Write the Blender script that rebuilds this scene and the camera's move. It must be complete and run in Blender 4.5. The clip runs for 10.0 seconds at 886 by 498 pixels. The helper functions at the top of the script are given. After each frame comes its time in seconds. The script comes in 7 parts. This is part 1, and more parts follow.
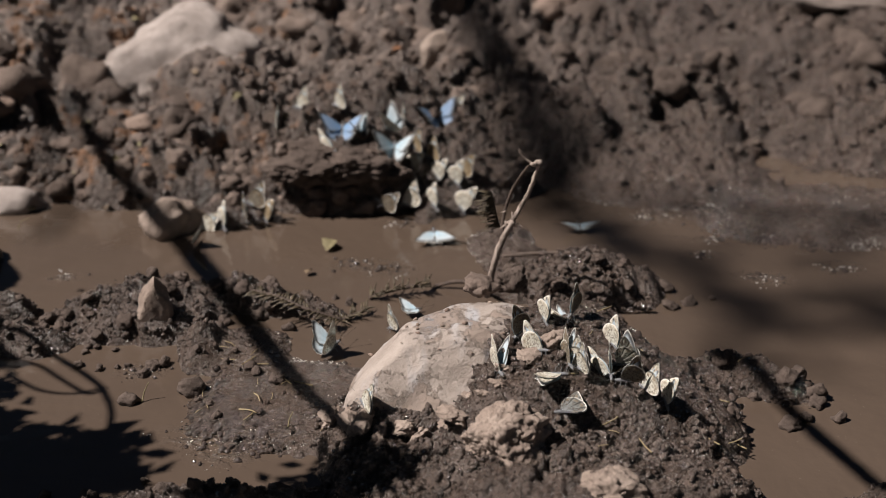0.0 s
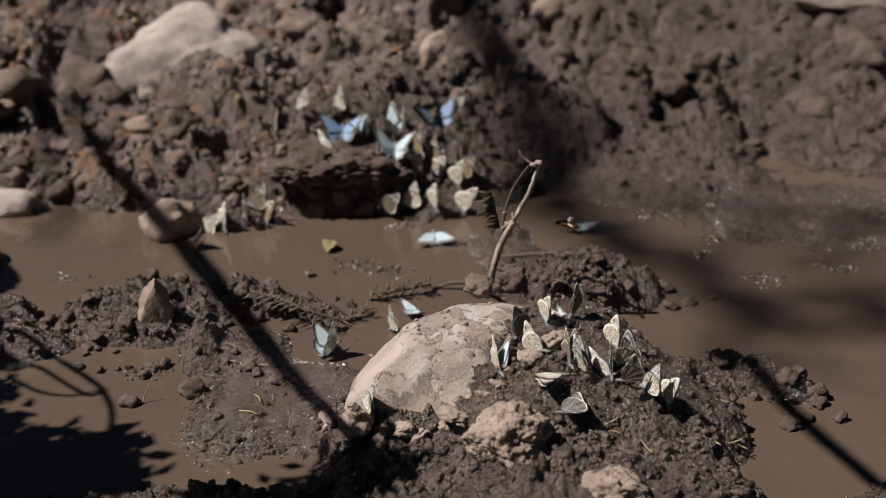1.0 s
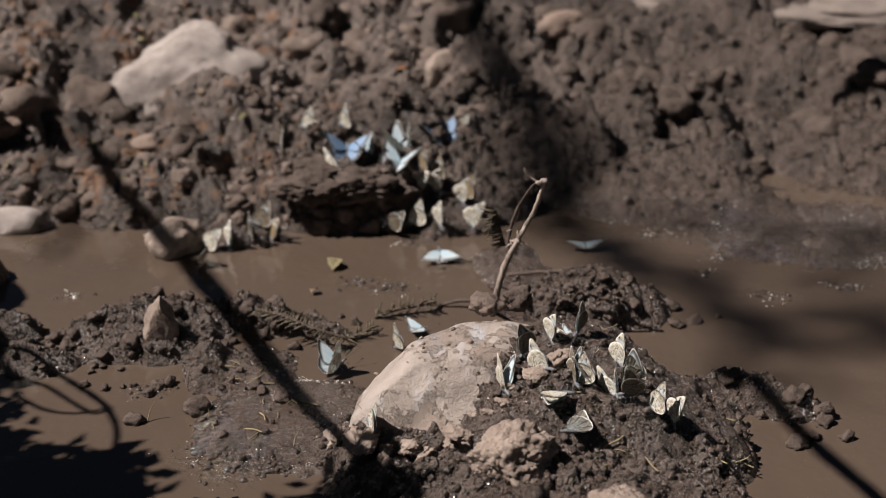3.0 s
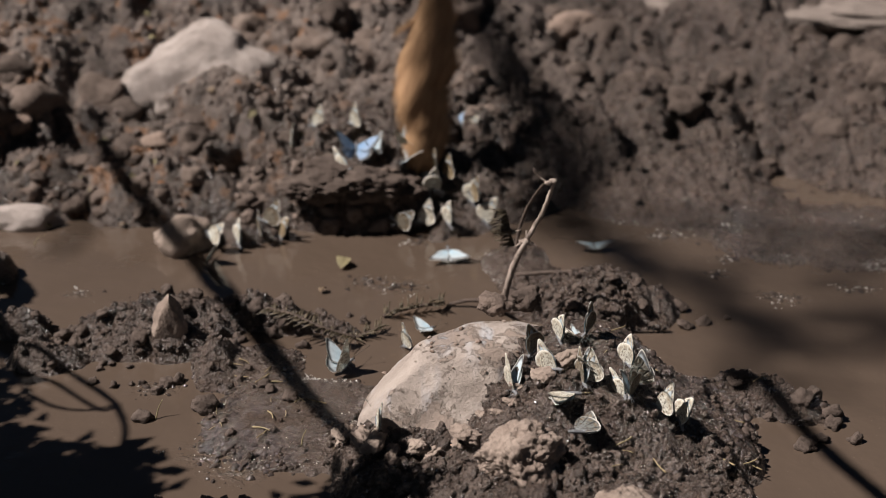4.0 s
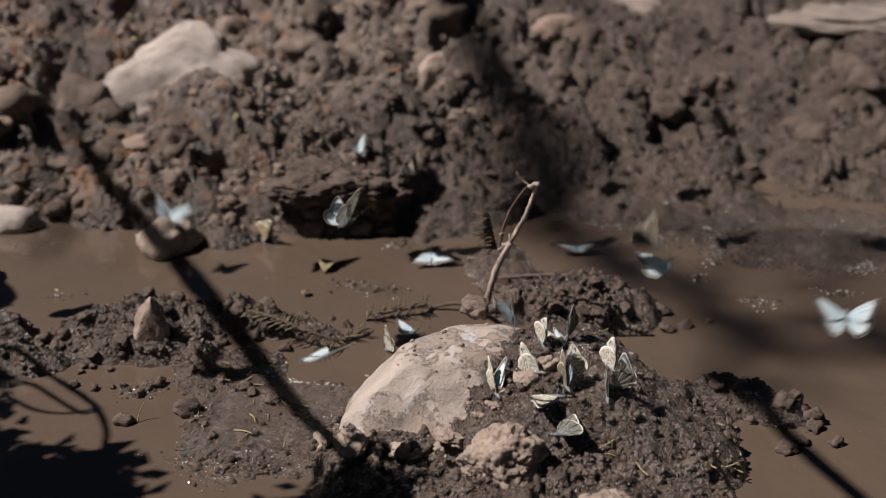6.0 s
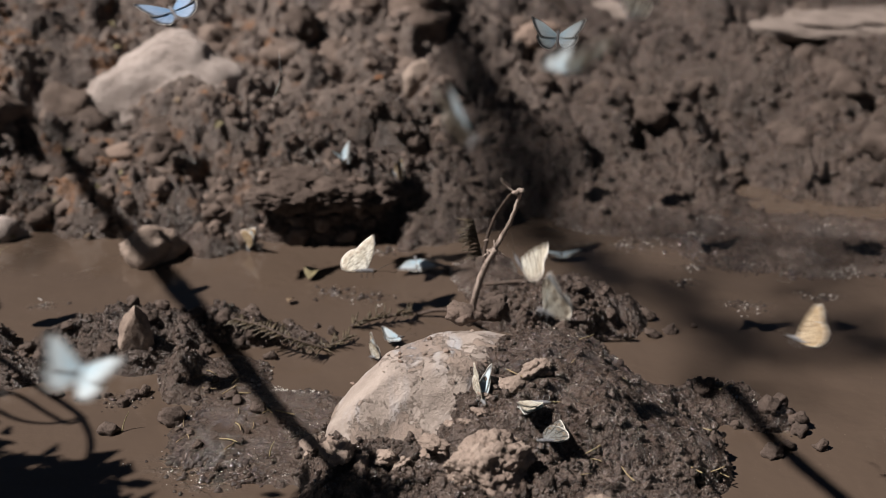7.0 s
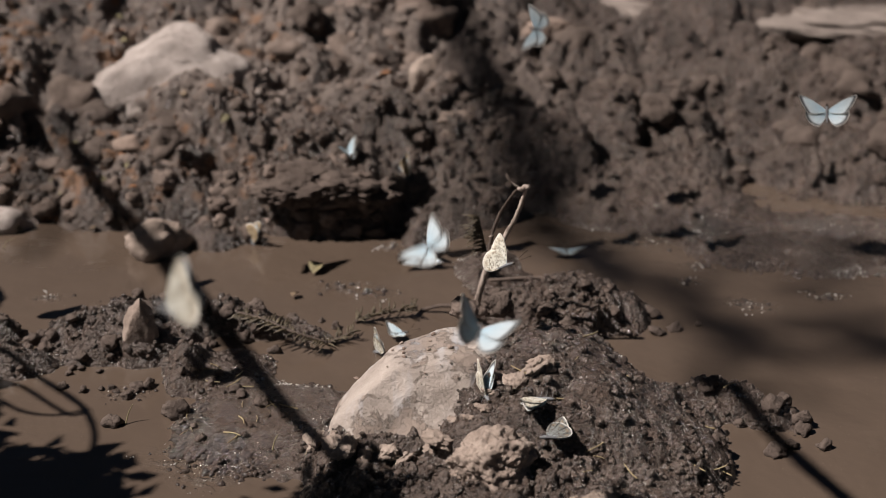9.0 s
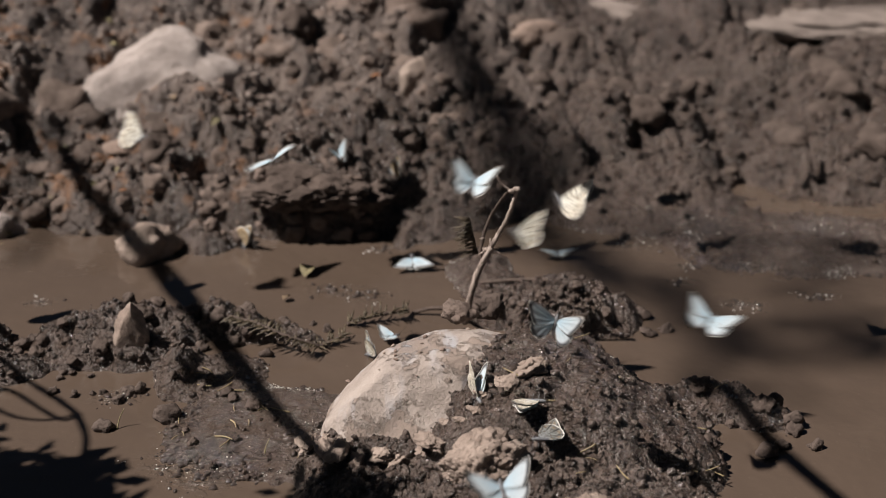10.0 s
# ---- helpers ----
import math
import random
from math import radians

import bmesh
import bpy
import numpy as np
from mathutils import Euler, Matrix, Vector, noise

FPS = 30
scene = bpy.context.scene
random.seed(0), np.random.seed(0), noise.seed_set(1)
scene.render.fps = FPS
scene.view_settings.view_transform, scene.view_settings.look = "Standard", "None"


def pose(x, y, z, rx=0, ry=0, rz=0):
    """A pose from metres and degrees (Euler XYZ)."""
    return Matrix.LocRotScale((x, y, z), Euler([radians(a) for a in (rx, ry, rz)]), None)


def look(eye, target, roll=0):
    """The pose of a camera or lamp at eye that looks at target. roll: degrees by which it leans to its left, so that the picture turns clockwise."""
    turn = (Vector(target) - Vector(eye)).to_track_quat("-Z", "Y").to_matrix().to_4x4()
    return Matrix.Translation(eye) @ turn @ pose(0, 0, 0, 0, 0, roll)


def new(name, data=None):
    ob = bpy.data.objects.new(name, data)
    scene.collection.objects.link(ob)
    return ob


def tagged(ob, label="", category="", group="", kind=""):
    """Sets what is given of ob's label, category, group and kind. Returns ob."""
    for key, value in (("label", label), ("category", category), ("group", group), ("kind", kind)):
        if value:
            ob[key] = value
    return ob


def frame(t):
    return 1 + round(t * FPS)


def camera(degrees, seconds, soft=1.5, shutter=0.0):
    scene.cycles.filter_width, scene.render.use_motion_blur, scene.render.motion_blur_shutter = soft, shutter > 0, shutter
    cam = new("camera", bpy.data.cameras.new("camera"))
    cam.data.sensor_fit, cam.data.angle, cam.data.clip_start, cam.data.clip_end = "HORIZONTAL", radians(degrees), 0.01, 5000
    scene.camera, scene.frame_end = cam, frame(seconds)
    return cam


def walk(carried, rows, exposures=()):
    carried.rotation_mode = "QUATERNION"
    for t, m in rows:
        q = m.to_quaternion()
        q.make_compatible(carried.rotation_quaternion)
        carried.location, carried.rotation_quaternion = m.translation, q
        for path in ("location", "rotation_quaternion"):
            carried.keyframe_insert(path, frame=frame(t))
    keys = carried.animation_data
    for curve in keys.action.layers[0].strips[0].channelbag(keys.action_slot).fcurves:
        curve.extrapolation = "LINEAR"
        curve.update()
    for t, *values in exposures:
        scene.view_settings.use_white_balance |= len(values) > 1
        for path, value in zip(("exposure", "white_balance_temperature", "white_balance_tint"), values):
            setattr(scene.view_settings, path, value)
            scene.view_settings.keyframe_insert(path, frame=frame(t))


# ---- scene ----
cam = camera(40.6, 10.0, 0.75, 0.35)
cam.data.dof.use_dof, cam.data.dof.focus_distance, cam.data.dof.aperture_fstop = True, 0.478, 10.0

# the camera on its tripod shakes and pans a little
walk(cam, [
    (0.0, pose(0, 0, 0.27, 65.000, -0.000, 0.000)),
    (0.5, pose(0, 0, 0.27, 65.003, 0.021, -0.086)),
    (1.0, pose(0, 0, 0.27, 65.039, 0.157, -0.059)),
    (1.5, pose(0, 0, 0.27, 65.346, 0.053, -0.008)),
    (2.0, pose(0, 0, 0.27, 65.997, 0.153, 0.082)),
    (2.5, pose(0, 0, 0.27, 65.915, 0.275, -0.019)),
    (4.0, pose(0, 0, 0.27, 65.881, 0.063, 0.718)),
    (4.5, pose(0, 0, 0.27, 65.369, 0.008, 0.521)),
    (5.0, pose(0, 0, 0.27, 65.427, -0.211, 0.482)),
    (5.5, pose(0, 0, 0.27, 65.714, -0.278, 0.337)),
    (7.0, pose(0, 0, 0.27, 66.356, -0.326, -0.790)),
    (7.5, pose(0, 0, 0.27, 66.237, -0.137, -0.969)),
    (8.0, pose(0, 0, 0.27, 66.354, -0.295, -0.935)),
    (8.5, pose(0, 0, 0.27, 66.095, -0.407, -0.562)),
    (9.0, pose(0, 0, 0.27, 66.147, -0.724, -0.361)),
    (9.5, pose(0, 0, 0.27, 66.223, -0.813, -0.545)),
    (10.0, pose(0, 0, 0.27, 66.268, -0.621, -0.866)),
])

# -- light --
SUN_TO = Vector((-0.585, -0.10, 0.805)).normalized()
world = bpy.data.worlds.new("sky")
scene.world = world
world.use_nodes = True
wn = world.node_tree.nodes
sky = wn.new("ShaderNodeTexSky")
sky.sky_type, sky.sun_disc = "NISHITA", False
sky.sun_elevation, sky.sun_rotation = math.asin(SUN_TO.z), math.atan2(SUN_TO.x, SUN_TO.y)
world.node_tree.links.new(sky.outputs[0], wn["Background"].inputs[0])
wn["Background"].inputs[1].default_value = 0.0092
sun = new("sun", bpy.data.lights.new("sun", "SUN"))
sun.data.energy, sun.data.angle, sun.data.color = 7.6, radians(0.53), (1.0, 0.905, 0.850)
sun.matrix_world = look(SUN_TO * 5, (0, 0, 0))


# -- materials --
class Mat:
    """A node material with short calls for the usual nodes."""

    def __init__(self, name, rough=0.6, spec=0.5):
        self.m = bpy.data.materials.new(name)
        self.m.use_nodes = True
        self.t = self.m.node_tree
        self.b = self.t.nodes["Principled BSDF"]
        self.b.inputs["Roughness"].default_value = rough
        self.b.inputs["Specular IOR Level"].default_value = spec

    def node(self, kind, **sockets):
        n = self.t.nodes.new("ShaderNode" + kind)
        for k, v in sockets.items():
            self.put(v, n.inputs[k.replace("_", " ")])
        return n

    def put(self, v, socket):
        if isinstance(v, bpy.types.NodeSocket):
            self.t.links.new(v, socket)
        else:
            socket.default_value = v

    def coords(self, which="Object"):
        return self.node("TexCoord").outputs[which]

    def where(self):
        return self.node("NewGeometry").outputs["Position"]

    def noise(self, at, scale, detail=4.0, rough=0.55):
        return self.node("TexNoise", Vector=at, Scale=scale, Detail=detail, Roughness=rough).outputs["Fac"]

    def cells(self, at, scale, feature="F1"):
        n = self.node("TexVoronoi", Vector=at, Scale=scale)
        n.feature = feature
        return n.outputs["Distance"]

    def ramp(self, fac, stops):
        n = self.node("ValToRGB", Fac=fac)
        e = n.color_ramp.elements
        while len(e) < len(stops):
            e.new(0.5)
        for s, (p, c) in zip(e, stops):
            s.position = p
            s.color = (*c, 1) if isinstance(c, tuple) else (c, c, c, 1)
        return n.outputs["Color"]

    def mix(self, fac, a, b, mode="MIX"):
        n = self.node("Mix")
        n.data_type, n.blend_type = "RGBA", mode
        for v, i in ((fac, 0), (a, 6), (b, 7)):
            self.put((*v, 1) if isinstance(v, tuple) and len(v) == 3 else v, n.inputs[i])
        return n.outputs[2]

    def math(self, op, a, b=0.0):
        n = self.node("Math")
        n.operation = op
        self.put(a, n.inputs[0]), self.put(b, n.inputs[1])
        return n.outputs[0]

    def attr(self, name):
        n = self.node("Attribute")
        n.attribute_name = name
        return n.outputs["Fac"]

    def bump(self, *heights):
        """Stacked relief: pairs of height and depth in metres."""
        normal = None
        for h, d in heights:
            n = self.node("Bump", Height=h, Distance=d, Strength=1.0)
            if normal:
                self.put(normal, n.inputs["Normal"])
            normal = n.outputs["Normal"]
        self.put(normal, self.b.inputs["Normal"])

    def out(self, color=None, rough=None, spec=None):
        for v, k in ((color, "Base Color"), (rough, "Roughness"), (spec, "Specular IOR Level")):
            if v is not None:
                self.put((*v, 1) if isinstance(v, tuple) else v, self.b.inputs[k])
        return self.m


def mud_material():
    k = Mat("wet_mud")
    p = k.where()
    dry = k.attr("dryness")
    fine = k.noise(p, 900, 6, 0.65)
    mid = k.noise(p, 160, 5, 0.6)
    big = k.noise(p, 28, 4)
    wet = k.ramp(mid, [(0.3, (0.046, 0.033, 0.0265)), (0.7, (0.108, 0.079, 0.064))])
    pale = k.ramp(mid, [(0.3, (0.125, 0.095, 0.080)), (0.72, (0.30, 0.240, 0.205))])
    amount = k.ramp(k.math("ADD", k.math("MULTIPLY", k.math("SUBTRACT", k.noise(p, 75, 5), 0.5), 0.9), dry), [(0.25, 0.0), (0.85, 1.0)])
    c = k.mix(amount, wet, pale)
    c = k.mix(k.ramp(big, [(0.4, 0.0), (0.75, 0.35)]), c, (0.085, 0.06, 0.046))
    c = k.mix(k.ramp(fine, [(0.55, 0.0), (0.75, 0.35)]), c, (0.15, 0.12, 0.10))
    litter = k.math("MULTIPLY", k.ramp(k.noise(p, 60, 3), [(0.56, 0.0), (0.66, 1.0)]), k.attr("litter"))
    c = k.mix(litter, c, (0.19, 0.095, 0.045))
    gloss = k.math("ADD", k.ramp(k.noise(p, 120, 5, 0.7), [(0.3, 0.24), (0.6, 0.58)]), k.math("MULTIPLY", amount, 0.35))
    gloss = k.math("SUBTRACT", gloss, k.math("MULTIPLY", k.attr("wetness"), 0.30))
    drift = k.node("TexNoise", Vector=p, Scale=90.0, Detail=3.0)
    away = k.node("VectorMath")
    away.operation = "MULTIPLY_ADD"
    k.put(drift.outputs["Color"], away.inputs[0])
    away.inputs[1].default_value = (0.022, 0.022, 0.022)
    k.put(p, away.inputs[2])
    silt = k.attr("silt")
    bare = k.math("SUBTRACT", 1.0, k.math("MULTIPLY", silt, 0.88))
    c = k.mix(k.math("MULTIPLY", silt, 0.75), c, k.mix(mid, (0.050, 0.037, 0.029), (0.084, 0.063, 0.049)))
    gloss = k.math("SUBTRACT", gloss, k.math("MULTIPLY", silt, 0.10))
    crease = k.ramp(k.cells(away.outputs[0], 85, "DISTANCE_TO_EDGE"), [(0.0, 0.0), (0.10, 1.0)])
    grit = k.math("MULTIPLY", k.noise(p, 330, 4, 0.7), k.math("ADD", k.math("MULTIPLY", k.attr("wetness"), 0.35), 0.40))
    k.bump((k.math("MULTIPLY", mid, bare), 0.0020), (k.math("MULTIPLY", crease, bare), 0.0016), (k.math("MULTIPLY", k.cells(p, 420), bare), 0.0012), (k.math("MULTIPLY", grit, bare), 0.0030), (fine, 0.0015))
    film = k.node("Bump", Height=k.noise(p, 420, 3, 0.6), Distance=0.0048, Strength=1.0)
    k.put(film.outputs["Normal"], k.b.inputs["Coat Normal"])
    k.put(k.math("MULTIPLY", k.ramp(k.noise(p, 55, 4), [(0.32, 0.0), (0.50, 1.0)]), k.attr("wetness")), k.b.inputs["Coat Weight"])
    k.b.inputs["Coat Roughness"].default_value = 0.2
    k.b.inputs["Coat IOR"].default_value = 1.75
    return k.out(c, gloss, 0.5)


def water_material():
    k = Mat("muddy_water", 0.05)
    p = k.where()
    c = k.mix(k.noise(p, 14, 4), (0.064, 0.047, 0.0355), (0.092, 0.0685, 0.052))
    c = k.mix(k.ramp(k.noise(p, 700, 2), [(0.70, 0.0), (0.76, 0.5)]), c, (0.17, 0.14, 0.11))
    ripple = k.ramp(k.noise(p, 9, 2), [(0.45, 0.0), (0.7, 1.0)])
    stir = k.math("MULTIPLY", k.attr("stir"), k.ramp(k.noise(p, 190, 3), [(0.46, 0.0), (0.56, 1.0)]))
    c = k.mix(stir, c, (0.075, 0.060, 0.050))
    k.bump((k.math("MULTIPLY", k.noise(p, 130, 3), ripple), 0.0006), (k.noise(p, 30, 3), 0.0012), (k.math("MULTIPLY", k.noise(p, 430, 4, 0.65), stir), 0.0018))
    return k.out(c, k.math("ADD", 0.10, k.math("MULTIPLY", stir, 0.06)), 0.5)


def stone_material(name, dark, light, spots=0.5, streak=False):
    k = Mat(name, 0.8, 0.3)
    p = k.where()
    mid = k.noise(p, 70, 6, 0.62)
    fine = k.noise(p, 900, 5, 0.7)
    c = k.mix(k.ramp(mid, [(0.3, 0.0), (0.7, 1.0)]), dark, light)
    c = k.mix(k.ramp(fine, [(0.5, 0.0), (0.8, 0.4)]), c, tuple(min(1, 1.35 * v) for v in light))
    c = k.mix(k.ramp(k.cells(p, 170), [(0.05, spots), (0.16, 0.0)]), c, tuple(0.45 * v for v in dark))
    rough = 0.85
    if streak:
        m = k.node("Mapping", Vector=p, Scale=(1.0, 0.25, 0.25), Rotation=(0.0, 0.0, 0.5))
        smear = k.ramp(k.noise(m.outputs[0], 130, 4), [(0.46, 0.0), (0.62, 0.85)])
        smear = k.math("MULTIPLY", smear, k.ramp(k.noise(p, 22, 2), [(0.38, 0.0), (0.56, 1.0)]))
        c = k.mix(smear, c, (0.44, 0.455, 0.49))
        c = k.mix(k.ramp(k.noise(p, 45, 8, 0.72), [(0.505, 0.0), (0.545, 0.8)]), c, (0.235, 0.186, 0.154))
        rough = k.ramp(smear, [(0.0, 0.85), (0.8, 0.42)])
    crust = k.ramp(k.noise(p, 45, 8, 0.72), [(0.505, 0.0), (0.545, 1.0)]) if streak else fine
    k.bump((crust, 0.0007 if streak else 0.0001), (mid, 0.0007 if streak else 0.0024), (k.noise(p, 320, 5, 0.7), 0.0007 if streak else 0.0010), (fine, 0.0006))
    return k.out(c, rough)


def bark_material(name, dark, light):
    k = Mat(name, 0.75, 0.3)
    p = k.coords()
    m = k.node("Mapping", Vector=p, Scale=(1.0, 1.0, 0.2))
    n = k.noise(m.outputs[0], 500, 6, 0.65)
    c = k.mix(k.ramp(n, [(0.35, 0.0), (0.65, 1.0)]), dark, light)
    c = k.mix(k.ramp(k.noise(p, 150, 3), [(0.5, 0.0), (0.75, 0.5)]), c, tuple(1.3 * v for v in light))
    k.bump((n, 0.0006))
    return k.out(c)


def wing_material(name, base, tip, vein, upper, strong=0.25):
    """Scaled wing membrane: veins fan out from the root, a border and a pale chequered fringe at the rim, dots on the underside."""
    k = Mat(name, 0.55, 0.25)
    uv = k.node("SeparateXYZ", Vector=k.coords("UV"))
    u, v = uv.outputs[0], uv.outputs[1]
    o = k.coords()
    grain = k.noise(o, 1500, 3)
    c = k.mix(k.ramp(k.math("ADD", u, k.math("MULTIPLY", grain, 0.15)), [(0.15, 0.0), (0.95, 1.0)]), base, tip)
    c = k.mix(k.ramp(grain, [(0.35, 0.0), (0.7, 0.3)]), c, tuple(0.6 * a for a in tip))
    one = k.node("ObjectInfo").outputs["Random"]
    if not upper:
        fleck = k.ramp(k.noise(o, 900, 5, 0.75), [(0.51, 0.0), (0.56, 0.85)])
        c = k.mix(fleck, c, tuple(0.25 * a + 0.45 * b for a, b in zip(tip, vein)))
    c = k.mix(k.math("MULTIPLY", one, 0.16), c, tuple(0.45 * a for a in tip))
    ray_ = k.math("ABSOLUTE", k.math("SUBTRACT", k.math("FRACT", k.math("MULTIPLY", v, 7.0)), 0.5))
    line = k.math("MULTIPLY", k.ramp(ray_, [(0.02 if strong < 0.9 else 0.05, 1.0), (0.065 if strong < 0.9 else 0.14, 0.0)]), k.ramp(u, [(0.25, 0.1), (0.6, strong)]))
    c = k.mix(line, c, vein)
    if upper:
        c = k.mix(k.ramp(u, [(0.80, 0.0), (0.90, 0.85)]), c, (0.035, 0.03, 0.03))
    else:
        dots = k.math("MULTIPLY", k.ramp(k.cells(o, 620), [(0.22, 1.0), (0.34, 0.0)]), k.ramp(u, [(0.25, 0.0), (0.4, 1.0), (0.8, 1.0), (0.88, 0.0)]))
        c = k.mix(k.math("MULTIPLY", dots, 0.8), c, (0.11, 0.075, 0.045))
        band = k.math("MULTIPLY", k.ramp(u, [(0.74, 0.0), (0.79, 1.0), (0.85, 1.0), (0.9, 0.0)]), k.ramp(ray_, [(0.18, 0.0), (0.3, 0.8)]))
        c = k.mix(k.math("MULTIPLY", band, 0.5), c, (0.34, 0.22, 0.11))
    check = k.ramp(ray_, [(0.03, 0.55), (0.10, 1.0)])
    c = k.mix(k.math("MULTIPLY", k.ramp(u, [(0.95, 0.0), (0.97, 0.8)]), check), c, (0.80, 0.78, 0.73))
    k.out(c)
    k.bump((line, -0.0001), (grain, 0.00008))
    glow = k.node("BsdfTranslucent", Color=c)
    both = k.node("MixShader", Fac=0.38)
    k.put(k.b.outputs[0], both.inputs[1]), k.put(glow.outputs[0], both.inputs[2])
    k.put(both.outputs[0], k.t.nodes["Material Output"].inputs[0])
    return k.m


def plain_material(name, dark, light, rough=0.6, scale=400, spec=0.4):
    k = Mat(name, rough, spec)
    p = k.coords()
    n = k.noise(p, scale, 5)
    k.bump((n, 0.0003))
    return k.out(k.mix(k.ramp(n, [(0.3, 0.0), (0.7, 1.0)]), dark, light))


MUD = mud_material()
WATER = water_material()
ROCK = stone_material("mud_smeared_rock", (0.245, 0.207, 0.180), (0.385, 0.335, 0.298), 0.2, True)
PALE_STONE = stone_material("pale_stone", (0.25, 0.213, 0.192), (0.40, 0.352, 0.325), 0.4)
BROWN_STONE = stone_material("brown_stone", (0.16, 0.115, 0.09), (0.30, 0.23, 0.19), 0.5)
DRY_EARTH = stone_material("dry_earth", (0.14, 0.115, 0.100), (0.24, 0.203, 0.180), 0.4)
TAN_CLOD = stone_material("drying_clod", (0.18, 0.138, 0.112), (0.35, 0.285, 0.24), 0.4)
BROWN_CLOD = stone_material("brown_clod", (0.090, 0.067, 0.055), (0.210, 0.163, 0.136), 0.5)
DARK_CLOD = stone_material("dark_clod", (0.050, 0.037, 0.030), (0.110, 0.084, 0.070), 0.5)
TWIG_BARK = bark_material("twig_bark", (0.10, 0.076, 0.062), (0.40, 0.335, 0.29))
DARK_BARK = bark_material("dark_twig_bark", (0.03, 0.022, 0.018), (0.09, 0.066, 0.053))
DRIFT = bark_material("weathered_wood", (0.17, 0.09, 0.045), (0.42, 0.26, 0.14))
NEEDLE = plain_material("dead_needles", (0.030, 0.024, 0.016), (0.105, 0.082, 0.050))
STRAW = plain_material("straw", (0.22, 0.17, 0.09), (0.42, 0.34, 0.20))
LEAF = plain_material("green_leaf", (0.05, 0.09, 0.02), (0.10, 0.15, 0.04))
LEAF_RUST = plain_material("rusty_leaf", (0.14, 0.06, 0.025), (0.30, 0.14, 0.06))
LEAF_YELLOW = plain_material("yellowing_leaf", (0.13, 0.115, 0.06), (0.26, 0.22, 0.12))
LEAF_BROWN = plain_material("brown_leaf", (0.09, 0.06, 0.035), (0.22, 0.16, 0.10))
BUBBLE = plain_material("slurry_film", (0.035, 0.026, 0.021), (0.075, 0.056, 0.045), 0.09, 900, 1.0)
BUBBLE.node_tree.nodes["Principled BSDF"].inputs["IOR"].default_value = 2.0
# whitish base colour that stands in for sun glints on the wet shores
GLINT_BEAD = plain_material("froth", (0.42, 0.40, 0.37), (0.72, 0.71, 0.68), 0.15, 2500, 0.8)
FUR = plain_material("grey_fur", (0.07, 0.07, 0.07), (0.24, 0.25, 0.27), 0.8, 3000)
DARK_BODY = plain_material("dark_chitin", (0.012, 0.010, 0.008), (0.05, 0.035, 0.02), 0.35, 2000)
AMBER = plain_material("amber_chitin", (0.014, 0.008, 0.005), (0.24, 0.11, 0.025), 0.35, 700)
GAUZE = plain_material("gauzy_wing", (0.30, 0.28, 0.25), (0.45, 0.42, 0.38), 0.3)

UNDERS = {
    "cream": wing_material("cream_underside", (0.90, 0.90, 0.83), (0.88, 0.84, 0.72), (0.30, 0.235, 0.14), False),
    # the cream wing darkened: shade on its turned-away side is put into the colour
    "grey": wing_material("shade_grey_underside", (0.34, 0.31, 0.25), (0.30, 0.26, 0.20), (0.05, 0.04, 0.03), False),
    # a tan wing tone, with the dimness of unlit cream wings coloured in
    "tan": wing_material("shade_tan_underside", (0.60, 0.50, 0.36), (0.52, 0.41, 0.26), (0.26, 0.19, 0.12), False),
    "veined": wing_material("dark_veined_underside", (0.80, 0.80, 0.71), (0.76, 0.73, 0.62), (0.025, 0.02, 0.015), False, 0.95),
}
UNDERS["ash"] = wing_material("ash_grey_underside", (0.33, 0.35, 0.35), (0.30, 0.31, 0.29), (0.045, 0.04, 0.035), False, 0.95)
UPPERS = {
    "blue": wing_material("blue_upperside", (0.22, 0.40, 0.64), (0.36, 0.48, 0.66), (0.09, 0.13, 0.20), True),
    "pale": wing_material("silvery_blue_upperside", (0.48, 0.68, 0.80), (0.68, 0.76, 0.80), (0.30, 0.36, 0.40), True),
}


# -- the lie of the land --
def hash01(i, j, k):
    n = (i.astype(np.int64) * 374761393 + j.astype(np.int64) * 668265263 + k * 2147483647) & 0x7FFFFFFF
    n = ((n ^ (n >> 13)) * 1274126177) & 0x7FFFFFFF
    return ((n ^ (n >> 16)) & 0xFFFFF) / 1048575.0


def soft(x, y, size, k):
    """Smooth noise from -1 to 1 with features of that size in metres."""
    u, v = x / size, y / size
    i, j = np.floor(u), np.floor(v)
    f, g = u - i, v - j
    f, g = f * f * (3 - 2 * f), g * g * (3 - 2 * g)
    a = hash01(i, j, k) * (1 - f) + hash01(i + 1, j, k) * f
    b = hash01(i, j + 1, k) * (1 - f) + hash01(i + 1, j + 1, k) * f
    return 2 * (a * (1 - g) + b * g) - 1


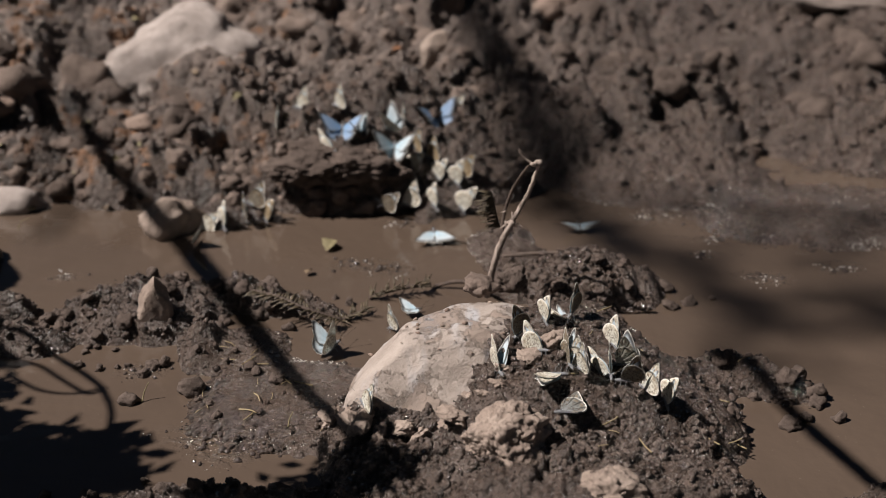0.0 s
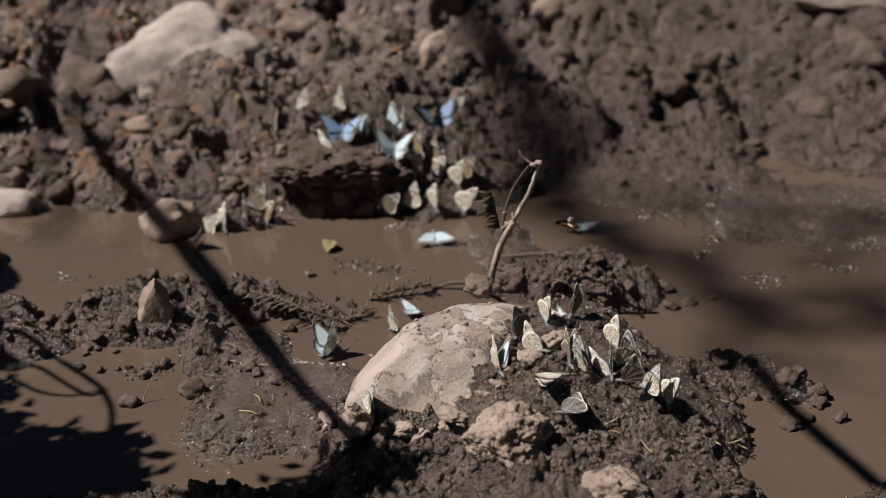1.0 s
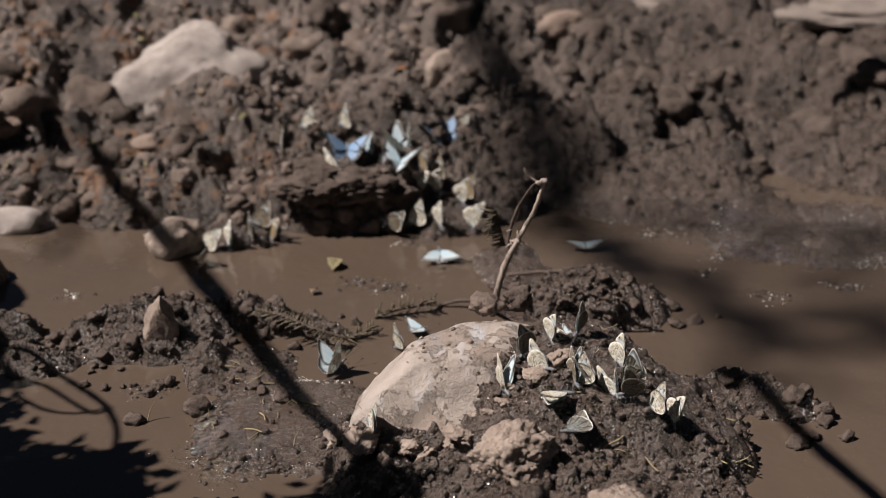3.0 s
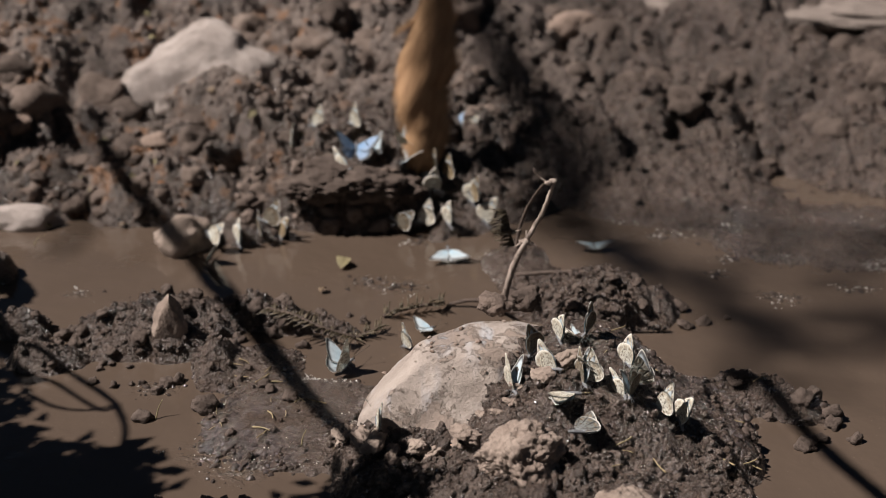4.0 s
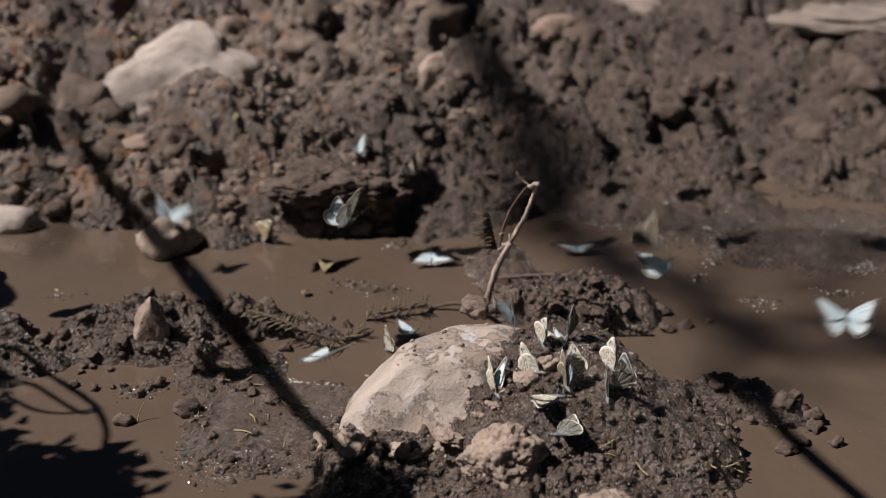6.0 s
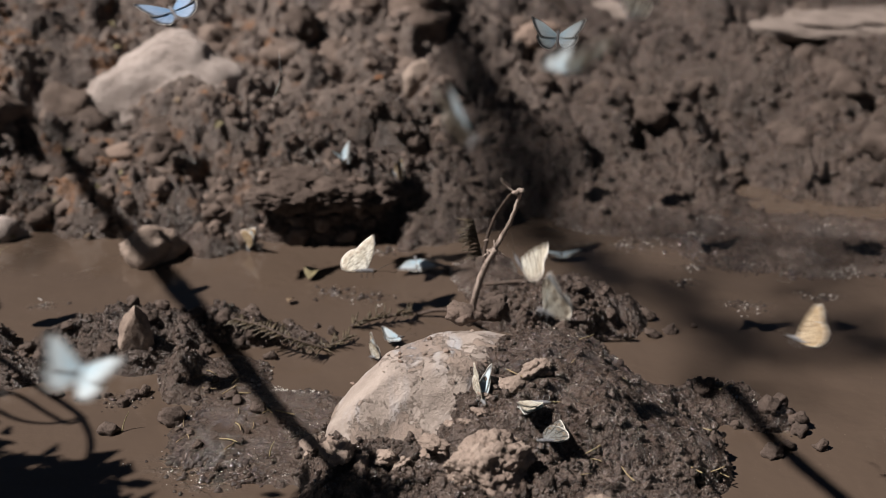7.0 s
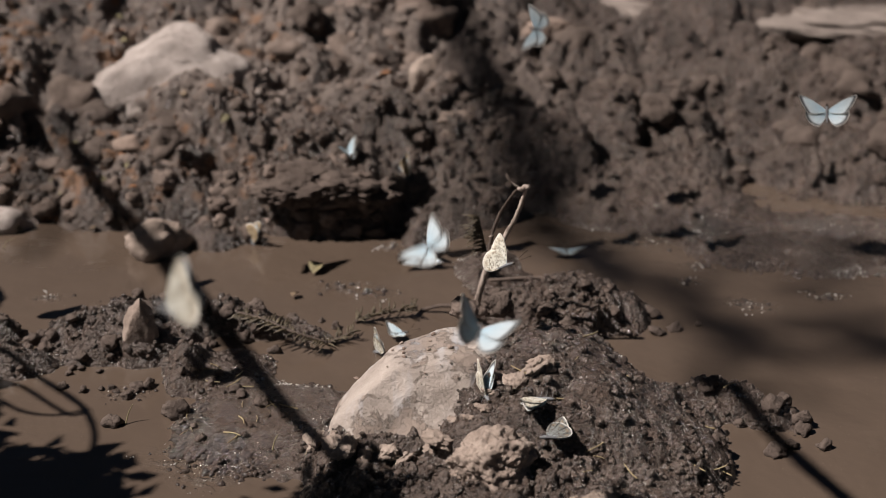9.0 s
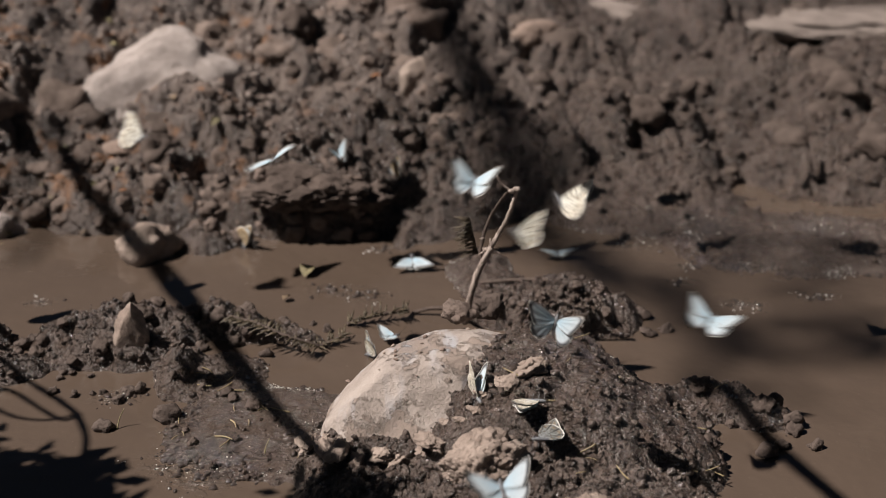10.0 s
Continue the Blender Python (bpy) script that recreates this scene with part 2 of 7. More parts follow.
def lumps(x, y, size, k):
    """Broken, tilted clods packed side by side, 0 in the joints and about 1 on their tops."""
    u = (x + 0.16 * size * soft(x, y, 0.35 * size, k + 5)) / size
    v = (y + 0.16 * size * soft(x, y, 0.35 * size, k + 6)) / size
    i, j = np.floor(u), np.floor(v)
    best, lean = np.full(u.shape, 9.0), np.zeros(u.shape)
    for a in (-1, 0, 1):
        for b in (-1, 0, 1):
            r = 0.75 + 0.5 * hash01(i + a, j + b, k + 2)
            du, dv = i + a + hash01(i + a, j + b, k) - u, j + b + hash01(i + a, j + b, k + 1) - v
            d = (du * du + dv * dv) / r
            tilt = 1.0 * (hash01(i + a, j + b, k + 3) - 0.5) * du + 1.0 * (hash01(i + a, j + b, k + 4) - 0.5) * dv + 0.5 * (r - 1)
            lean = np.where(d < best, tilt, lean)
            best = np.minimum(best, d)
    body = np.sqrt(np.clip(1 - best / 0.62, 0, 1))
    return np.clip(body * (0.92 + lean), 0, 1.35)


def dome(x, y, cx, cy, rx, ry, turn, top, power=2.0):
    """A mound that falls to 12 mm under the water level at its foot."""
    c, s = np.cos(np.radians(turn)), np.sin(np.radians(turn))
    u, v = ((x - cx) * c + (y - cy) * s) / rx, (-(x - cx) * s + (y - cy) * c) / ry
    d = np.sqrt(u * u + v * v) ** power
    return -0.012 + (top + 0.012) * np.clip(1 - d, -0.3, 1)


def bell(x, y, cx, cy, rx, ry=0.0):
    return np.exp(-((x - cx) / rx) ** 2 - ((y - cy) / (ry or rx)) ** 2)


def step(v, a, b):
    t = np.clip((v - a) / (b - a), 0, 1)
    return t * t * (3 - 2 * t)


# patches that glisten: stirred, bubbly water and slurry along the shores
GLISTEN = ((-0.030, 0.555, 0.013), (-0.048, 0.560, 0.010), (-0.163, 0.532, 0.010), (-0.192, 0.545, 0.007), (-0.131, 0.452, 0.010), (-0.098, 0.402, 0.014), (-0.084, 0.390, 0.013), (-0.072, 0.402, 0.010),
           (0.136, 0.571, 0.008), (0.166, 0.543, 0.010), (0.158, 0.546, 0.006), (0.205, 0.555, 0.010), (0.146, 0.590, 0.008), (0.120, 0.622, 0.018), (0.170, 0.640, 0.025), (0.230, 0.640, 0.030), (-0.022, 0.612, 0.008), (-0.120, 0.534, 0.006), (0.075, 0.445, 0.016), (0.150, 0.430, 0.010))


def masks(x, y):
    """How cloddy, how dry, how wet and how strewn with litter the mud is."""
    wx, wy = x + 0.012 * soft(x, y, 0.05, 91), y + 0.012 * soft(x, y, 0.05, 92)
    back = step(wy, 0.60, 0.66)
    right = step(wx, 0.05, 0.12)
    rough = 0.35 + 0.75 * back * (1 - 0.35 * right)
    rough = rough + 0.22 * bell(wx, wy, -0.13, 0.485, 0.08, 0.045) + 0.40 * bell(wx, wy, 0.03, 0.345, 0.10, 0.045)
    rough = rough - 0.10 * bell(wx, wy, 0.07, 0.42, 0.04, 0.04) - 0.32 * bell(wx, wy, -0.07, 0.43, 0.045, 0.05)
    rough = rough - 0.80 * bell(wx, wy, 0.22, 0.600, 0.16, 0.080) - 0.25 * bell(wx, wy, -0.075, 0.430, 0.04, 0.03) + 0.5 * bell(wx, wy, 0.075, 0.525, 0.05, 0.035)
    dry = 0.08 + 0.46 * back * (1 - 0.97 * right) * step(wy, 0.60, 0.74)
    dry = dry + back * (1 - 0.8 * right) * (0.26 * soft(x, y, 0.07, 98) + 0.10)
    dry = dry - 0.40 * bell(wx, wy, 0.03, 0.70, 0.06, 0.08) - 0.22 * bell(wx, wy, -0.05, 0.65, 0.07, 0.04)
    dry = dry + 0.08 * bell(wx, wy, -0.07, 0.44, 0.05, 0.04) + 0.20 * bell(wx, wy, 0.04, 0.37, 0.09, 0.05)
    wet = 0.25 + 0.15 * bell(wx, wy, 0.20, 0.58, 0.14, 0.09) + 0.9 * bell(wx, wy, -0.085, 0.40, 0.035, 0.035) + 0.55 * bell(wx, wy, 0.07, 0.41, 0.07, 0.06)
    for cx, cy, r in GLISTEN:
        wet = np.maximum(wet, 1.25 * bell(x, y, cx, cy, r, 0.75 * r))
    litter = back * (1 - right) * step(-wx, 0.02, 0.14)
    out = step(np.hypot(x, y - 0.6), 0.55, 1.3)
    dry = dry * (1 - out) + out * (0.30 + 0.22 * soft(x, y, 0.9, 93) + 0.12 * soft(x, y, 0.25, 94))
    wet, litter, rough = wet * (1 - 0.7 * out), litter * (1 - out), rough * (1 - out)
    return np.clip(rough, 0.05, 1.3) * (1 - out), np.clip(dry, 0, 1), np.clip(wet, 0, 1.2), litter


def silty(x, y):
    """Where a smooth film of silt lies over the mud."""
    wx, wy = x + 0.015 * soft(x, y, 0.05, 95), y + 0.012 * soft(x, y, 0.03, 96)
    return np.clip(0.85 * bell(wx, wy, 0.23, 0.585, 0.16, 0.075) + 1.0 * bell(wx, wy, -0.075, 0.435, 0.045, 0.032) + 0.6 * bell(wx, wy, -0.060, 0.470, 0.035, 0.02), 0, 1)


def land(x, y):
    """Height of the ground over the still water."""
    wx = x + 0.007 * soft(x, y, 0.030, 1) + 0.003 * soft(x, y, 0.011, 2)
    wy = y + 0.007 * soft(x, y, 0.030, 3) + 0.003 * soft(x, y, 0.011, 4)
    right = step(wx, 0.03, 0.10)
    edge = 0.630 + 0.020 * right + 0.008 * step(-wx, 0.15, 0.18)
    up = wy - edge
    bank = -0.012 + 0.022 * step(up, -0.010, 0.018 + 0.05 * right) + np.clip(up, 0, 0.6) * (0.15 - 0.02 * right) - 0.006 * right * step(up, -0.01, 0.02)
    rim = -0.012 + 0.03 * step(np.hypot(wx / 0.50, (wy - 0.46) / 0.30), 0.9, 1.15)
    parts = [bank, rim]
    for d in (
        # the near mound with its front apron and right-hand spur
        (0.042, 0.420, 0.086, 0.080, 0, 0.042, 2.0), (0.084, 0.412, 0.052, 0.062, 0, 0.023, 2.0), (0.040, 0.350, 0.095, 0.055, 0, 0.023, 2.2), (0.126, 0.440, 0.050, 0.019, -18, 0.011, 2.0),
        (0.160, 0.352, 0.045, 0.022, 10, 0.008, 2.0), (-0.012, 0.398, 0.050, 0.034, 20, 0.020, 2.0),
        # cloddy island, its outliers and the low ridge under the fir sprig
        (-0.142, 0.505, 0.058, 0.040, 8, 0.017, 1.6), (-0.096, 0.520, 0.048, 0.024, -12, 0.012, 1.6), (-0.110, 0.470, 0.022, 0.026, 0, 0.014, 1.7),
        (-0.182, 0.472, 0.030, 0.014, 10, 0.010, 2.0), (-0.208, 0.500, 0.022, 0.015, 0, 0.012, 2.0), (-0.236, 0.566, 0.014, 0.018, 0, 0.012, 2.0),
        (-0.066, 0.503, 0.042, 0.009, -8, 0.007, 2.0),
        # flat shore and near ridge
        (-0.068, 0.425, 0.058, 0.052, 20, 0.004, 5.0), (-0.092, 0.470, 0.034, 0.030, 0, 0.0042, 4.0), (-0.085, 0.352, 0.085, 0.020, 8, 0.011, 2.0), (-0.015, 0.365, 0.035, 0.03, 0, 0.014, 2.0),
        # mud behind the mound, round the twig
        (0.066, 0.527, 0.060, 0.034, -8, 0.018, 2.0), (0.030, 0.580, 0.034, 0.050, 0, 0.008, 2.0), (0.23, 0.620, 0.200, 0.095, 8, 0.0066, 1.6), (0.135, 0.675, 0.090, 0.060, 0, 0.0095, 3.0),
        # overhanging far clump, the peak behind it and the shore at its foot
        (-0.066, 0.662, 0.060, 0.042, 0, 0.036, 2.6), (-0.058, 0.642, 0.042, 0.024, 6, 0.030, 2.2), (-0.004, 0.632, 0.044, 0.026, -4, 0.008, 2.2), (0.022, 0.772, 0.048, 0.040, 0, 0.052, 1.7),
        (-0.030, 0.722, 0.055, 0.045, 0, 0.040, 2.0), (-0.165, 0.655, 0.065, 0.030, 0, 0.024, 2.2), (-0.115, 0.620, 0.035, 0.016, 10, 0.012, 2.0),
        (0.140, 0.760, 0.060, 0.050, 0, 0.034, 2.0), (0.235, 0.840, 0.07, 0.05, 0, 0.056, 2.0), (0.085, 0.720, 0.030, 0.05, 0, 0.026, 2.2),
        (0.180, 0.800, 0.030, 0.035, 20, 0.050, 2.2), (-0.240, 0.860, 0.040, 0.030, 0, 0.060, 2.2), (-0.100, 0.870, 0.060, 0.040, 0, 0.062, 2.0), (-0.010, 0.860, 0.050, 0.040, 0, 0.058, 2.0), (-0.250, 0.730, 0.050, 0.030, 0, 0.036, 2.2),
    ):
        parts.append(dome(wx, wy, *d))
    k = 0.0022
    top = np.maximum.reduce(parts)
    z = top + k * np.log(sum(np.exp((p - top) / k) for p in parts)) - k * 0.7
    z = z - 0.016 * bell(wx, wy, -0.046, 0.628, 0.030, 0.010) - 0.008 * bell(wx, wy, -0.004, 0.418, 0.028, 0.024) - 0.024 * bell(wx, wy, -0.178, 0.785, 0.036, 0.026)
    # hollows and undercut pockets of the far bank
    for cx, cy, rx, ry, deep in ((0.226, 0.797, 0.026, 0.020, 0.040), (0.140, 0.740, 0.012, 0.022, 0.022), (0.045, 0.668, 0.020, 0.020, 0.006), (-0.300, 0.890, 0.030, 0.02, 0.022),
                                 (-0.240, 0.893, 0.024, 0.014, 0.022), (-0.105, 0.800, 0.016, 0.012, 0.016), (0.190, 0.920, 0.050, 0.014, 0.026), (-0.237, 0.702, 0.036, 0.016, 0.022),
                                 (-0.136, 0.676, 0.016, 0.014, 0.018), (-0.140, 0.858, 0.020, 0.012, 0.022), (0.040, 0.815, 0.030, 0.014, 0.02), (-0.180, 0.735, 0.030, 0.012, 0.016)):
        z = z - deep * bell(wx, wy, cx, cy, rx, ry)
    rough = masks(x, y)[0]
    shore = step(z, -0.004, 0.006)
    far = step(y, 0.60, 0.72)
    calm = 1 - step(np.hypot(x, y - 0.6), 0.5, 1.0)
    patch = 0.5 + 0.5 * soft(x, y, 0.045, 11)
    z = z + rough * shore * (
        0.029 * far * (lumps(wx, wy, 0.050, 20) - 0.5) + 0.016 * far * (lumps(wx, wy, 0.027, 25) - 0.45) + 0.022 * step(y, 0.66, 0.80) * soft(x, y, 0.075, 21)
        + (0.0088 - 0.0038 * far) * (lumps(wx, wy, 0.019, 30) - 0.4) * (0.4 + 0.9 * patch)
        + (0.0064 - 0.0038 * far) * (lumps(wx, wy, 0.0085, 40) - 0.4) * (0.55 + 0.9 * (0.5 + 0.5 * soft(x, y, 0.03, 13)))
        + (0.0023 - 0.0011 * far) * (lumps(wx, wy, 0.0042, 50) - 0.4) * (0.4 + 1.2 * (0.5 + 0.5 * soft(x, y, 0.02, 12)))
    )
    z = z + calm * shore * (1 - 0.8 * silty(x, y)) * (0.0016 * rough * lumps(x, y, 0.0024, 60) + 0.0012 * soft(x, y, 0.006, 61)) + calm * (1 - 0.85 * silty(x, y)) * 0.0011 * soft(x, y, 0.004, 62)
    return z
# -- end of the land --


# -- building helpers --
def mesh_of(name, verts, faces, *mats, smooth=True):
    me = bpy.data.meshes.new(name)
    me.from_pydata([tuple(v) for v in verts], [], faces)
    for m in mats:
        me.materials.append(m)
    if smooth:
        me.polygons.foreach_set("use_smooth", [True] * len(me.polygons))
    me.update()
    return me


def piece(name, me, parent, at=None, label=""):
    ob = new(name, me)
    ob.parent = parent
    if at is not None:
        ob.matrix_basis = at
    return tagged(ob, label)


def joined(shapes):
    """One list of verts and faces from several."""
    verts, faces = [], []
    for v, f in shapes:
        n = len(verts)
        verts += list(v)
        faces += [tuple(i + n for i in q) for q in f]
    return verts, faces


def tube(points, radii, sides=8, wobble=0.0, rng=None):
    """A tapered, closed rod along points."""
    pts = [Vector(p) for p in points]
    verts, faces = [], []
    up = Vector((0.31, 0.17, 0.93)).normalized()
    for n, p in enumerate(pts):
        d = (pts[min(n + 1, len(pts) - 1)] - pts[max(n - 1, 0)]).normalized()
        a = d.cross(up)
        a = a.normalized() if a.length > 1e-4 else d.orthogonal().normalized()
        b = d.cross(a)
        for s in range(sides):
            w = 2 * math.pi * s / sides
            r = radii[n] * (1 + (rng.uniform(-wobble, wobble) if rng else 0))
            verts.append(p + (a * math.cos(w) + b * math.sin(w)) * r)
        if n:
            o = (n - 1) * sides
            for s in range(sides):
                e = (s + 1) % sides
                faces.append((o + s, o + e, o + sides + e, o + sides + s))
    faces.append(tuple(range(sides))[::-1])
    faces.append(tuple(range(len(verts) - sides, len(verts))))
    return verts, faces


def curve_points(points, n):
    """A smooth line through points (Catmull-Rom)."""
    p = [Vector(q) for q in points]
    p = [p[0] * 2 - p[1]] + p + [p[-1] * 2 - p[-2]]
    out = []
    for i in range(1, len(p) - 2):
        for s in range(n):
            t = s / n
            out.append(0.5 * (2 * p[i] + (p[i + 1] - p[i - 1]) * t + (2 * p[i - 1] - 5 * p[i] + 4 * p[i + 1] - p[i + 2]) * t * t
                              + (3 * p[i] - p[i - 1] - 3 * p[i + 1] + p[i + 2]) * t ** 3))
    return out + [p[-2]]


def rod(points, r0, r1, n=6, sides=8, wobble=0.0, rng=None):
    line = curve_points(points, n)
    return tube(line, [r0 + (r1 - r0) * i / (len(line) - 1) for i in range(len(line))], sides, wobble, rng)


def pebble_shape(rng, radii, levels=3, lumpy=0.25, facets=0.0, crumb=0.0, planes=()):
    """A worn stone: a ball squeezed, dented by noise and knocked flat here and there."""
    bm = bmesh.new()
    bmesh.ops.create_icosphere(bm, subdivisions=levels, radius=1)
    off = Vector((rng.uniform(0, 50), rng.uniform(0, 50), rng.uniform(0, 50)))
    cuts = [(Vector((rng.gauss(0, 1), rng.gauss(0, 1), rng.gauss(0, 1))).normalized(), rng.uniform(0.6, 0.85)) for _ in range(int(facets))]
    cuts += [(Vector(n).normalized(), d) for n, d in planes]
    for v in bm.verts:
        p = v.co.copy()
        for n, d in cuts:
            over = p.dot(n) - d
            if over > 0:
                p -= n * over * 0.85
        k = 1 + lumpy * noise.noise(p * 1.3 + off) + 0.45 * lumpy * noise.noise(p * 3.2 + off) + 0.22 * lumpy * noise.noise(p * 7.5 + off)
        if levels > 3:
            k += 0.12 * lumpy * noise.noise(p * 17 + off)
        if crumb:
            for f, a in ((2.2, 0.10), (5.0, 0.055), (11.0, 0.028)):
                d = noise.voronoi(p * f + off)[0]
                k += crumb * a * (min(0.35, d[1] - d[0]) * 3 - 0.6)
        v.co = Vector((p.x * radii[0], p.y * radii[1], p.z * radii[2])) * k
    verts, faces = [v.co.copy() for v in bm.verts], [tuple(v.index for v in f.verts) for f in bm.faces]
    bm.free()
    return verts, faces


def height(x, y):
    return float(land(np.array([x]), np.array([y]))[0])


# -- ground and water --
def ground():
    near_x = np.concatenate([np.arange(-0.34, -0.2001, 0.00125), np.arange(-0.199, 0.1801, 0.0009), np.arange(0.181, 0.3401, 0.00125)])
    out = 0.34 * 1.22 ** np.arange(1, 27)
    xs = np.concatenate([-out[::-1], near_x, out])
    ys = [0.33]
    while ys[-1] < 1.02:
        ys.append(ys[-1] + 0.0011 + 0.0016 * max(0.0, ys[-1] - 0.5))
    ys = np.array(ys)
    ys = np.concatenate([0.33 - (0.01 * 1.3 ** np.arange(1, 33))[::-1], ys, 1.02 + 0.02 * 1.25 ** np.arange(1, 36)])
    gx, gy = np.meshgrid(xs, ys)
    x, y = gx.ravel(), gy.ravel()
    z = land(x, y)
    far = np.hypot(x, y - 0.6)
    z = z * np.clip(1.6 - far / 2, 0, 1) + 0.05 * np.clip(far / 2 - 0.6, 0, 1)
    rows, cols = gx.shape
    i = (np.arange(rows - 1)[:, None] * cols + np.arange(cols - 1)[None, :]).ravel()
    quads = np.stack([i, i + 1, i + cols + 1, i + cols], 1)
    me = bpy.data.meshes.new("ground")
    me.vertices.add(len(x))
    me.vertices.foreach_set("co", np.stack([x, y, z], 1).ravel())
    me.loops.add(quads.size)
    me.loops.foreach_set("vertex_index", quads.ravel().astype(np.int32))
    me.polygons.add(len(quads))
    me.polygons.foreach_set("loop_start", np.arange(0, quads.size, 4, dtype=np.int32))
    me.polygons.foreach_set("use_smooth", np.ones(len(quads), dtype=bool))
    me.update(calc_edges=True)
    me.materials.append(MUD)
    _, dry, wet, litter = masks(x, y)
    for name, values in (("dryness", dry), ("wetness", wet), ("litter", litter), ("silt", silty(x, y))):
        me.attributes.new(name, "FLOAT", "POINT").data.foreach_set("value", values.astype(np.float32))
    tagged(new("ground", me), "churned dark brown mud with crumbly clods and puddles", "ground", kind="structure")
    n = 240
    v = [(-0.7 + 1.4 * a / n, 0.12 + 0.85 * b / n, 0) for b in range(n + 1) for a in range(n + 1)]
    f = [(b * (n + 1) + a, b * (n + 1) + a + 1, (b + 1) * (n + 1) + a + 1, (b + 1) * (n + 1) + a) for b in range(n) for a in range(n)]
    me = mesh_of("water", v, f, WATER)
    v = np.array(v)
    stir = sum(bell(v[:, 0], v[:, 1], a, b, 0.8 * r, 0.5 * r) for a, b, r in GLISTEN)
    me.attributes.new("stir", "FLOAT", "POINT").data.foreach_set("value", stir.astype(np.float32))
    tagged(new("water", me), "shallow still puddles of opaque brown muddy water", "puddle", kind="structure")


ground()


# -- stones and clods --
def stone(name, label, category, x, y, z, radii, turn, mat, seed, lumpy=0.25, facets=0, levels=4, tilt=0, group="", crumb=0.0, planes=()):
    rng = random.Random(seed)
    v, f = pebble_shape(rng, radii, levels, lumpy, facets, crumb, planes)
    ob = new(name, mesh_of(name, v, f, mat))
    ob.matrix_basis = pose(x, y, z, tilt, 0, turn)
    return tagged(ob, label, category, group)


stone("rock", "pale brown rock smeared with drying mud, half buried in the mound", "rock", 0.008, 0.425, 0.005, (0.053, 0.033, 0.0375), 32, ROCK, 5, 0.06, 0, 6, planes=(((-0.55, -0.55, 0.62), 0.86), ((0.25, -0.75, 0.6), 0.92), ((-0.1, 0.1, 1), 0.90), ((-0.7, 0.3, 0.65), 0.92)))
stone("stone", "large pale grey wedge-shaped stone lying on the far bank", "stone", -0.178, 0.786, 0.040, (0.058, 0.040, 0.042), 0, PALE_STONE, 11, 0.22, 0, 5, planes=(((-0.62, 0.1, 0.70), 0.62), ((-0.10, -0.85, 0.50), 0.55)))
stone("stone", "low pale stone at the edge of the puddle", "stone", -0.252, 0.636, 0.002, (0.024, 0.012, 0.011), -5, PALE_STONE, 12, 0.2, 3)
stone("stone", "rounded brownish grey stone beside the channel", "stone", -0.149, 0.603, 0.004, (0.0170, 0.012, 0.0135), 20, TAN_CLOD, 13, 0.35, 4)
stone("earth_slab", "broad flat slab of pale dry earth atop the bank", "earth slab", 0.200, 1.020, 0.046, (0.090, 0.045, 0.012), -16, DRY_EARTH, 18, 0.35, 2, 5, crumb=0.5)
stone("earth_slab", "broad flat slab of pale dry earth atop the bank", "earth slab", 0.360, 0.985, 0.046, (0.130, 0.055, 0.014), -9, DRY_EARTH, 19, 0.35, 2, 5, crumb=0.5)
stone("pebble", "pointed grey pebble standing up in the clods", "pebble", -0.131, 0.483, 0.017, (0.0100, 0.006, 0.0140), 10, TAN_CLOD, 14, 0.2, 2, planes=(((-0.75, -0.2, 0.6), 0.45), ((0.85, -0.2, 0.5), 0.5), ((0, -1, 0.2), 0.5)))
stone("stone", "reddish brown stone on the far bank", "stone", -0.255, 0.868, 0.058, (0.024, 0.018, 0.018), 0, BROWN_STONE, 15, 0.3, 3)
stone("stone", "slanting pale stone behind the dark clump", "stone", 0.000, 0.782, 0.050, (0.026, 0.010, 0.016), 55, TAN_CLOD, 16, 0.2, 3)
stone("stone", "pale tan stone on the far bank", "stone", 0.085, 0.905, 0.052, (0.030, 0.014, 0.010), 40, BROWN_STONE, 17, 0.3, 3)
stone("clod", "tan clod of drying mud on the mound's front", "mud clod", 0.022, 0.360, 0.027, (0.0165, 0.014, 0.0135), 20, TAN_CLOD, 21, 0.25, 2, 6, group="clods", crumb=1.0)
stone("clod", "small tan clod at the foot of the mound", "mud clod", 0.058, 0.338, 0.022, (0.011, 0.009, 0.007), 0, TAN_CLOD, 22, 0.35, 3, 5, group="clods", crumb=1.0)
stone("clod", "crumbled brown clod at the rock's top", "mud clod", 0.016, 0.455, 0.041, (0.007, 0.006, 0.005), 0, BROWN_CLOD, 23, 0.45, 3, group="clods", crumb=0.9)
stone("clod", "crumbled brown clod at the rock's top", "mud clod", 0.029, 0.458, 0.042, (0.008, 0.006, 0.0055), 30, DARK_CLOD, 24, 0.45, 3, group="clods", crumb=0.9)
for x, y, z, rx, ry, turn, seed in ((-0.074, 0.634, 0.026, 0.022, 0.018, 12, 71), (-0.050, 0.634, 0.026, 0.022, 0.017, -10, 72), (-0.032, 0.641, 0.020, 0.016, 0.014, 15, 73), (-0.062, 0.646, 0.030, 0.026, 0.018, 0, 74)):
    stone("clod", "overhanging shelf of dark mud above the channel", "mud clod", x, y, z, (rx, ry, 0.0085), turn, DARK_CLOD, seed, 0.4, 2, 5, tilt=-6, group="clods", crumb=1.3)
stone("clod", "wet lump of mud in the puddle", "mud clod", -0.1315, 0.4275, 0.001, (0.0045, 0.0035, 0.003), 0, DARK_CLOD, 25, 0.4, 0, 3, group="clods")
stone("clod", "wet lump of mud at the shore", "mud clod", -0.106, 0.434, 0.003, (0.006, 0.0045, 0.004), 0, DARK_CLOD, 26, 0.4, 0, 3, group="clods")


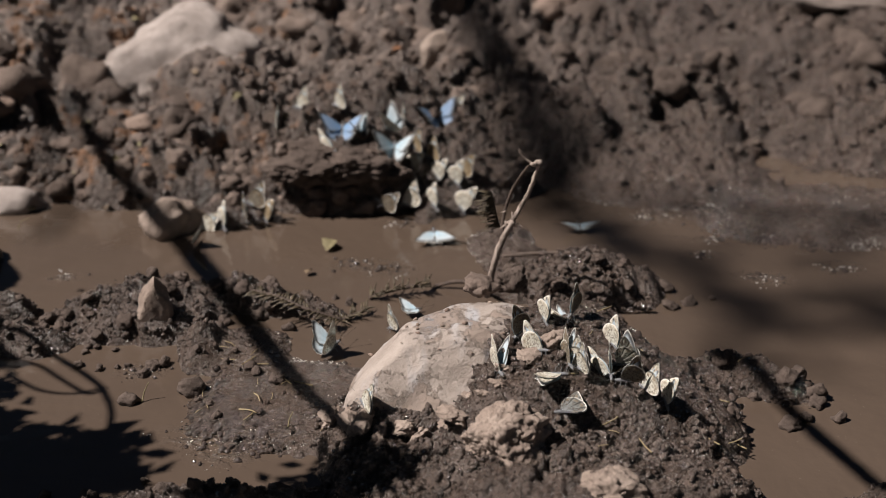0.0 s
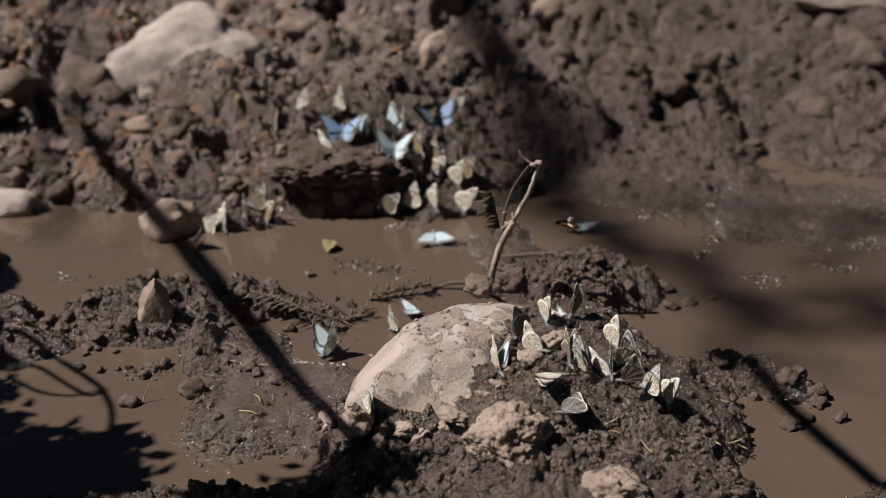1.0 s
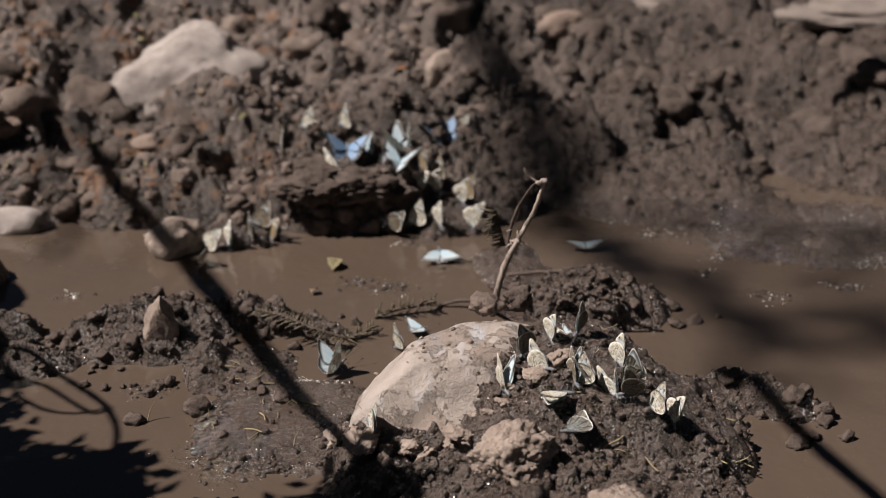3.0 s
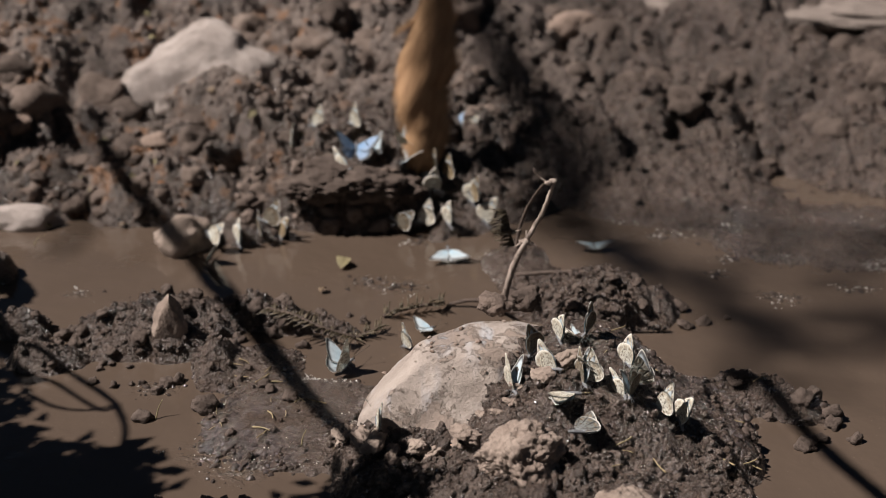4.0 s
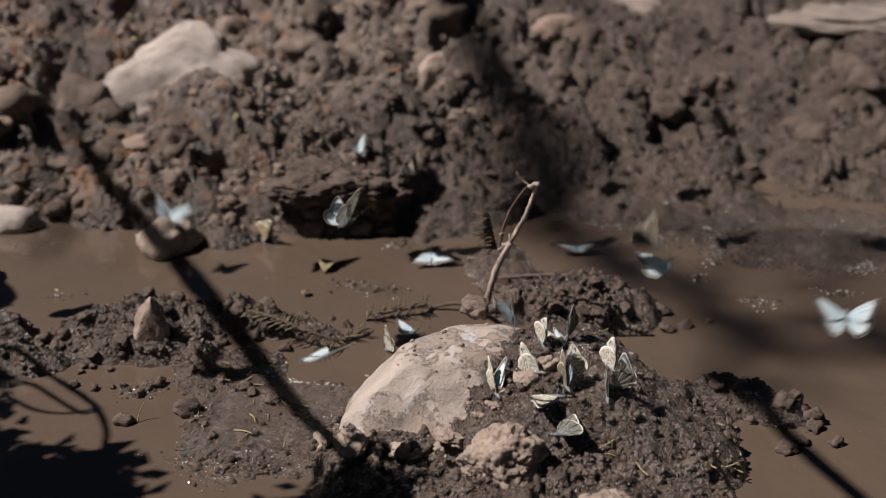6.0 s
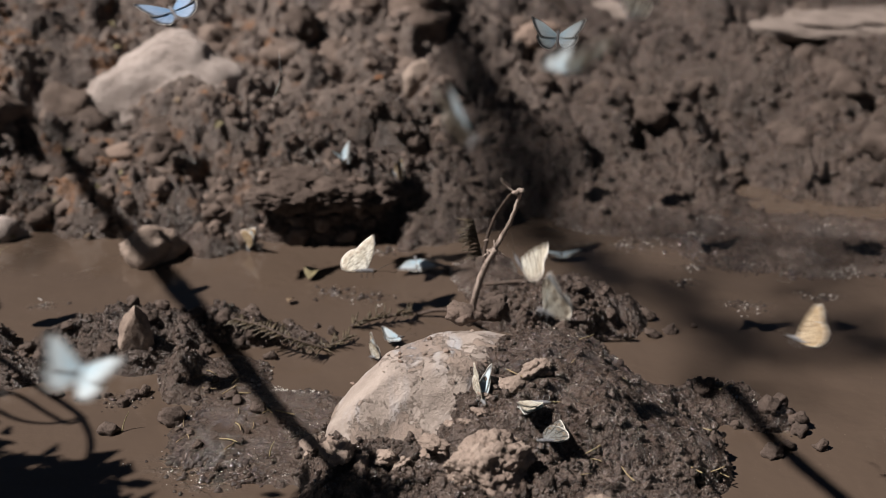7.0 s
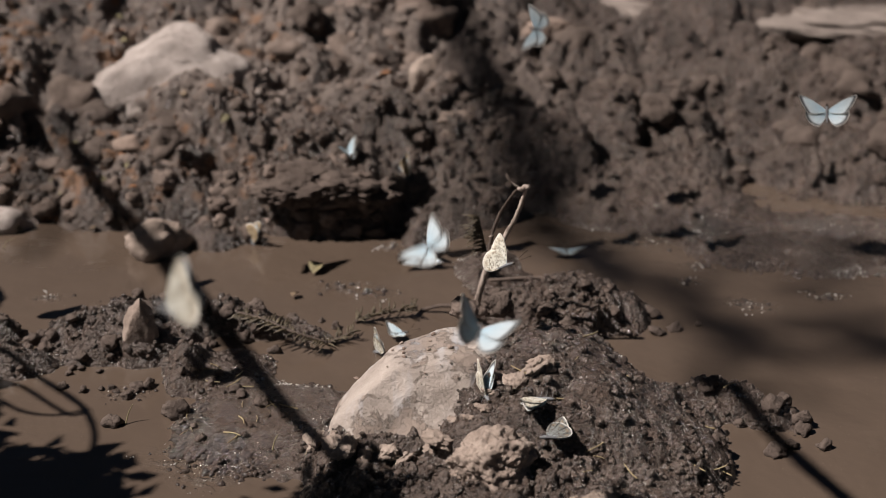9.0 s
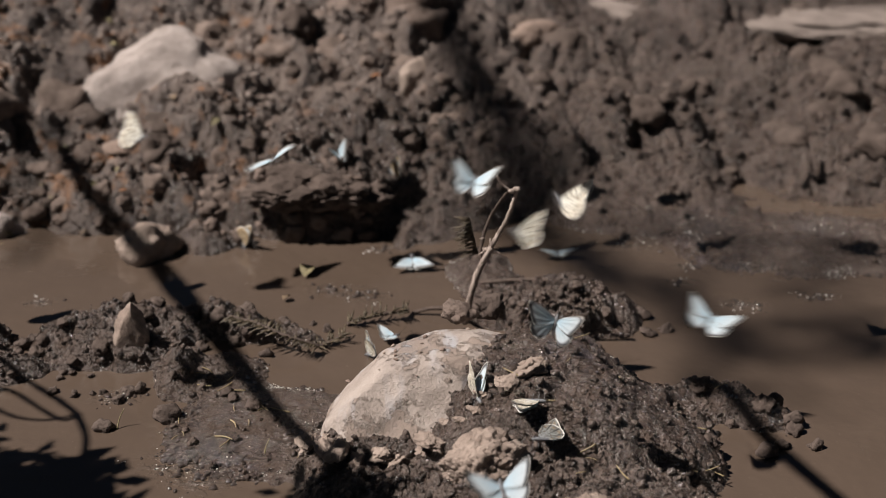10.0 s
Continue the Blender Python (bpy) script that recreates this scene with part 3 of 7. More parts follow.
def broken_clods():
    """Lumps fallen from the islands, round the shores and at the rock's foot."""
    rng = random.Random(29)
    shapes = [mesh_of("clod", *pebble_shape(rng, (1, rng.uniform(0.7, 0.95), rng.uniform(0.6, 0.8)), 3, 0.5, 2, 0.9), DARK_CLOD) for _ in range(6)]
    crust = [mesh_of("clod", *pebble_shape(rng, (1, 0.75, 0.4), 4, 0.6, 3, 1.0), TAN_CLOD) for _ in range(3)]
    spots = []
    for cx, cy, rx, ry, n in ((-0.135, 0.488, 0.060, 0.036, 46), (-0.085, 0.515, 0.04, 0.02, 14), (0.075, 0.528, 0.055, 0.03, 22), (0.135, 0.425, 0.035, 0.02, 12), (-0.205, 0.50, 0.03, 0.03, 12), (-0.09, 0.362, 0.07, 0.012, 16), (-0.08, 0.43, 0.04, 0.03, 8)):
        for _ in range(n):
            w, q = rng.uniform(0, 2 * math.pi), rng.random() ** 0.5 * 1.1
            spots.append((cx + rx * q * math.cos(w), cy + ry * q * math.sin(w), rng.choice(shapes), 0.0016 + 0.0034 * rng.random() ** 2, "dark wet clod of mud broken from the shore"))
    for i in range(27):
        w = math.radians(140 + 6 * i)
        k = rng.uniform(0.97, 1.12)
        u, v = 0.054 * k * math.cos(w), 0.033 * k * math.sin(w)
        x, y = 0.010 + 0.848 * u - 0.530 * v, 0.425 + 0.530 * u + 0.848 * v
        spots.append((x + rng.uniform(-0.002, 0.002), y + rng.uniform(-0.002, 0.002), rng.choice(crust), 0.002 + 0.006 * rng.random() ** 1.5, "crumbling tan crust of mud at the foot of the rock"))
    for x, y, me, r, label in spots:
        ob = new("clod", me)
        ob.matrix_basis = pose(x, y, max(0.0, height(x, y)) + 0.25 * r, rng.uniform(-20, 20), rng.uniform(-20, 20), rng.uniform(0, 360)) @ Matrix.Diagonal((r, r, r, 1))
        tagged(ob, label, "mud clod", "clods")


broken_clods()


def crumbs_on_rock():
    """Bits of mud kicked up on the rock's top."""
    rng = random.Random(33)
    rock = bpy.data.objects["rock"]
    skin = np.array([tuple(rock.matrix_basis @ v.co) for v in rock.data.vertices])
    shapes = [mesh_of("crumb", *pebble_shape(rng, (1, 0.8, 0.6), 2, 0.6), m) for m in (TAN_CLOD, BROWN_STONE)]
    for _ in range(80):
        x, y = 0.010 + rng.gauss(0, 0.026), 0.425 + rng.gauss(0, 0.02)
        near = skin[np.hypot(skin[:, 0] - x, skin[:, 1] - y) < 0.0012]
        top = near[:, 2].max() if len(near) else -1.0
        if top < 0 or top < height(x, y):
            continue
        r = 0.0003 + 0.0011 * rng.random() ** 3
        ob = new("crumb", rng.choice(shapes))
        ob.matrix_basis = pose(x, y, top + 0.2 * r, rng.uniform(-30, 30), 0, rng.uniform(0, 360)) @ Matrix.Diagonal((r, r, r, 1))
        tagged(ob, "small crumb of mud lying on the rock", "mud crumb", "crumbs on the rock")


crumbs_on_rock()


def bank_pebbles():
    """Half-sunk stones strewn over the far bank."""
    rng = random.Random(77)
    shapes = [pebble_shape(rng, (1, rng.uniform(0.6, 0.9), rng.uniform(0.5, 0.75)), 3, 0.3, 3) for _ in range(5)]
    kinds = [(mesh_of("pebble", *p, m), tint) for m, tint in ((BROWN_STONE, "reddish brown"), (BROWN_CLOD, "dull brown")) for p in shapes]
    for n in range(34):
        y = rng.uniform(0.67, 0.97)
        x = rng.uniform(-0.34, 0.0) * y / 0.75
        if -0.13 < x < 0.065 and y < 0.80:
            continue
        me, tint = rng.choice(kinds)
        ob = new("pebble", me)
        r = 0.0035 + 0.0085 * rng.random() ** 2.5
        ob.matrix_basis = pose(x, y, height(x, y) - 0.15 * r, rng.uniform(-25, 25), rng.uniform(-25, 25), rng.uniform(0, 360)) @ Matrix.Diagonal((r, r, r, 1))
        tagged(ob, tint + " pebble half sunk in the far bank", "pebble", "pebbles on the far bank")


bank_pebbles()


def bank_clods():
    """Rounded, overhanging clods heaped on the far bank: the largest singly, the small ones together."""
    rng = random.Random(83)
    shapes = [(pebble_shape(rng, (1, rng.uniform(0.75, 0.95), rng.uniform(0.6, 0.85)), 3, 0.45, 2, 1.4), m) for m in (BROWN_CLOD, DARK_CLOD, BROWN_CLOD) for _ in range(3)]
    meshes = [mesh_of("clod", *v, m) for v, m in shapes]
    done, heap = 0, []
    while done < 250:
        y = rng.uniform(0.615, 1.0)
        x = rng.uniform(-0.42, 0.42) * (0.25 + 0.75 * y)
        clump = -0.13 < x < 0.065 and y < 0.80
        if (-0.028 < x < 0.020 and y < 0.682) or (y < 0.66 and not clump) or math.hypot(x + 0.176, y - 0.788) < 0.055 or (x > 0.06 and y < 0.72) or (x > 0.0 and rng.random() < 0.35):
            continue
        z = height(x, y)
        if z < 0.004:
            continue
        r = 0.003 + 0.005 * rng.random() if clump else 0.005 + 0.019 * rng.random() ** 2.2
        done += 1
        n = rng.choice((3, 4, 5)) if clump or x > 0.04 else rng.randrange(9)
        at = pose(x, y, z - 0.30 * r, rng.uniform(-30, 30), rng.uniform(-30, 30), rng.uniform(0, 360)) @ Matrix.Diagonal((r, r, r, 1))
        if r < 0.0075:
            v, f = shapes[n][0]
            heap.append(([at @ p for p in v], f, [n // 3 % 2] * len(f)))
            continue
        ob = new("clod", meshes[n])
        ob.matrix_basis = at
        tagged(ob, "rounded brown clod of mud heaped on the far bank", "mud clod", "clods")
    for cx, rx, y0, y1, many in ((-0.060, 0.062, 0.612, 0.668, 190), (-0.195, 0.085, 0.630, 0.690, 150), (0.030, 0.035, 0.690, 0.770, 60)):
        for _ in range(many):
            x, y = cx + rng.uniform(-rx, rx), rng.uniform(y0, y1)
            z = height(x, y)
            if z < 0.003 or (-0.028 < x < 0.020 and y < 0.682):
                continue
            r, n = 0.0022 + 0.0055 * rng.random() ** 1.8, rng.randrange(9)
            at = pose(x, y, z * rng.uniform(0.75, 1.0) - 0.15 * r, rng.uniform(-40, 40), rng.uniform(-40, 40), rng.uniform(0, 360)) @ Matrix.Diagonal((r, r, r, 1))
            heap.append(([at @ p for p in shapes[n][0][0]], shapes[n][0][1], [n // 3 % 2] * len(shapes[n][0][1])))
    me = mesh_of("clod_rubble", *joined([(v, f) for v, f, _ in heap]), BROWN_CLOD, DARK_CLOD)
    me.polygons.foreach_set("material_index", [m for _, _, k in heap for m in k])
    tagged(new("clod_rubble", me), "small crumbling clods of mud heaped over the far bank", "mud clods", kind="stuff")


bank_clods()


def scattered_crumbs():
    """Loose crumbs of mud over the banks, too many to count."""
    rng = random.Random(3)
    dice = np.random.RandomState(3)
    shapes = [pebble_shape(rng, (1, 0.85, 0.75), 1, 0.5) for _ in range(8)]
    n = 60000
    y = np.concatenate([0.34 + 0.62 * dice.rand(20000) ** 1.3, dice.uniform(0.335, 0.560, n - 20000)])
    x = np.concatenate([dice.uniform(-0.3, 0.3, 20000) * (0.25 + y[:20000]), dice.uniform(-0.22, 0.17, n - 20000)])
    rough, z = masks(x, y)[0], land(x, y)
    patch = 0.5 + 0.5 * soft(x, y, 0.016, 71)
    smear = bell(x, y, 0.066, 0.425, 0.034, 0.030) + 0.8 * bell(x, y, -0.075, 0.430, 0.045, 0.035)
    keep = (z > 0.0012) & (dice.rand(n) < (0.04 + 0.75 * rough ** 1.6) * np.where(np.arange(n) < 20000, 1.0, 1.3 * patch ** 1.5 * np.clip(1 - smear, 0, 1)))
    r = np.where(np.arange(n) < 20000, 0.0007 + 0.0031 * dice.rand(n) ** 3.5 * (0.6 + 0.8 * step(y, 0.5, 0.8)), 0.0006 + 0.0022 * dice.rand(n) ** 2.5)
    verts, faces, count = [], [], 0
    for x, y, z, r in list(zip(x[keep], y[keep], z[keep], r[keep]))[:17000]:
        turn = np.array(pose(0, 0, 0, rng.uniform(0, 360), rng.uniform(0, 360), rng.uniform(0, 360)).to_3x3())
        v, f = rng.choice(shapes)
        verts.append((np.array(v) * (r, r * rng.uniform(0.6, 1), r)) @ turn + (x, y, z + 0.15 * r))
        faces += [tuple(i + count for i in q) for q in f]
        count += len(v)
    verts = np.concatenate(verts)
    me = mesh_of("crumbs", verts, faces, MUD)
    x, y = verts[:, 0], verts[:, 1]
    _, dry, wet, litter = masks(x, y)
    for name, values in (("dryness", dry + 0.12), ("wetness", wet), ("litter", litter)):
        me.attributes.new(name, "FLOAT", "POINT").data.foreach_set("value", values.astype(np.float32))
    tagged(new("crumbs", me), "loose crumbs of brown mud strewn over the banks", "mud crumbs", kind="stuff")


scattered_crumbs()


# -- twigs, sprigs and straws --
def bent_twig():
    rng = random.Random(8)
    base = Vector((0.0225, 0.500, 0.012))
    top = new("twig")
    top.matrix_basis = Matrix.Translation(base)

    def at(*pts):
        return [Vector(p) - base for p in pts]

    stem = at((0.0205, 0.500, 0.012), (0.0235, 0.500, 0.029), (0.0275, 0.500, 0.042), (0.0320, 0.499, 0.0515))
    pale = at((0.0310, 0.500, 0.050), (0.0335, 0.499, 0.0550), (0.0385, 0.498, 0.066), (0.0420, 0.497, 0.078), (0.0418, 0.497, 0.0800))
    dark = at((0.0275, 0.500, 0.042), (0.0275, 0.503, 0.050), (0.0310, 0.505, 0.063), (0.0380, 0.500, 0.0775), (0.0415, 0.497, 0.0800))
    piece("stem", mesh_of("stem", *rod(stem, 0.0016, 0.0014, 8, 9, 0.16, rng), TWIG_BARK), top)
    piece("branch", mesh_of("branch", *rod(pale, 0.0012, 0.0008, 9, 8, 0.20, rng), TWIG_BARK), top, label="pale peeled branch")
    piece("branch", mesh_of("branch", *rod(dark, 0.0010, 0.0005, 9, 8, 0.20, rng), DARK_BARK), top, label="dark bark-covered branch")
    for p in at((0.0405, 0.497, 0.0797), (0.0425, 0.497, 0.0805), (0.0300, 0.500, 0.0490)):
        v, f = pebble_shape(rng, (0.0019, 0.0015, 0.0014), 2, 0.6)
        piece("knot", mesh_of("knot", [q + p for q in v], f, TWIG_BARK), top)
    loop = joined([rod(at((0.0395, 0.498, 0.0800), (0.0360, 0.498, 0.0825), (0.0335, 0.498, 0.0865)), 0.0005, 0.0002, 6, 5),
                   rod(at((0.0385, 0.498, 0.0800), (0.0345, 0.499, 0.0835), (0.0335, 0.498, 0.0865), (0.0350, 0.498, 0.0850)), 0.0004, 0.0002, 6, 5)])
    piece("tendril", mesh_of("tendril", *loop, TWIG_BARK), top)
    snags = []
    for _ in range(9):
        p = Vector((0.0310, 0.499, 0.0495)) - base + Vector((rng.uniform(-0.003, 0.006), 0, rng.uniform(-0.003, 0.008)))
        snags.append(tube([p, p + Vector((rng.uniform(-1, 1), rng.uniform(-1, 0.5), rng.uniform(-1, 0.4))) * 0.0032], [0.0005, 0.0001], 5))
    piece("snag", mesh_of("snag", *joined(snags), TWIG_BARK), top)
    needles = []
    for i in range(46):
        s = i / 45
        p = Vector((0.0262 - 0.004 * s, 0.505, 0.046 + 0.017 * s)) - base
        d = Vector((-1, rng.uniform(-0.5, 0.5), rng.uniform(-0.55, 0.25)))
        needles.append(tube([p, p + d * rng.uniform(0.004, 0.0095)], [0.0004, 0.00015], 4))
    piece("needles", mesh_of("needles", *joined(needles), NEEDLE), top, label="withered dark needles")
    tagged(top, "bent grey twig with a broken crook standing in mud", "twig")


bent_twig()


def fallen_twig(label, pts, r0, r1, mat, seed):
    rng = random.Random(seed)
    tagged(new("fallen_twig", mesh_of("fallen_twig", *rod(pts, r0, r1, 8, 8, 0.15, rng), mat)), label, "twig")


fallen_twig("thin brown twig lying in the shallow water", [(-0.004, 0.533, 0.001), (0.006, 0.532, 0.004), (0.016, 0.527, 0.006), (0.023, 0.516, 0.010)], 0.0009, 0.0011, DARK_BARK, 1)
fallen_twig("dark thin twig arching over the mud", [(0.030, 0.545, 0.012), (0.050, 0.540, 0.016), (0.068, 0.530, 0.020), (0.080, 0.520, 0.018)], 0.0010, 0.0008, DARK_BARK, 2)
fallen_twig("small twig scrap on the water beside the butterfly", [(0.000, 0.589, 0.0005), (0.007, 0.586, 0.0016), (0.014, 0.585, 0.0006)], 0.0006, 0.0005, DARK_BARK, 4)


def fir_sprig(label, pts, count, seed, reach, lift=0.35):
    rng = random.Random(seed)
    line = curve_points(pts, 12)
    top = new("fir_sprig")
    base = Vector(pts[0])
    top.matrix_basis = Matrix.Translation(base)
    piece("stem", mesh_of("stem", *tube([p - base for p in line], [0.0009] * len(line), 6), DARK_BARK), top)
    needles = []
    for i in range(count):
        j = rng.randrange(len(line) - 1)
        p = line[j].lerp(line[j + 1], rng.random()) - base
        d = (line[j + 1] - line[j]).normalized()
        side = Vector((-d.y, d.x, 0)) * rng.choice((-1, 1))
        q = p + (d * rng.uniform(0.1, 0.8) + side + Vector((0, 0, rng.uniform(-0.05, lift)))).normalized() * reach * rng.uniform(0.25, 1.1)
        needles.append(tube([p, p.lerp(q, 0.5) + Vector((0, 0, 0.0006)), q], [0.00045, 0.00045, 0.0002], 4))
    piece("needles", mesh_of("needles", *joined(needles), NEEDLE), top)
    tagged(top, label, "fir sprig")


fir_sprig("dead muddy fir sprig lying across the shore", [(-0.047, 0.492, 0.004), (-0.064, 0.494, 0.009), (-0.078, 0.502, 0.011), (-0.094, 0.512, 0.010)], 84, 31, 0.0085, 0.12)
fir_sprig("short dead fir sprig in the channel", [(-0.036, 0.520, 0.001), (-0.026, 0.524, 0.003), (-0.014, 0.527, 0.004), (-0.006, 0.530, 0.003)], 60, 32, 0.008, 1.1)
fir_sprig("drowned sprig scrap at the water's edge", [(-0.048, 0.497, 0.001), (-0.036, 0.505, 0.003)], 26, 33, 0.007, 0.8)


def straws():
    rng = random.Random(12)
    first = None
    for n in range(34):
        for _ in range(50):
            if n < 20:
                x, y = rng.uniform(-0.11, -0.02), rng.uniform(0.375, 0.475)
            else:
                x, y = rng.uniform(0.02, 0.14), rng.uniform(0.345, 0.45)
            z = height(x, y)
            if z > 0.0015:
                break
        if first is None:
            a = [Vector((-1, 0, 0)), Vector((-0.3, 0.08, 0.05)), Vector((0.4, 0.02, 0.06)), Vector((1, -0.12, 0))]
            v, f = rod(a, 0.08, 0.05, 4, 5)
            first = mesh_of("straw", v, f, STRAW)
        ob = new("straw", first)
        s = rng.uniform(0.0018, 0.0055)
        ob.matrix_basis = pose(x, y, z + 0.0007, rng.uniform(-10, 10), rng.uniform(-12, 12), rng.uniform(0, 360)) @ Matrix.Diagonal((s, s, s, 1))
        tagged(ob, "short pale straw lying on wet mud", "straw", "straws on the mud")


straws()


def wet_grit():
    """Rounded wet blobs of slurry that catch the sun along the shores."""
    rng = random.Random(6)
    dice = np.random.RandomState(6)
    kinds = [pebble_shape(rng, (1, rng.uniform(0.6, 0.95), rng.uniform(0.5, 0.75)), 2, 0.6) for _ in range(6)]
    spots = []
    for x, y, r in GLISTEN:
        n = int(8 + 900 * r)
        spots += [(x + rng.gauss(0, r * 0.55), y + rng.gauss(0, r * 0.38), 0.0004 + 0.0015 * rng.random() ** 2.5) for _ in range(n)]
    # a loose hem of them along every waterline
    x, y = dice.uniform(-0.25, 0.28, 90000), dice.uniform(0.345, 0.70, 90000)
    z = land(x, y)
    keep = (z > -0.0006) & (z < 0.0022) & (soft(x, y, 0.022, 97) > 0.05)
    spots += [(a, b, 0.0004 + 0.0010 * rng.random() ** 3) for a, b in list(zip(x[keep], y[keep]))[:2600]]
    # specks of wet grit over the near mounds
    x, y = dice.uniform(-0.19, 0.17, 16000), dice.uniform(0.335, 0.54, 16000)
    keep = land(x, y) > 0.004
    spots += [(a, b, 0.00025 + 0.0007 * rng.random() ** 3) for a, b in list(zip(x[keep], y[keep]))[:4200]]
    level = np.maximum(0, land(np.array([s[0] for s in spots]), np.array([s[1] for s in spots])))
    shapes = []
    for (a, b, s), c in zip(spots, level):
        turn = pose(0, 0, 0, rng.uniform(-35, 35), rng.uniform(-35, 35), rng.uniform(0, 360)).to_3x3()
        v, f = rng.choice(kinds)
        shapes.append(([Vector((a, b, c)) + turn @ p * s for p in v], f))
    me = mesh_of("wet_grit", *joined(shapes), BUBBLE)
    tagged(new("wet_grit", me), "wet glistening blobs of slurry along the puddle shores", "wet slurry", kind="stuff")


wet_grit()


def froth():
    """Little clusters of beads on the stirred water and slurry, painted pale in place of sun glints."""
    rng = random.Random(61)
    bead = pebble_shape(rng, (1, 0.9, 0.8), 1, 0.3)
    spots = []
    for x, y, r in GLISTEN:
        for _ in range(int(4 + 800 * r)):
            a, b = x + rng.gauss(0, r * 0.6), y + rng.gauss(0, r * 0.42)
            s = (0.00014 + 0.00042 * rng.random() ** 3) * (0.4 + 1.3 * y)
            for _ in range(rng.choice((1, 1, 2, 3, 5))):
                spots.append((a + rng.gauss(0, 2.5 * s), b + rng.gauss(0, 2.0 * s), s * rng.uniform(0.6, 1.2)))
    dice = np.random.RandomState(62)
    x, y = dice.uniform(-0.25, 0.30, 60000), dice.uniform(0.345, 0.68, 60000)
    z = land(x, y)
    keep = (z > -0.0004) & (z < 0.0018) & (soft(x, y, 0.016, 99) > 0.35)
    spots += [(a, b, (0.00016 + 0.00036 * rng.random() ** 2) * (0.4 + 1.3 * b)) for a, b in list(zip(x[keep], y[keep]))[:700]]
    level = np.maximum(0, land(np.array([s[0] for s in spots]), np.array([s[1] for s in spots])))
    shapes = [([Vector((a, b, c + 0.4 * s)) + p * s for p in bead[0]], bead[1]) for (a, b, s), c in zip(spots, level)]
    tagged(new("froth", mesh_of("froth", *joined(shapes), GLINT_BEAD)), "tiny pale bubble beads painted as sun glints on wet slurry", "froth", kind="stuff")


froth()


def leaf_litter():
    """Small dead leaves and one green scrap, curled, on the banks and on the water."""
    rng = random.Random(19)
    kinds = []
    for mat, tint in ((LEAF_RUST, "rusty orange"), (LEAF_YELLOW, "yellow"), (LEAF_BROWN, "dull brown")):
        for _ in range(2):
            n, up, low = 9, [], []
            for i in range(n):
                s = i / (n - 1)
                w = 0.34 * math.sin(math.pi * s) ** 0.8 * (1 + rng.uniform(-0.15, 0.15))
                z = 0.25 * math.sin(s * 2.4) * rng.uniform(0.8, 1.2)
                for q in (-w, 0, w):
                    up.append(Vector((s - 0.5, q, z + 0.35 * abs(q))))
            low = [p - Vector((0, 0, 0.02)) for p in up]
            m = len(up)
            f = []
            for i in range(n - 1):
                for j in (0, 1):
                    o = i * 3 + j
                    f += [(o, o + 3, o + 4, o + 1), (o + m, o + 1 + m, o + 4 + m, o + 3 + m)]
                for o in (i * 3, i * 3 + 2):
                    f.append((o, o + m, o + 3 + m, o + 3))
            kinds.append((mesh_of("leaf", up + low, f, mat), tint))
    for n in range(46):
        if n == 0:
            x, y, me, tint, s = -0.061, 0.580, *kinds[2], 0.012
        elif n == 1:
            x, y, me, tint, s = -0.068, 0.548, *kinds[4], 0.006
        else:
            y = rng.uniform(0.625, 0.70) if n < 16 else rng.uniform(0.70, 0.92)
            x = rng.uniform(-0.30, -0.12 if n < 16 else -0.02) * y / 0.72
            (me, tint), s = rng.choice(kinds), rng.uniform(0.004, 0.009)
        ob = new("leaf", me)
        ob.matrix_basis = pose(x, y, max(0, height(x, y)) + 0.0012, rng.uniform(-20, 20), rng.uniform(-20, 20), rng.uniform(0, 360)) @ Matrix.Diagonal((s, s, s, 1))
        tagged(ob, "small curled " + tint + (" leaf floating on muddy water" if n < 2 else " dead leaf on the mud"), "leaf", "fallen leaves")


leaf_litter()


def grass_blade(x, y, *pts):
    base = Vector((x, y, max(0, height(x, y))))
    ob = new("grass_blade", mesh_of("grass_blade", *rod([Vector(p) for p in pts], 0.00035, 0.00015, 6, 5), LEAF_YELLOW))
    ob.matrix_basis = Matrix.Translation(base)
    tagged(ob, "thin yellow-green grass blade in the mud", "grass blade")


grass_blade(-0.092, 0.366, (0, 0, 0), (0.004, -0.001, 0.002), (0.009, -0.001, 0.001))
grass_blade(-0.126, 0.427, (0, 0, 0), (0.001, 0.002, 0.004), (0.003, 0.003, 0.008))
grass_blade(-0.235, 0.605, (0, 0, 0), (0.002, 0.001, 0.004), (0.006, 0.002, 0.006))
grass_blade(-0.062, 0.405, (0, 0, 0), (0.0005, 0.001, 0.003), (0.002, 0.002, 0.006))


# -- the shrub whose shadow falls on the mud --
def leaf_shape(rng, p, size):
    d = Vector((rng.gauss(0, 1), rng.gauss(0, 1), rng.gauss(-0.2, 0.6))).normalized()
    s = d.cross(Vector((rng.gauss(0, 0.5), rng.gauss(0, 0.5), 1))).normalized()
    u = s.cross(d) * size * 0.12
    a = p + d * size
    m = p + d * size * 0.45
    return [p, m + s * size * 0.3 + u, a, m - s * size * 0.3 + u, m - u * 0.4], [(0, 1, 4), (1, 2, 4), (2, 3, 4), (3, 0, 4)]


def over(x, y, z, h):
    """The place at height h whose shadow falls on (x, y, z)."""
    return Vector((x, y, z)) + SUN_TO * ((h - z) / SUN_TO.z)


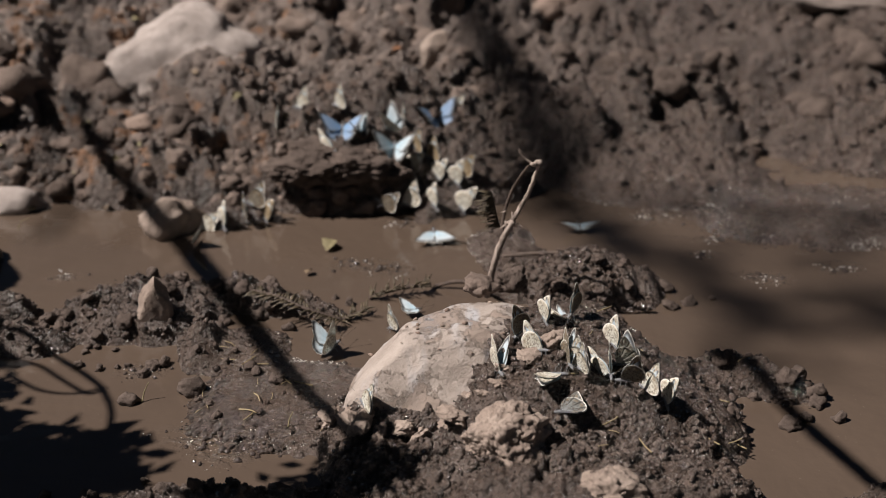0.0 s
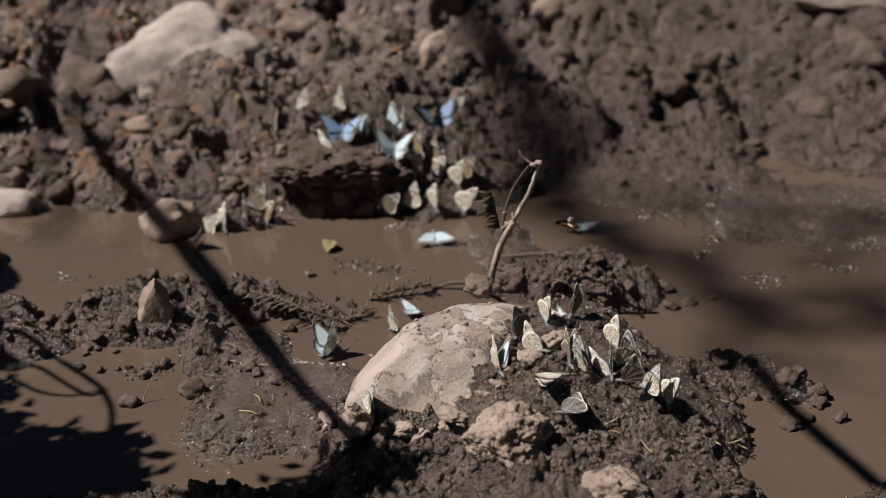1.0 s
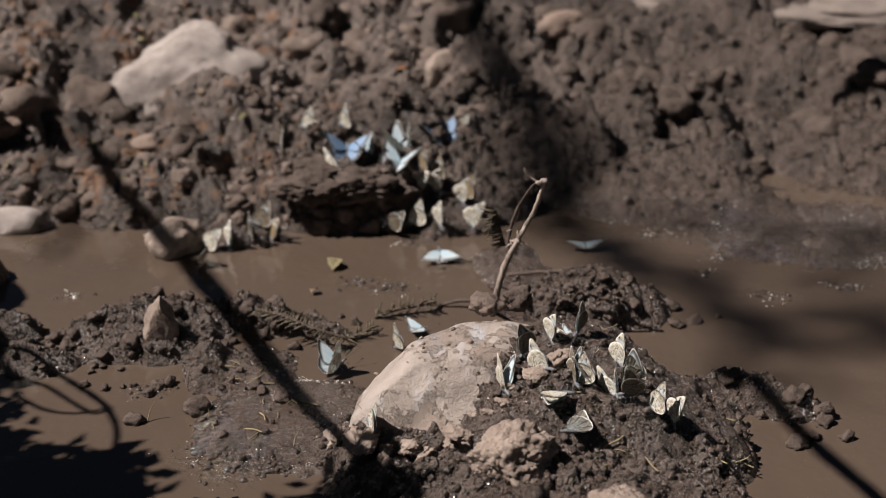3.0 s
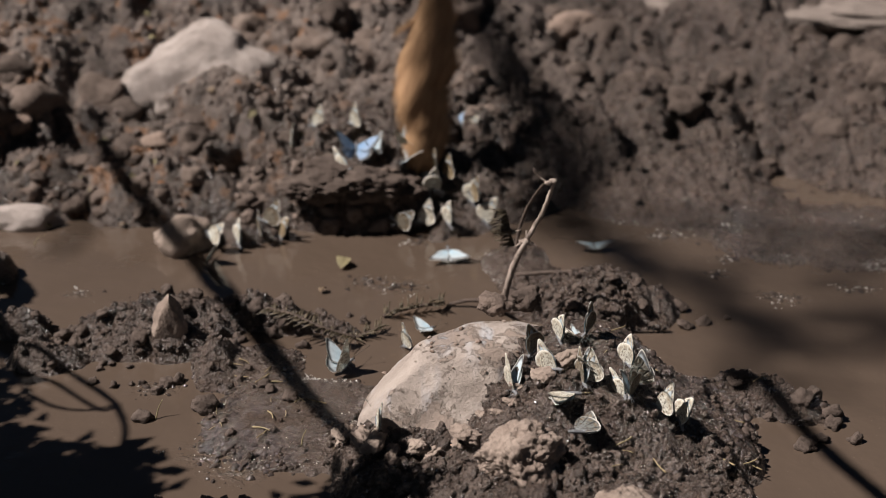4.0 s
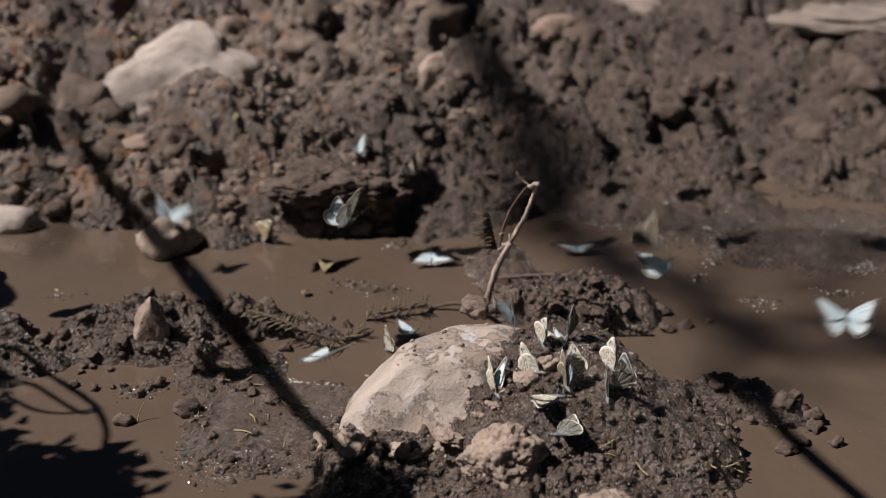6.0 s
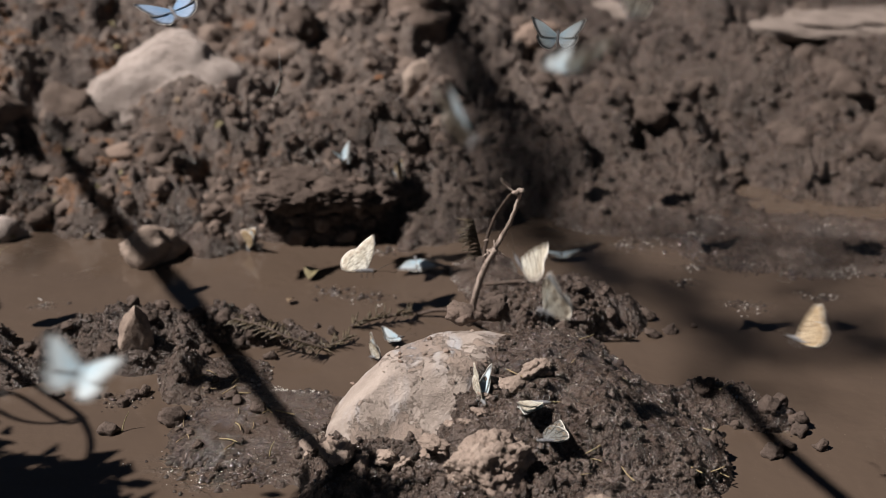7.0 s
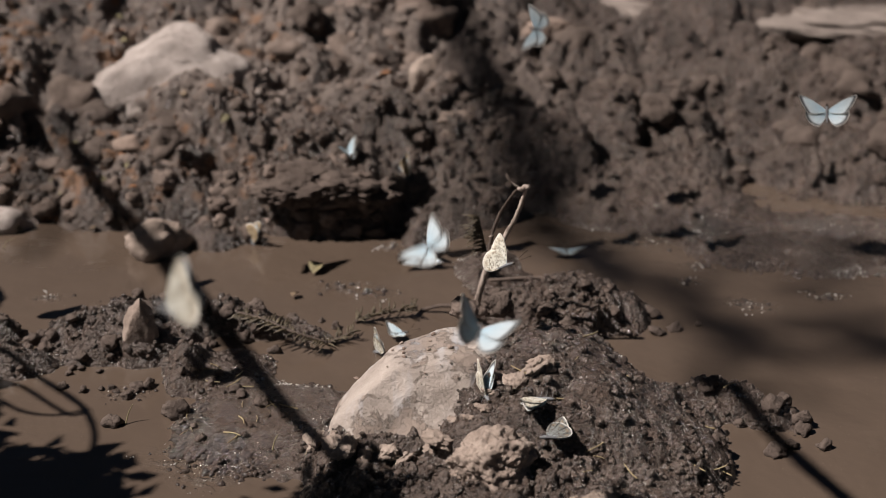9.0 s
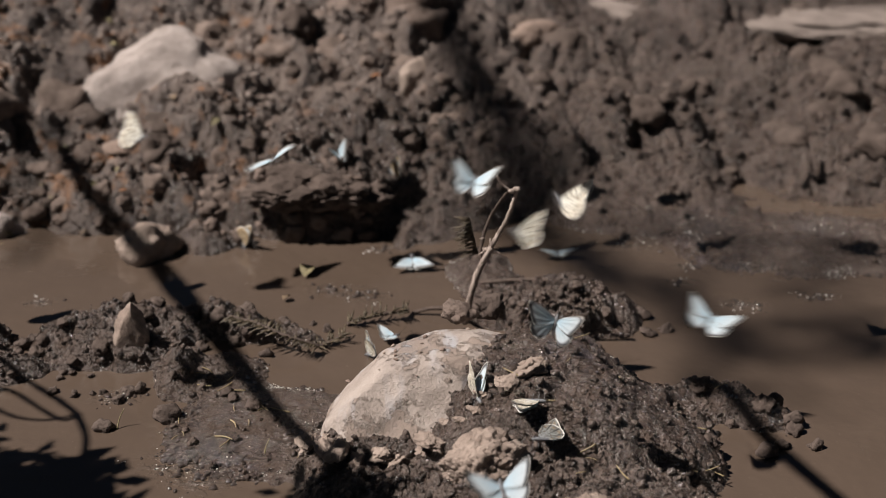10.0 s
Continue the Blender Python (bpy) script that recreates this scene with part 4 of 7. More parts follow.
def shrub():
    rng = random.Random(40)
    base = Vector((-1.85, 2.20, 0.04))
    top = new("shrub")
    top.matrix_basis = Matrix.Translation(base)

    def limb(name, r0, r1, *pts):
        piece(name, mesh_of(name, *rod([Vector(p) - base for p in pts], r0, r1, 8, 8, 0.1, rng), DARK_BARK), top)

    def shaded(h0, h1, *spots):
        """A line of branch that rises from h0 to h1 and shades these spots of the ground."""
        n = len(spots) - 1
        return [over(*p, h0 + (h1 - h0) * i / n) for i, p in enumerate(spots)]

    limb("trunk", 0.050, 0.022, (-1.85, 2.20, 0.02), (-1.87, 2.19, 0.80), (-1.83, 2.20, 1.70), (-1.85, 2.18, 2.55), (-1.90, 2.25, 2.95))
    low = shaded(0.62, 0.20, (-0.229, 0.704, 0.035), (-0.201, 0.666, 0.025), (-0.180, 0.640, 0.012), (-0.156, 0.604, 0.008), (-0.136, 0.576, 0.002), (-0.104, 0.510, 0.008), (-0.081, 0.472, 0.004), (-0.059, 0.432, 0.004), (-0.040, 0.402, 0.006), (-0.027, 0.373, 0.010))
    rise = [over(-0.238, 0.716, 0.038, h) for h in (2.10, 1.40, 0.90)]
    limb("branch", 0.0032, 0.0054, (-1.85, 2.18, 2.40), *rise, *low[:5])
    limb("branch", 0.0058, 0.0020, *low[4:])
    side = shaded(0.24, 0.24, (-0.232, 0.560, 0), (-0.222, 0.530, 0), (-0.205, 0.485, 0))
    limb("branch", 0.0090, 0.0040, (-1.87, 2.19, 0.60), (-1.30, 1.40, 0.50), (-0.80, 0.85, 0.36), (-0.55, 0.66, 0.27), *side)
    limb("twig", 0.0017, 0.0012, *shaded(0.24, 0.24, (-0.222, 0.500, 0), (-0.197, 0.476, 0), (-0.182, 0.472, 0), (-0.164, 0.457, 0), (-0.147, 0.440, 0), (-0.137, 0.420, 0), (-0.134, 0.400, 0)))
    limb("twig", 0.0013, 0.0010, *shaded(0.24, 0.24, (-0.222, 0.498, 0), (-0.195, 0.467, 0), (-0.178, 0.457, 0), (-0.162, 0.443, 0), (-0.150, 0.434, 0), (-0.144, 0.439, 0)))
    limb("twig", 0.0012, 0.0008, *shaded(0.24, 0.24, (-0.190, 0.450, 0), (-0.172, 0.437, 0), (-0.157, 0.434, 0), (-0.147, 0.438, 0)))
    crown = shaded(2.60, 2.60, (0.030, 0.830, 0.06), (0.045, 0.765, 0.05), (0.062, 0.715, 0.03), (0.064, 0.665, 0.006), (0.068, 0.636, 0), (0.086, 0.612, 0), (0.104, 0.581, 0), (0.121, 0.560, 0), (0.139, 0.534, 0), (0.151, 0.516, 0))
    limb("branch", 0.0110, 0.0070, (-1.85, 2.18, 2.55), (-1.87, 1.70, 2.60), *crown)
    limb("branch", 0.0060, 0.0040, crown[4], *shaded(2.60, 2.60, (0.110, 0.640, 0), (0.180, 0.630, 0), (0.260, 0.600, 0)))
    limb("branch", 0.0070, 0.0050, crown[8], *shaded(2.60, 2.60, (0.170, 0.490, 0), (0.215, 0.500, 0), (0.300, 0.520, 0)))
    fine = shaded(0.50, 0.38, (0.094, 0.456, 0.036), (0.107, 0.450, 0.026), (0.120, 0.443, 0.012), (0.135, 0.443, 0.004), (0.142, 0.416, 0.004), (0.152, 0.397, 0), (0.159, 0.379, 0), (0.168, 0.355, 0))
    limb("branch", 0.0050, 0.0030, crown[9], over(0.100, 0.470, 0.037, 2.20), over(0.094, 0.460, 0.037, 1.40), over(0.093, 0.458, 0.037, 0.80), *fine)
    leaves = []

    def clump(n, c, r, size):
        for _ in range(n):
            leaves.append(leaf_shape(rng, Vector(c) - base + Vector((rng.gauss(0, r), rng.gauss(0, r), rng.gauss(0, r))), size * rng.uniform(0.6, 1.2)))

    # leaf sprays at the ends of the two low branches and in the crown
    for x, y in ((-0.021, 0.371), (-0.032, 0.376), (-0.040, 0.367), (-0.049, 0.371), (-0.056, 0.367), (-0.064, 0.364), (-0.029, 0.360), (-0.047, 0.357), (-0.075, 0.355), (-0.012, 0.362)):
        clump(40, over(x, y - 0.004, 0.008, 0.24), 0.0055, 0.012)
    for x, y in ((-0.232, 0.545), (-0.228, 0.520), (-0.216, 0.491), (-0.212, 0.470), (-0.201, 0.455), (-0.193, 0.432), (-0.182, 0.414), (-0.161, 0.396), (-0.171, 0.394), (-0.152, 0.395), (-0.140, 0.393), (-0.131, 0.394), (-0.126, 0.384),
                 (-0.138, 0.379), (-0.153, 0.379), (-0.166, 0.372), (-0.128, 0.368), (-0.140, 0.365), (-0.190, 0.410), (-0.205, 0.430), (-0.215, 0.450), (-0.185, 0.390), (-0.230, 0.495)):
        clump(44, over(x - 0.004, y - 0.002, 0, 0.24), 0.0060, 0.014)
    for x, y, z in ((0.040, 0.775, 0.05), (0.050, 0.750, 0.04), (0.060, 0.730, 0.03), (0.072, 0.712, 0.03), (0.052, 0.705, 0.02), (0.066, 0.688, 0.02), (0.056, 0.672, 0.015), (0.072, 0.664, 0.01), (0.060, 0.655, 0.006), (0.080, 0.690, 0.02)):
        clump(16, over(x, y, z, 2.60), 0.010, 0.018)
    for x, y in ((0.056, 0.640), (0.075, 0.622), (0.095, 0.600), (0.104, 0.581), (0.121, 0.560), (0.139, 0.538), (0.151, 0.516)):
        clump(13, over(x, y, 0, 2.60), 0.012, 0.020)
    for x, y in ((0.200, 0.510), (0.235, 0.505), (0.215, 0.545), (0.260, 0.540), (0.215, 0.605), (0.255, 0.595), (0.180, 0.630), (0.160, 0.470), (0.250, 0.470)):
        clump(10, over(x, y, 0, 2.60), 0.022, 0.026)
    for c in ((-1.90, 2.25, 2.95), (-1.95, 2.35, 2.6), (-1.80, 2.40, 2.2)):
        clump(60, c, 0.07, 0.04)
    piece("leaves", mesh_of("leaves", *joined(leaves), LEAF, smooth=False), top)
    tagged(top, "leafy young shrub on the bank, its branches overhanging the mud", "shrub")


shrub()


# -- butterflies --
FORE = ((0.6, 1.2), (4.5, 5.0), (9.5, 8.6), (13.2, 10.2), (14.4, 9.6), (13.8, 6.2), (12.4, 2.4), (11.0, -0.6), (9.6, -1.8), (5.0, -1.6), (0.8, -0.6))
HIND = ((0.5, 0.8), (5.0, 2.0), (9.4, 1.4), (11.3, -0.6), (11.6, -3.4), (10.4, -6.6), (8.0, -8.8), (5.2, -9.4), (3.0, -8.0), (1.2, -4.8), (0.4, -1.6))


def wing_mesh(name, outline, upper, under, side, lift, cup):
    """A thin cupped wing: an upper and an under skin a tenth of a millimetre apart, closed at the rim."""
    rim = curve_points([(x, y, 0) for x, y in outline], 4)
    root = Vector((0.3, 0.3, 0))
    rings, n = 7, len(rim)
    verts, uvs, faces, slot = [], [], [], []
    for skin in (0, 1):
        for r in range(rings + 1):
            u = r / rings
            for i, p in enumerate(rim):
                q = root.lerp(p, u)
                z = lift + cup * math.sin(u * 2.2) * 0.6 + 0.10 * math.sin(i * 2 * math.pi / n * 7) * u - (0.06 + 0.05 * (1 - u)) * skin
                verts.append((side * q.x * 0.001, q.y * 0.001, z * 0.001))
                uvs.append((u, i / (n - 1)))
    block = (rings + 1) * n
    flip = side < 0
    for skin in (0, 1):
        for r in range(rings):
            for i in range(n - 1):
                a = skin * block + r * n + i
                q = (a, a + n, a + n + 1, a + 1)
                faces.append(q if (skin == 1) ^ flip else q[::-1])
                slot.append(skin)
    for i in range(n - 1):
        a = rings * n + i
        faces.append((a, a + 1, a + 1 + block, a + block)), slot.append(0)
    me = mesh_of(name, verts, faces, upper, under)
    me.polygons.foreach_set("material_index", slot)
    layer = me.uv_layers.new(name="UVMap")
    layer.data.foreach_set("uv", [c for l in me.loops for c in uvs[l.vertex_index]])
    me.update()
    return me


def butterfly_meshes():
    kit = {}
    for u in UPPERS:
        for d in UNDERS:
            for side in (1, -1):
                kit["forewing", u, d, side] = wing_mesh("forewing", FORE, UPPERS[u], UNDERS[d], side, 0.12, 0.5)
                kit["hindwing", u, d, side] = wing_mesh("hindwing", HIND, UPPERS[u], UNDERS[d], side, -0.05, -0.6)
    rng = random.Random(2)
    line = [(0, 0.0052, 0), (0, 0.0045, 0.0001), (0, 0.0030, 0.0003), (0, 0.001, 0.0003), (0, -0.001, 0), (0, -0.0025, -0.0001), (0, -0.0045, 0.0000), (0, -0.0060, 0.0002)]
    kit["body"] = mesh_of("body", *tube(line, [0.0003, 0.0006, 0.0009, 0.0009, 0.0006, 0.0006, 0.0004, 0.0002], 8, 0.08, rng), FUR)
    kit["head"] = mesh_of("head", *pebble_shape(rng, (0.0008, 0.0007, 0.0008), 2, 0.1), DARK_BODY)
    for side in (1, -1):
        feel = rod([(0, 0, 0), (side * 0.0022, 0.004, 0.0012), (side * 0.0042, 0.0078, 0.0022)], 0.00010, 0.00010, 4, 4)
        club = tube([(side * 0.0040, 0.0074, 0.0021), (side * 0.0045, 0.0083, 0.0023), (side * 0.0048, 0.0089, 0.0024)], [0.0001, 0.00028, 0.0001], 5)
        kit["antenna", side] = mesh_of("antenna", *joined([feel, club]), DARK_BODY)
        kit["leg", side] = mesh_of("leg", *rod([(0, 0, 0), (side * 0.0016, 0.0002, 0.0004), (side * 0.0026, 0.0006, -0.0021)], 0.00018, 0.00010, 3, 4), FUR)
    return kit


KIT = butterfly_meshes()


def wing_pose(side, lift, sweep):
    """lift 0: spread flat; 90: closed over the back. sweep: degrees by which the wings are drawn back."""
    return Matrix.Translation((0, 0.0012, 0.0020)) @ pose(0, 0, 0, 0, -side * lift, 0) @ pose(0, 0, 0, 0, 0, -side * sweep)


def butterfly(label, upper, under, at, lift=(88, 88), sweep=60, size=1.0):
    top = new("butterfly")
    top.matrix_basis = at
    top.scale = (size, size, size)
    piece("body", KIT["body"], top, Matrix.Translation((0, 0, 0.0019)))
    piece("head", KIT["head"], top, Matrix.Translation((0, 0.0054, 0.0019)))
    wings = []
    for side, a in ((1, lift[0]), (-1, lift[1])):
        fore = piece("forewing", KIT["forewing", upper, under, side], top, wing_pose(side, a, sweep))
        hind = piece("hindwing", KIT["hindwing", upper, under, side], fore, pose(0, 0, 0, 0, 0, side * 0.65 * sweep))
        wings.append((fore, hind))
        piece("antenna", KIT["antenna", side], top, Matrix.Translation((0, 0.0057, 0.0023)))
        for y in (-0.001, 0.0015, 0.004):
            piece("leg", KIT["leg", side], top, Matrix.Translation((0, y, 0.0017)))
    tagged(top, label, "butterfly", "blue butterflies at the puddle")
    top["size"] = size
    return top, wings


LABELS = {
    "cream": "small butterfly with closed cream spotted wings", "grey": "small butterfly with closed shade-tinted grey wings",
    "ash": "small butterfly with closed ash-grey dark-veined wings",
    "tan": "small butterfly with closed shade-tinted tan wings", "veined": "small butterfly with dark-veined striped wings",
}


def resting(x, y, z, heading, lift, roll=0, pitch=0, under="cream", upper="pale", size=1.0, on="sitting on wet mud", sweep=60):
    what = LABELS[under]
    if max(lift) < 75:
        what = "small butterfly with open " + ("bright blue" if upper == "blue" else "silvery pale blue") + " wings"
    return butterfly(what + " " + on, upper, under, pose(x, y, z, 0, 0, heading) @ pose(0, 0, 0, pitch, roll, 0), lift, sweep, size)


f1 = resting(-0.0488, 0.4690, 0.0015, -35, (80, 42), 0, 18, "cream", "pale", 0.87, sweep=30)
resting(-0.0232, 0.4883, 0.0000, 32, (88, 88), -7, -21, "cream", "pale", 0.79, on="beside the rock")
f3 = resting(-0.0313, 0.3951, 0.0183, 23, (88, 88), 10, 8, "cream", "pale", 0.81, on="sitting at the rock's edge")
f5 = resting(0.0302, 0.4107, 0.0405, 126, (88, 88), 4, -30, "grey", "pale", 0.79)
f6 = resting(0.0374, 0.3983, 0.0400, -124, (88, 88), -3, 14, "cream", "pale", 0.77)
f7 = resting(0.0402, 0.4228, 0.0409, -153, (88, 88), 2, -38, "cream", "pale", 0.78)
f8 = resting(0.0499, 0.4200, 0.0398, -143, (86, 62), -2, 57, "veined", "pale", 0.78)
f9 = resting(0.0521, 0.4250, 0.0422, 145, (88, 88), -1, -13, "grey", "pale", 0.78)
f10 = resting(0.0480, 0.3948, 0.0358, -163, (88, 72), -2, 3, "grey", "pale", 0.84)
f11 = resting(0.0495, 0.3957, 0.0347, 54, (88, 88), 4, -15, "cream", "pale", 0.79)
f11b = resting(0.0522, 0.3932, 0.0350, 23, (88, 88), -5, -7, "cream", "pale", 0.79)
f13 = resting(0.0632, 0.3924, 0.0324, -137, (88, 88), -3, 32, "cream", "pale", 0.79)
f14 = resting(0.0667, 0.4092, 0.0361, -144, (88, 88), -2, -20, "cream", "pale", 0.81)
f16b = resting(0.0641, 0.3931, 0.0330, 175, (88, 88), 6, -12, "cream", "pale", 0.78)
f15 = resting(0.0683, 0.3960, 0.0350, 66, (88, 66), 11, -17, "veined", "pale", 0.83)
f16 = resting(0.0687, 0.3899, 0.0319, 83, (88, 88), -10, -2, "grey", "pale", 0.79)
f17 = resting(0.0763, 0.3907, 0.0277, 31, (88, 88), 8, 0, "cream", "pale", 0.82)
f18 = resting(0.0845, 0.3911, 0.0225, -157, (88, 88), -7, -42, "cream", "pale", 0.81)
resting(0.0445, 0.3690, 0.0315, 98, (88, 86), 88, 6, "ash", "pale", 0.83, sweep=66)
m2 = resting(-0.1083, 0.6171, 0.0082, 67, (88, 88), 11, 9, "grey", "pale", 0.96)
m2b = resting(-0.1103, 0.6117, 0.0043, 20, (88, 88), -3, -3, "grey", "pale", 0.94)
resting(-0.1007, 0.6163, 0.0009, -134, (88, 88), -1, -53, "tan", "pale", 0.94)
m1 = resting(-0.1365, 0.6067, 0.0000, 68, (88, 88), 11, 33, "cream", "pale", 0.96)
m1b = resting(-0.1216, 0.6042, 0.0009, -148, (88, 88), -5, -27, "cream", "pale", 0.94)
c1 = resting(-0.1009, 0.6858, 0.0316, 9, (88, 88), 7, 6, "cream", "pale", 0.94)
c2 = resting(-0.0900, 0.7141, 0.0322, 55, (88, 88), 4, -1, "cream", "pale", 0.95)
c3 = resting(-0.0616, 0.6677, 0.0489, 39, (88, 88), -3, -1, "cream", "pale", 0.94)
resting(-0.0482, 0.6582, 0.0382, 28, (80, 48), -6, 16, "tan", "pale", 0.94)
c6 = resting(-0.0232, 0.6798, 0.0355, 8, (88, 88), -4, 8, "cream", "pale", 0.94)
resting(-0.0171, 0.6577, 0.0281, 31, (88, 88), -4, 15, "tan", "pale", 0.94)
c11 = resting(0.0026, 0.7083, 0.0344, 49, (88, 88), 2, 29, "cream", "pale", 0.94)
c12 = resting(-0.0187, 0.6461, 0.0174, -131, (88, 88), -2, -53, "cream", "pale", 0.94)
c13 = resting(-0.0076, 0.6536, 0.0222, 42, (88, 88), -2, -2, "tan", "pale", 0.94)
c14 = resting(-0.0040, 0.6500, 0.0116, -134, (88, 88), 0, -50, "cream", "pale", 0.94)
c15 = resting(0.0082, 0.6468, 0.0171, 52, (88, 88), 4, 21, "tan", "pale", 0.95)
c16 = resting(0.0068, 0.6390, 0.0124, -127, (88, 88), -4, -36, "cream", "pale", 0.94)
c17 = resting(-0.0209, 0.6255, 0.0042, 62, (88, 88), 8, -3, "cream", "pale", 0.95)
c18 = resting(-0.0052, 0.6221, 0.0056, -145, (88, 88), 4, -31, "cream", "pale", 0.93)
c19 = resting(0.0089, 0.6251, 0.0025, -113, (88, 88), -12, -53, "cream", "pale", 0.97)
c20 = resting(-0.0358, 0.6227, 0.0068, 58, (88, 88), -2, 34, "grey", "pale", 0.94)
c21 = resting(-0.0617, 0.6328, 0.0331, -138, (88, 88), 2, 25, "cream", "pale", 0.95)
c22 = resting(-0.0729, 0.6386, 0.0303, -38, (88, 88), -113, -2, "cream", "pale", 0.94)
resting(0.0216, 0.3950, 0.0325, -162, (84, 62), 0, 4, "cream", "pale", 0.86)
resting(-0.0132, 0.5058, 0.0010, -60, (20, 20), 0, 0, "cream", "pale", 0.61, on="sitting behind the rock")
resting(0.0430, 0.3905, 0.0365, -95, (86, 86), 76, 0, "cream", "pale", 0.87)
resting(-0.0049, 0.5899, 0.0034, 8, (8, 8), 0, 22, "cream", "pale", 0.78, on="resting on the water", sweep=70)
resting(0.0752, 0.6041, 0.0012, 5, (16, 16), 0, 0, "cream", "pale", 0.69, on="resting on the water", sweep=52)
m5 = resting(-0.1336, 0.5858, 0.0011, -10, (86, 86), 30, 0, "grey", "pale", 0.78)
c4 = resting(-0.0578, 0.6561, 0.0390, -8, (34, 34), 0, 42, "cream", "blue", 0.98, sweep=20)
c7 = resting(-0.0317, 0.6562, 0.0388, 70, (80, 40), 10, 10, "cream", "pale", 0.93, sweep=30)
c8 = resting(-0.0275, 0.6467, 0.0312, -12, (36, 46), 0, 48, "cream", "pale", 0.98, sweep=20)
c10 = resting(-0.0040, 0.7005, 0.0315, 25, (30, 40), -10, 42, "cream", "blue", 0.98, sweep=20)


# -- what moves --
def driftwood_piece():
    """A splintered slip of weathered wood."""
    rng = random.Random(51)
    top = new("driftwood")
    line = [(0.000, 0, -0.062), (0.003, 0.001, -0.040), (-0.001, 0, -0.015), (0.004, -0.001, 0.010), (0.008, 0, 0.035), (0.010, 0.001, 0.062)]
    pts = curve_points(line, 5)
    wide = [0.004 + 0.0150 * math.sin(math.pi * min(1, 0.12 + i / (len(pts) - 1) * 0.85)) for i in range(len(pts))]
    v, f = tube(pts, wide, 12, 0.22, rng)
    v = [Vector((p.x, p.y * 0.45, p.z)) for p in v]
    piece("slab", mesh_of("slab", v, f, DRIFT), top)
    for a, b, r in (((0.006, 0.001, 0.03), (-0.020, 0.003, 0.014), 0.0050), ((0.010, 0, 0.045), (0.017, 0, 0.070), 0.0025), ((0, 0, -0.04), (-0.005, 0, -0.075), 0.002)):
        piece("splinter", mesh_of("splinter", *rod([a, (Vector(a) + Vector(b)) / 2 + Vector((0.001, 0.001, 0)), b], r, r * 0.3, 5, 6, 0.2, rng), DRIFT), top)
    return tagged(top, "splintered piece of weathered brown wood tumbling over the mud", "driftwood")


def small_insect(name, label, category, size, body_mat):
    rng = random.Random(61)
    top = new(name)
    s = size
    line = [(0, 0.5 * s, 0), (0, 0.35 * s, 0.02 * s), (0, 0.1 * s, 0.04 * s), (0, -0.05 * s, 0), (0, -0.3 * s, -0.02 * s), (0, -0.55 * s, -0.06 * s)]
    piece("body", mesh_of("body", *tube(line, [0.05 * s, 0.15 * s, 0.17 * s, 0.11 * s, 0.16 * s, 0.03 * s], 9, 0.06, rng), body_mat), top)
    v, f = pebble_shape(rng, (0.13 * s, 0.10 * s, 0.12 * s), 2, 0.1)
    piece("head", mesh_of("head", [p + Vector((0, 0.55 * s, 0)) for p in v], f, DARK_BODY), top)
    for side in (1, -1):
        rim = [(0.08, 0.10), (0.30, 0.10), (0.56, -0.02), (0.60, -0.14), (0.42, -0.22), (0.18, -0.10)]
        up = [Vector((side * a * s, b * s, 0.12 * s + 0.10 * a * s)) for a, b in rim]
        lo = [p - Vector((0, 0, 0.012 * s)) for p in up]
        n = len(rim)
        faces = [tuple(range(n)), tuple(range(2 * n - 1, n - 1, -1))] + [(i, i + n, (i + 1) % n + n, (i + 1) % n) for i in range(n)]
        piece("wing", mesh_of("wing", up + lo, faces, GAUZE), top)
        for y in (0.25, 0.08, -0.08):
            leg = rod([(side * 0.10 * s, y * s, -0.08 * s), (side * 0.28 * s, y * s, -0.16 * s), (side * 0.30 * s, (y - 0.12) * s, -0.38 * s)], 0.018 * s, 0.010 * s, 3, 4)
            piece("leg", mesh_of("leg", *leg, DARK_BODY), top)
    return tagged(top, label, category)


driftwood = driftwood_piece()
hoverfly = small_insect("hoverfly", "banded amber and black hoverfly in flight", "hoverfly", 0.0095, AMBER)
fly_insect = small_insect("fly", "tiny dark fly in flight", "fly", 0.0040, DARK_BODY)


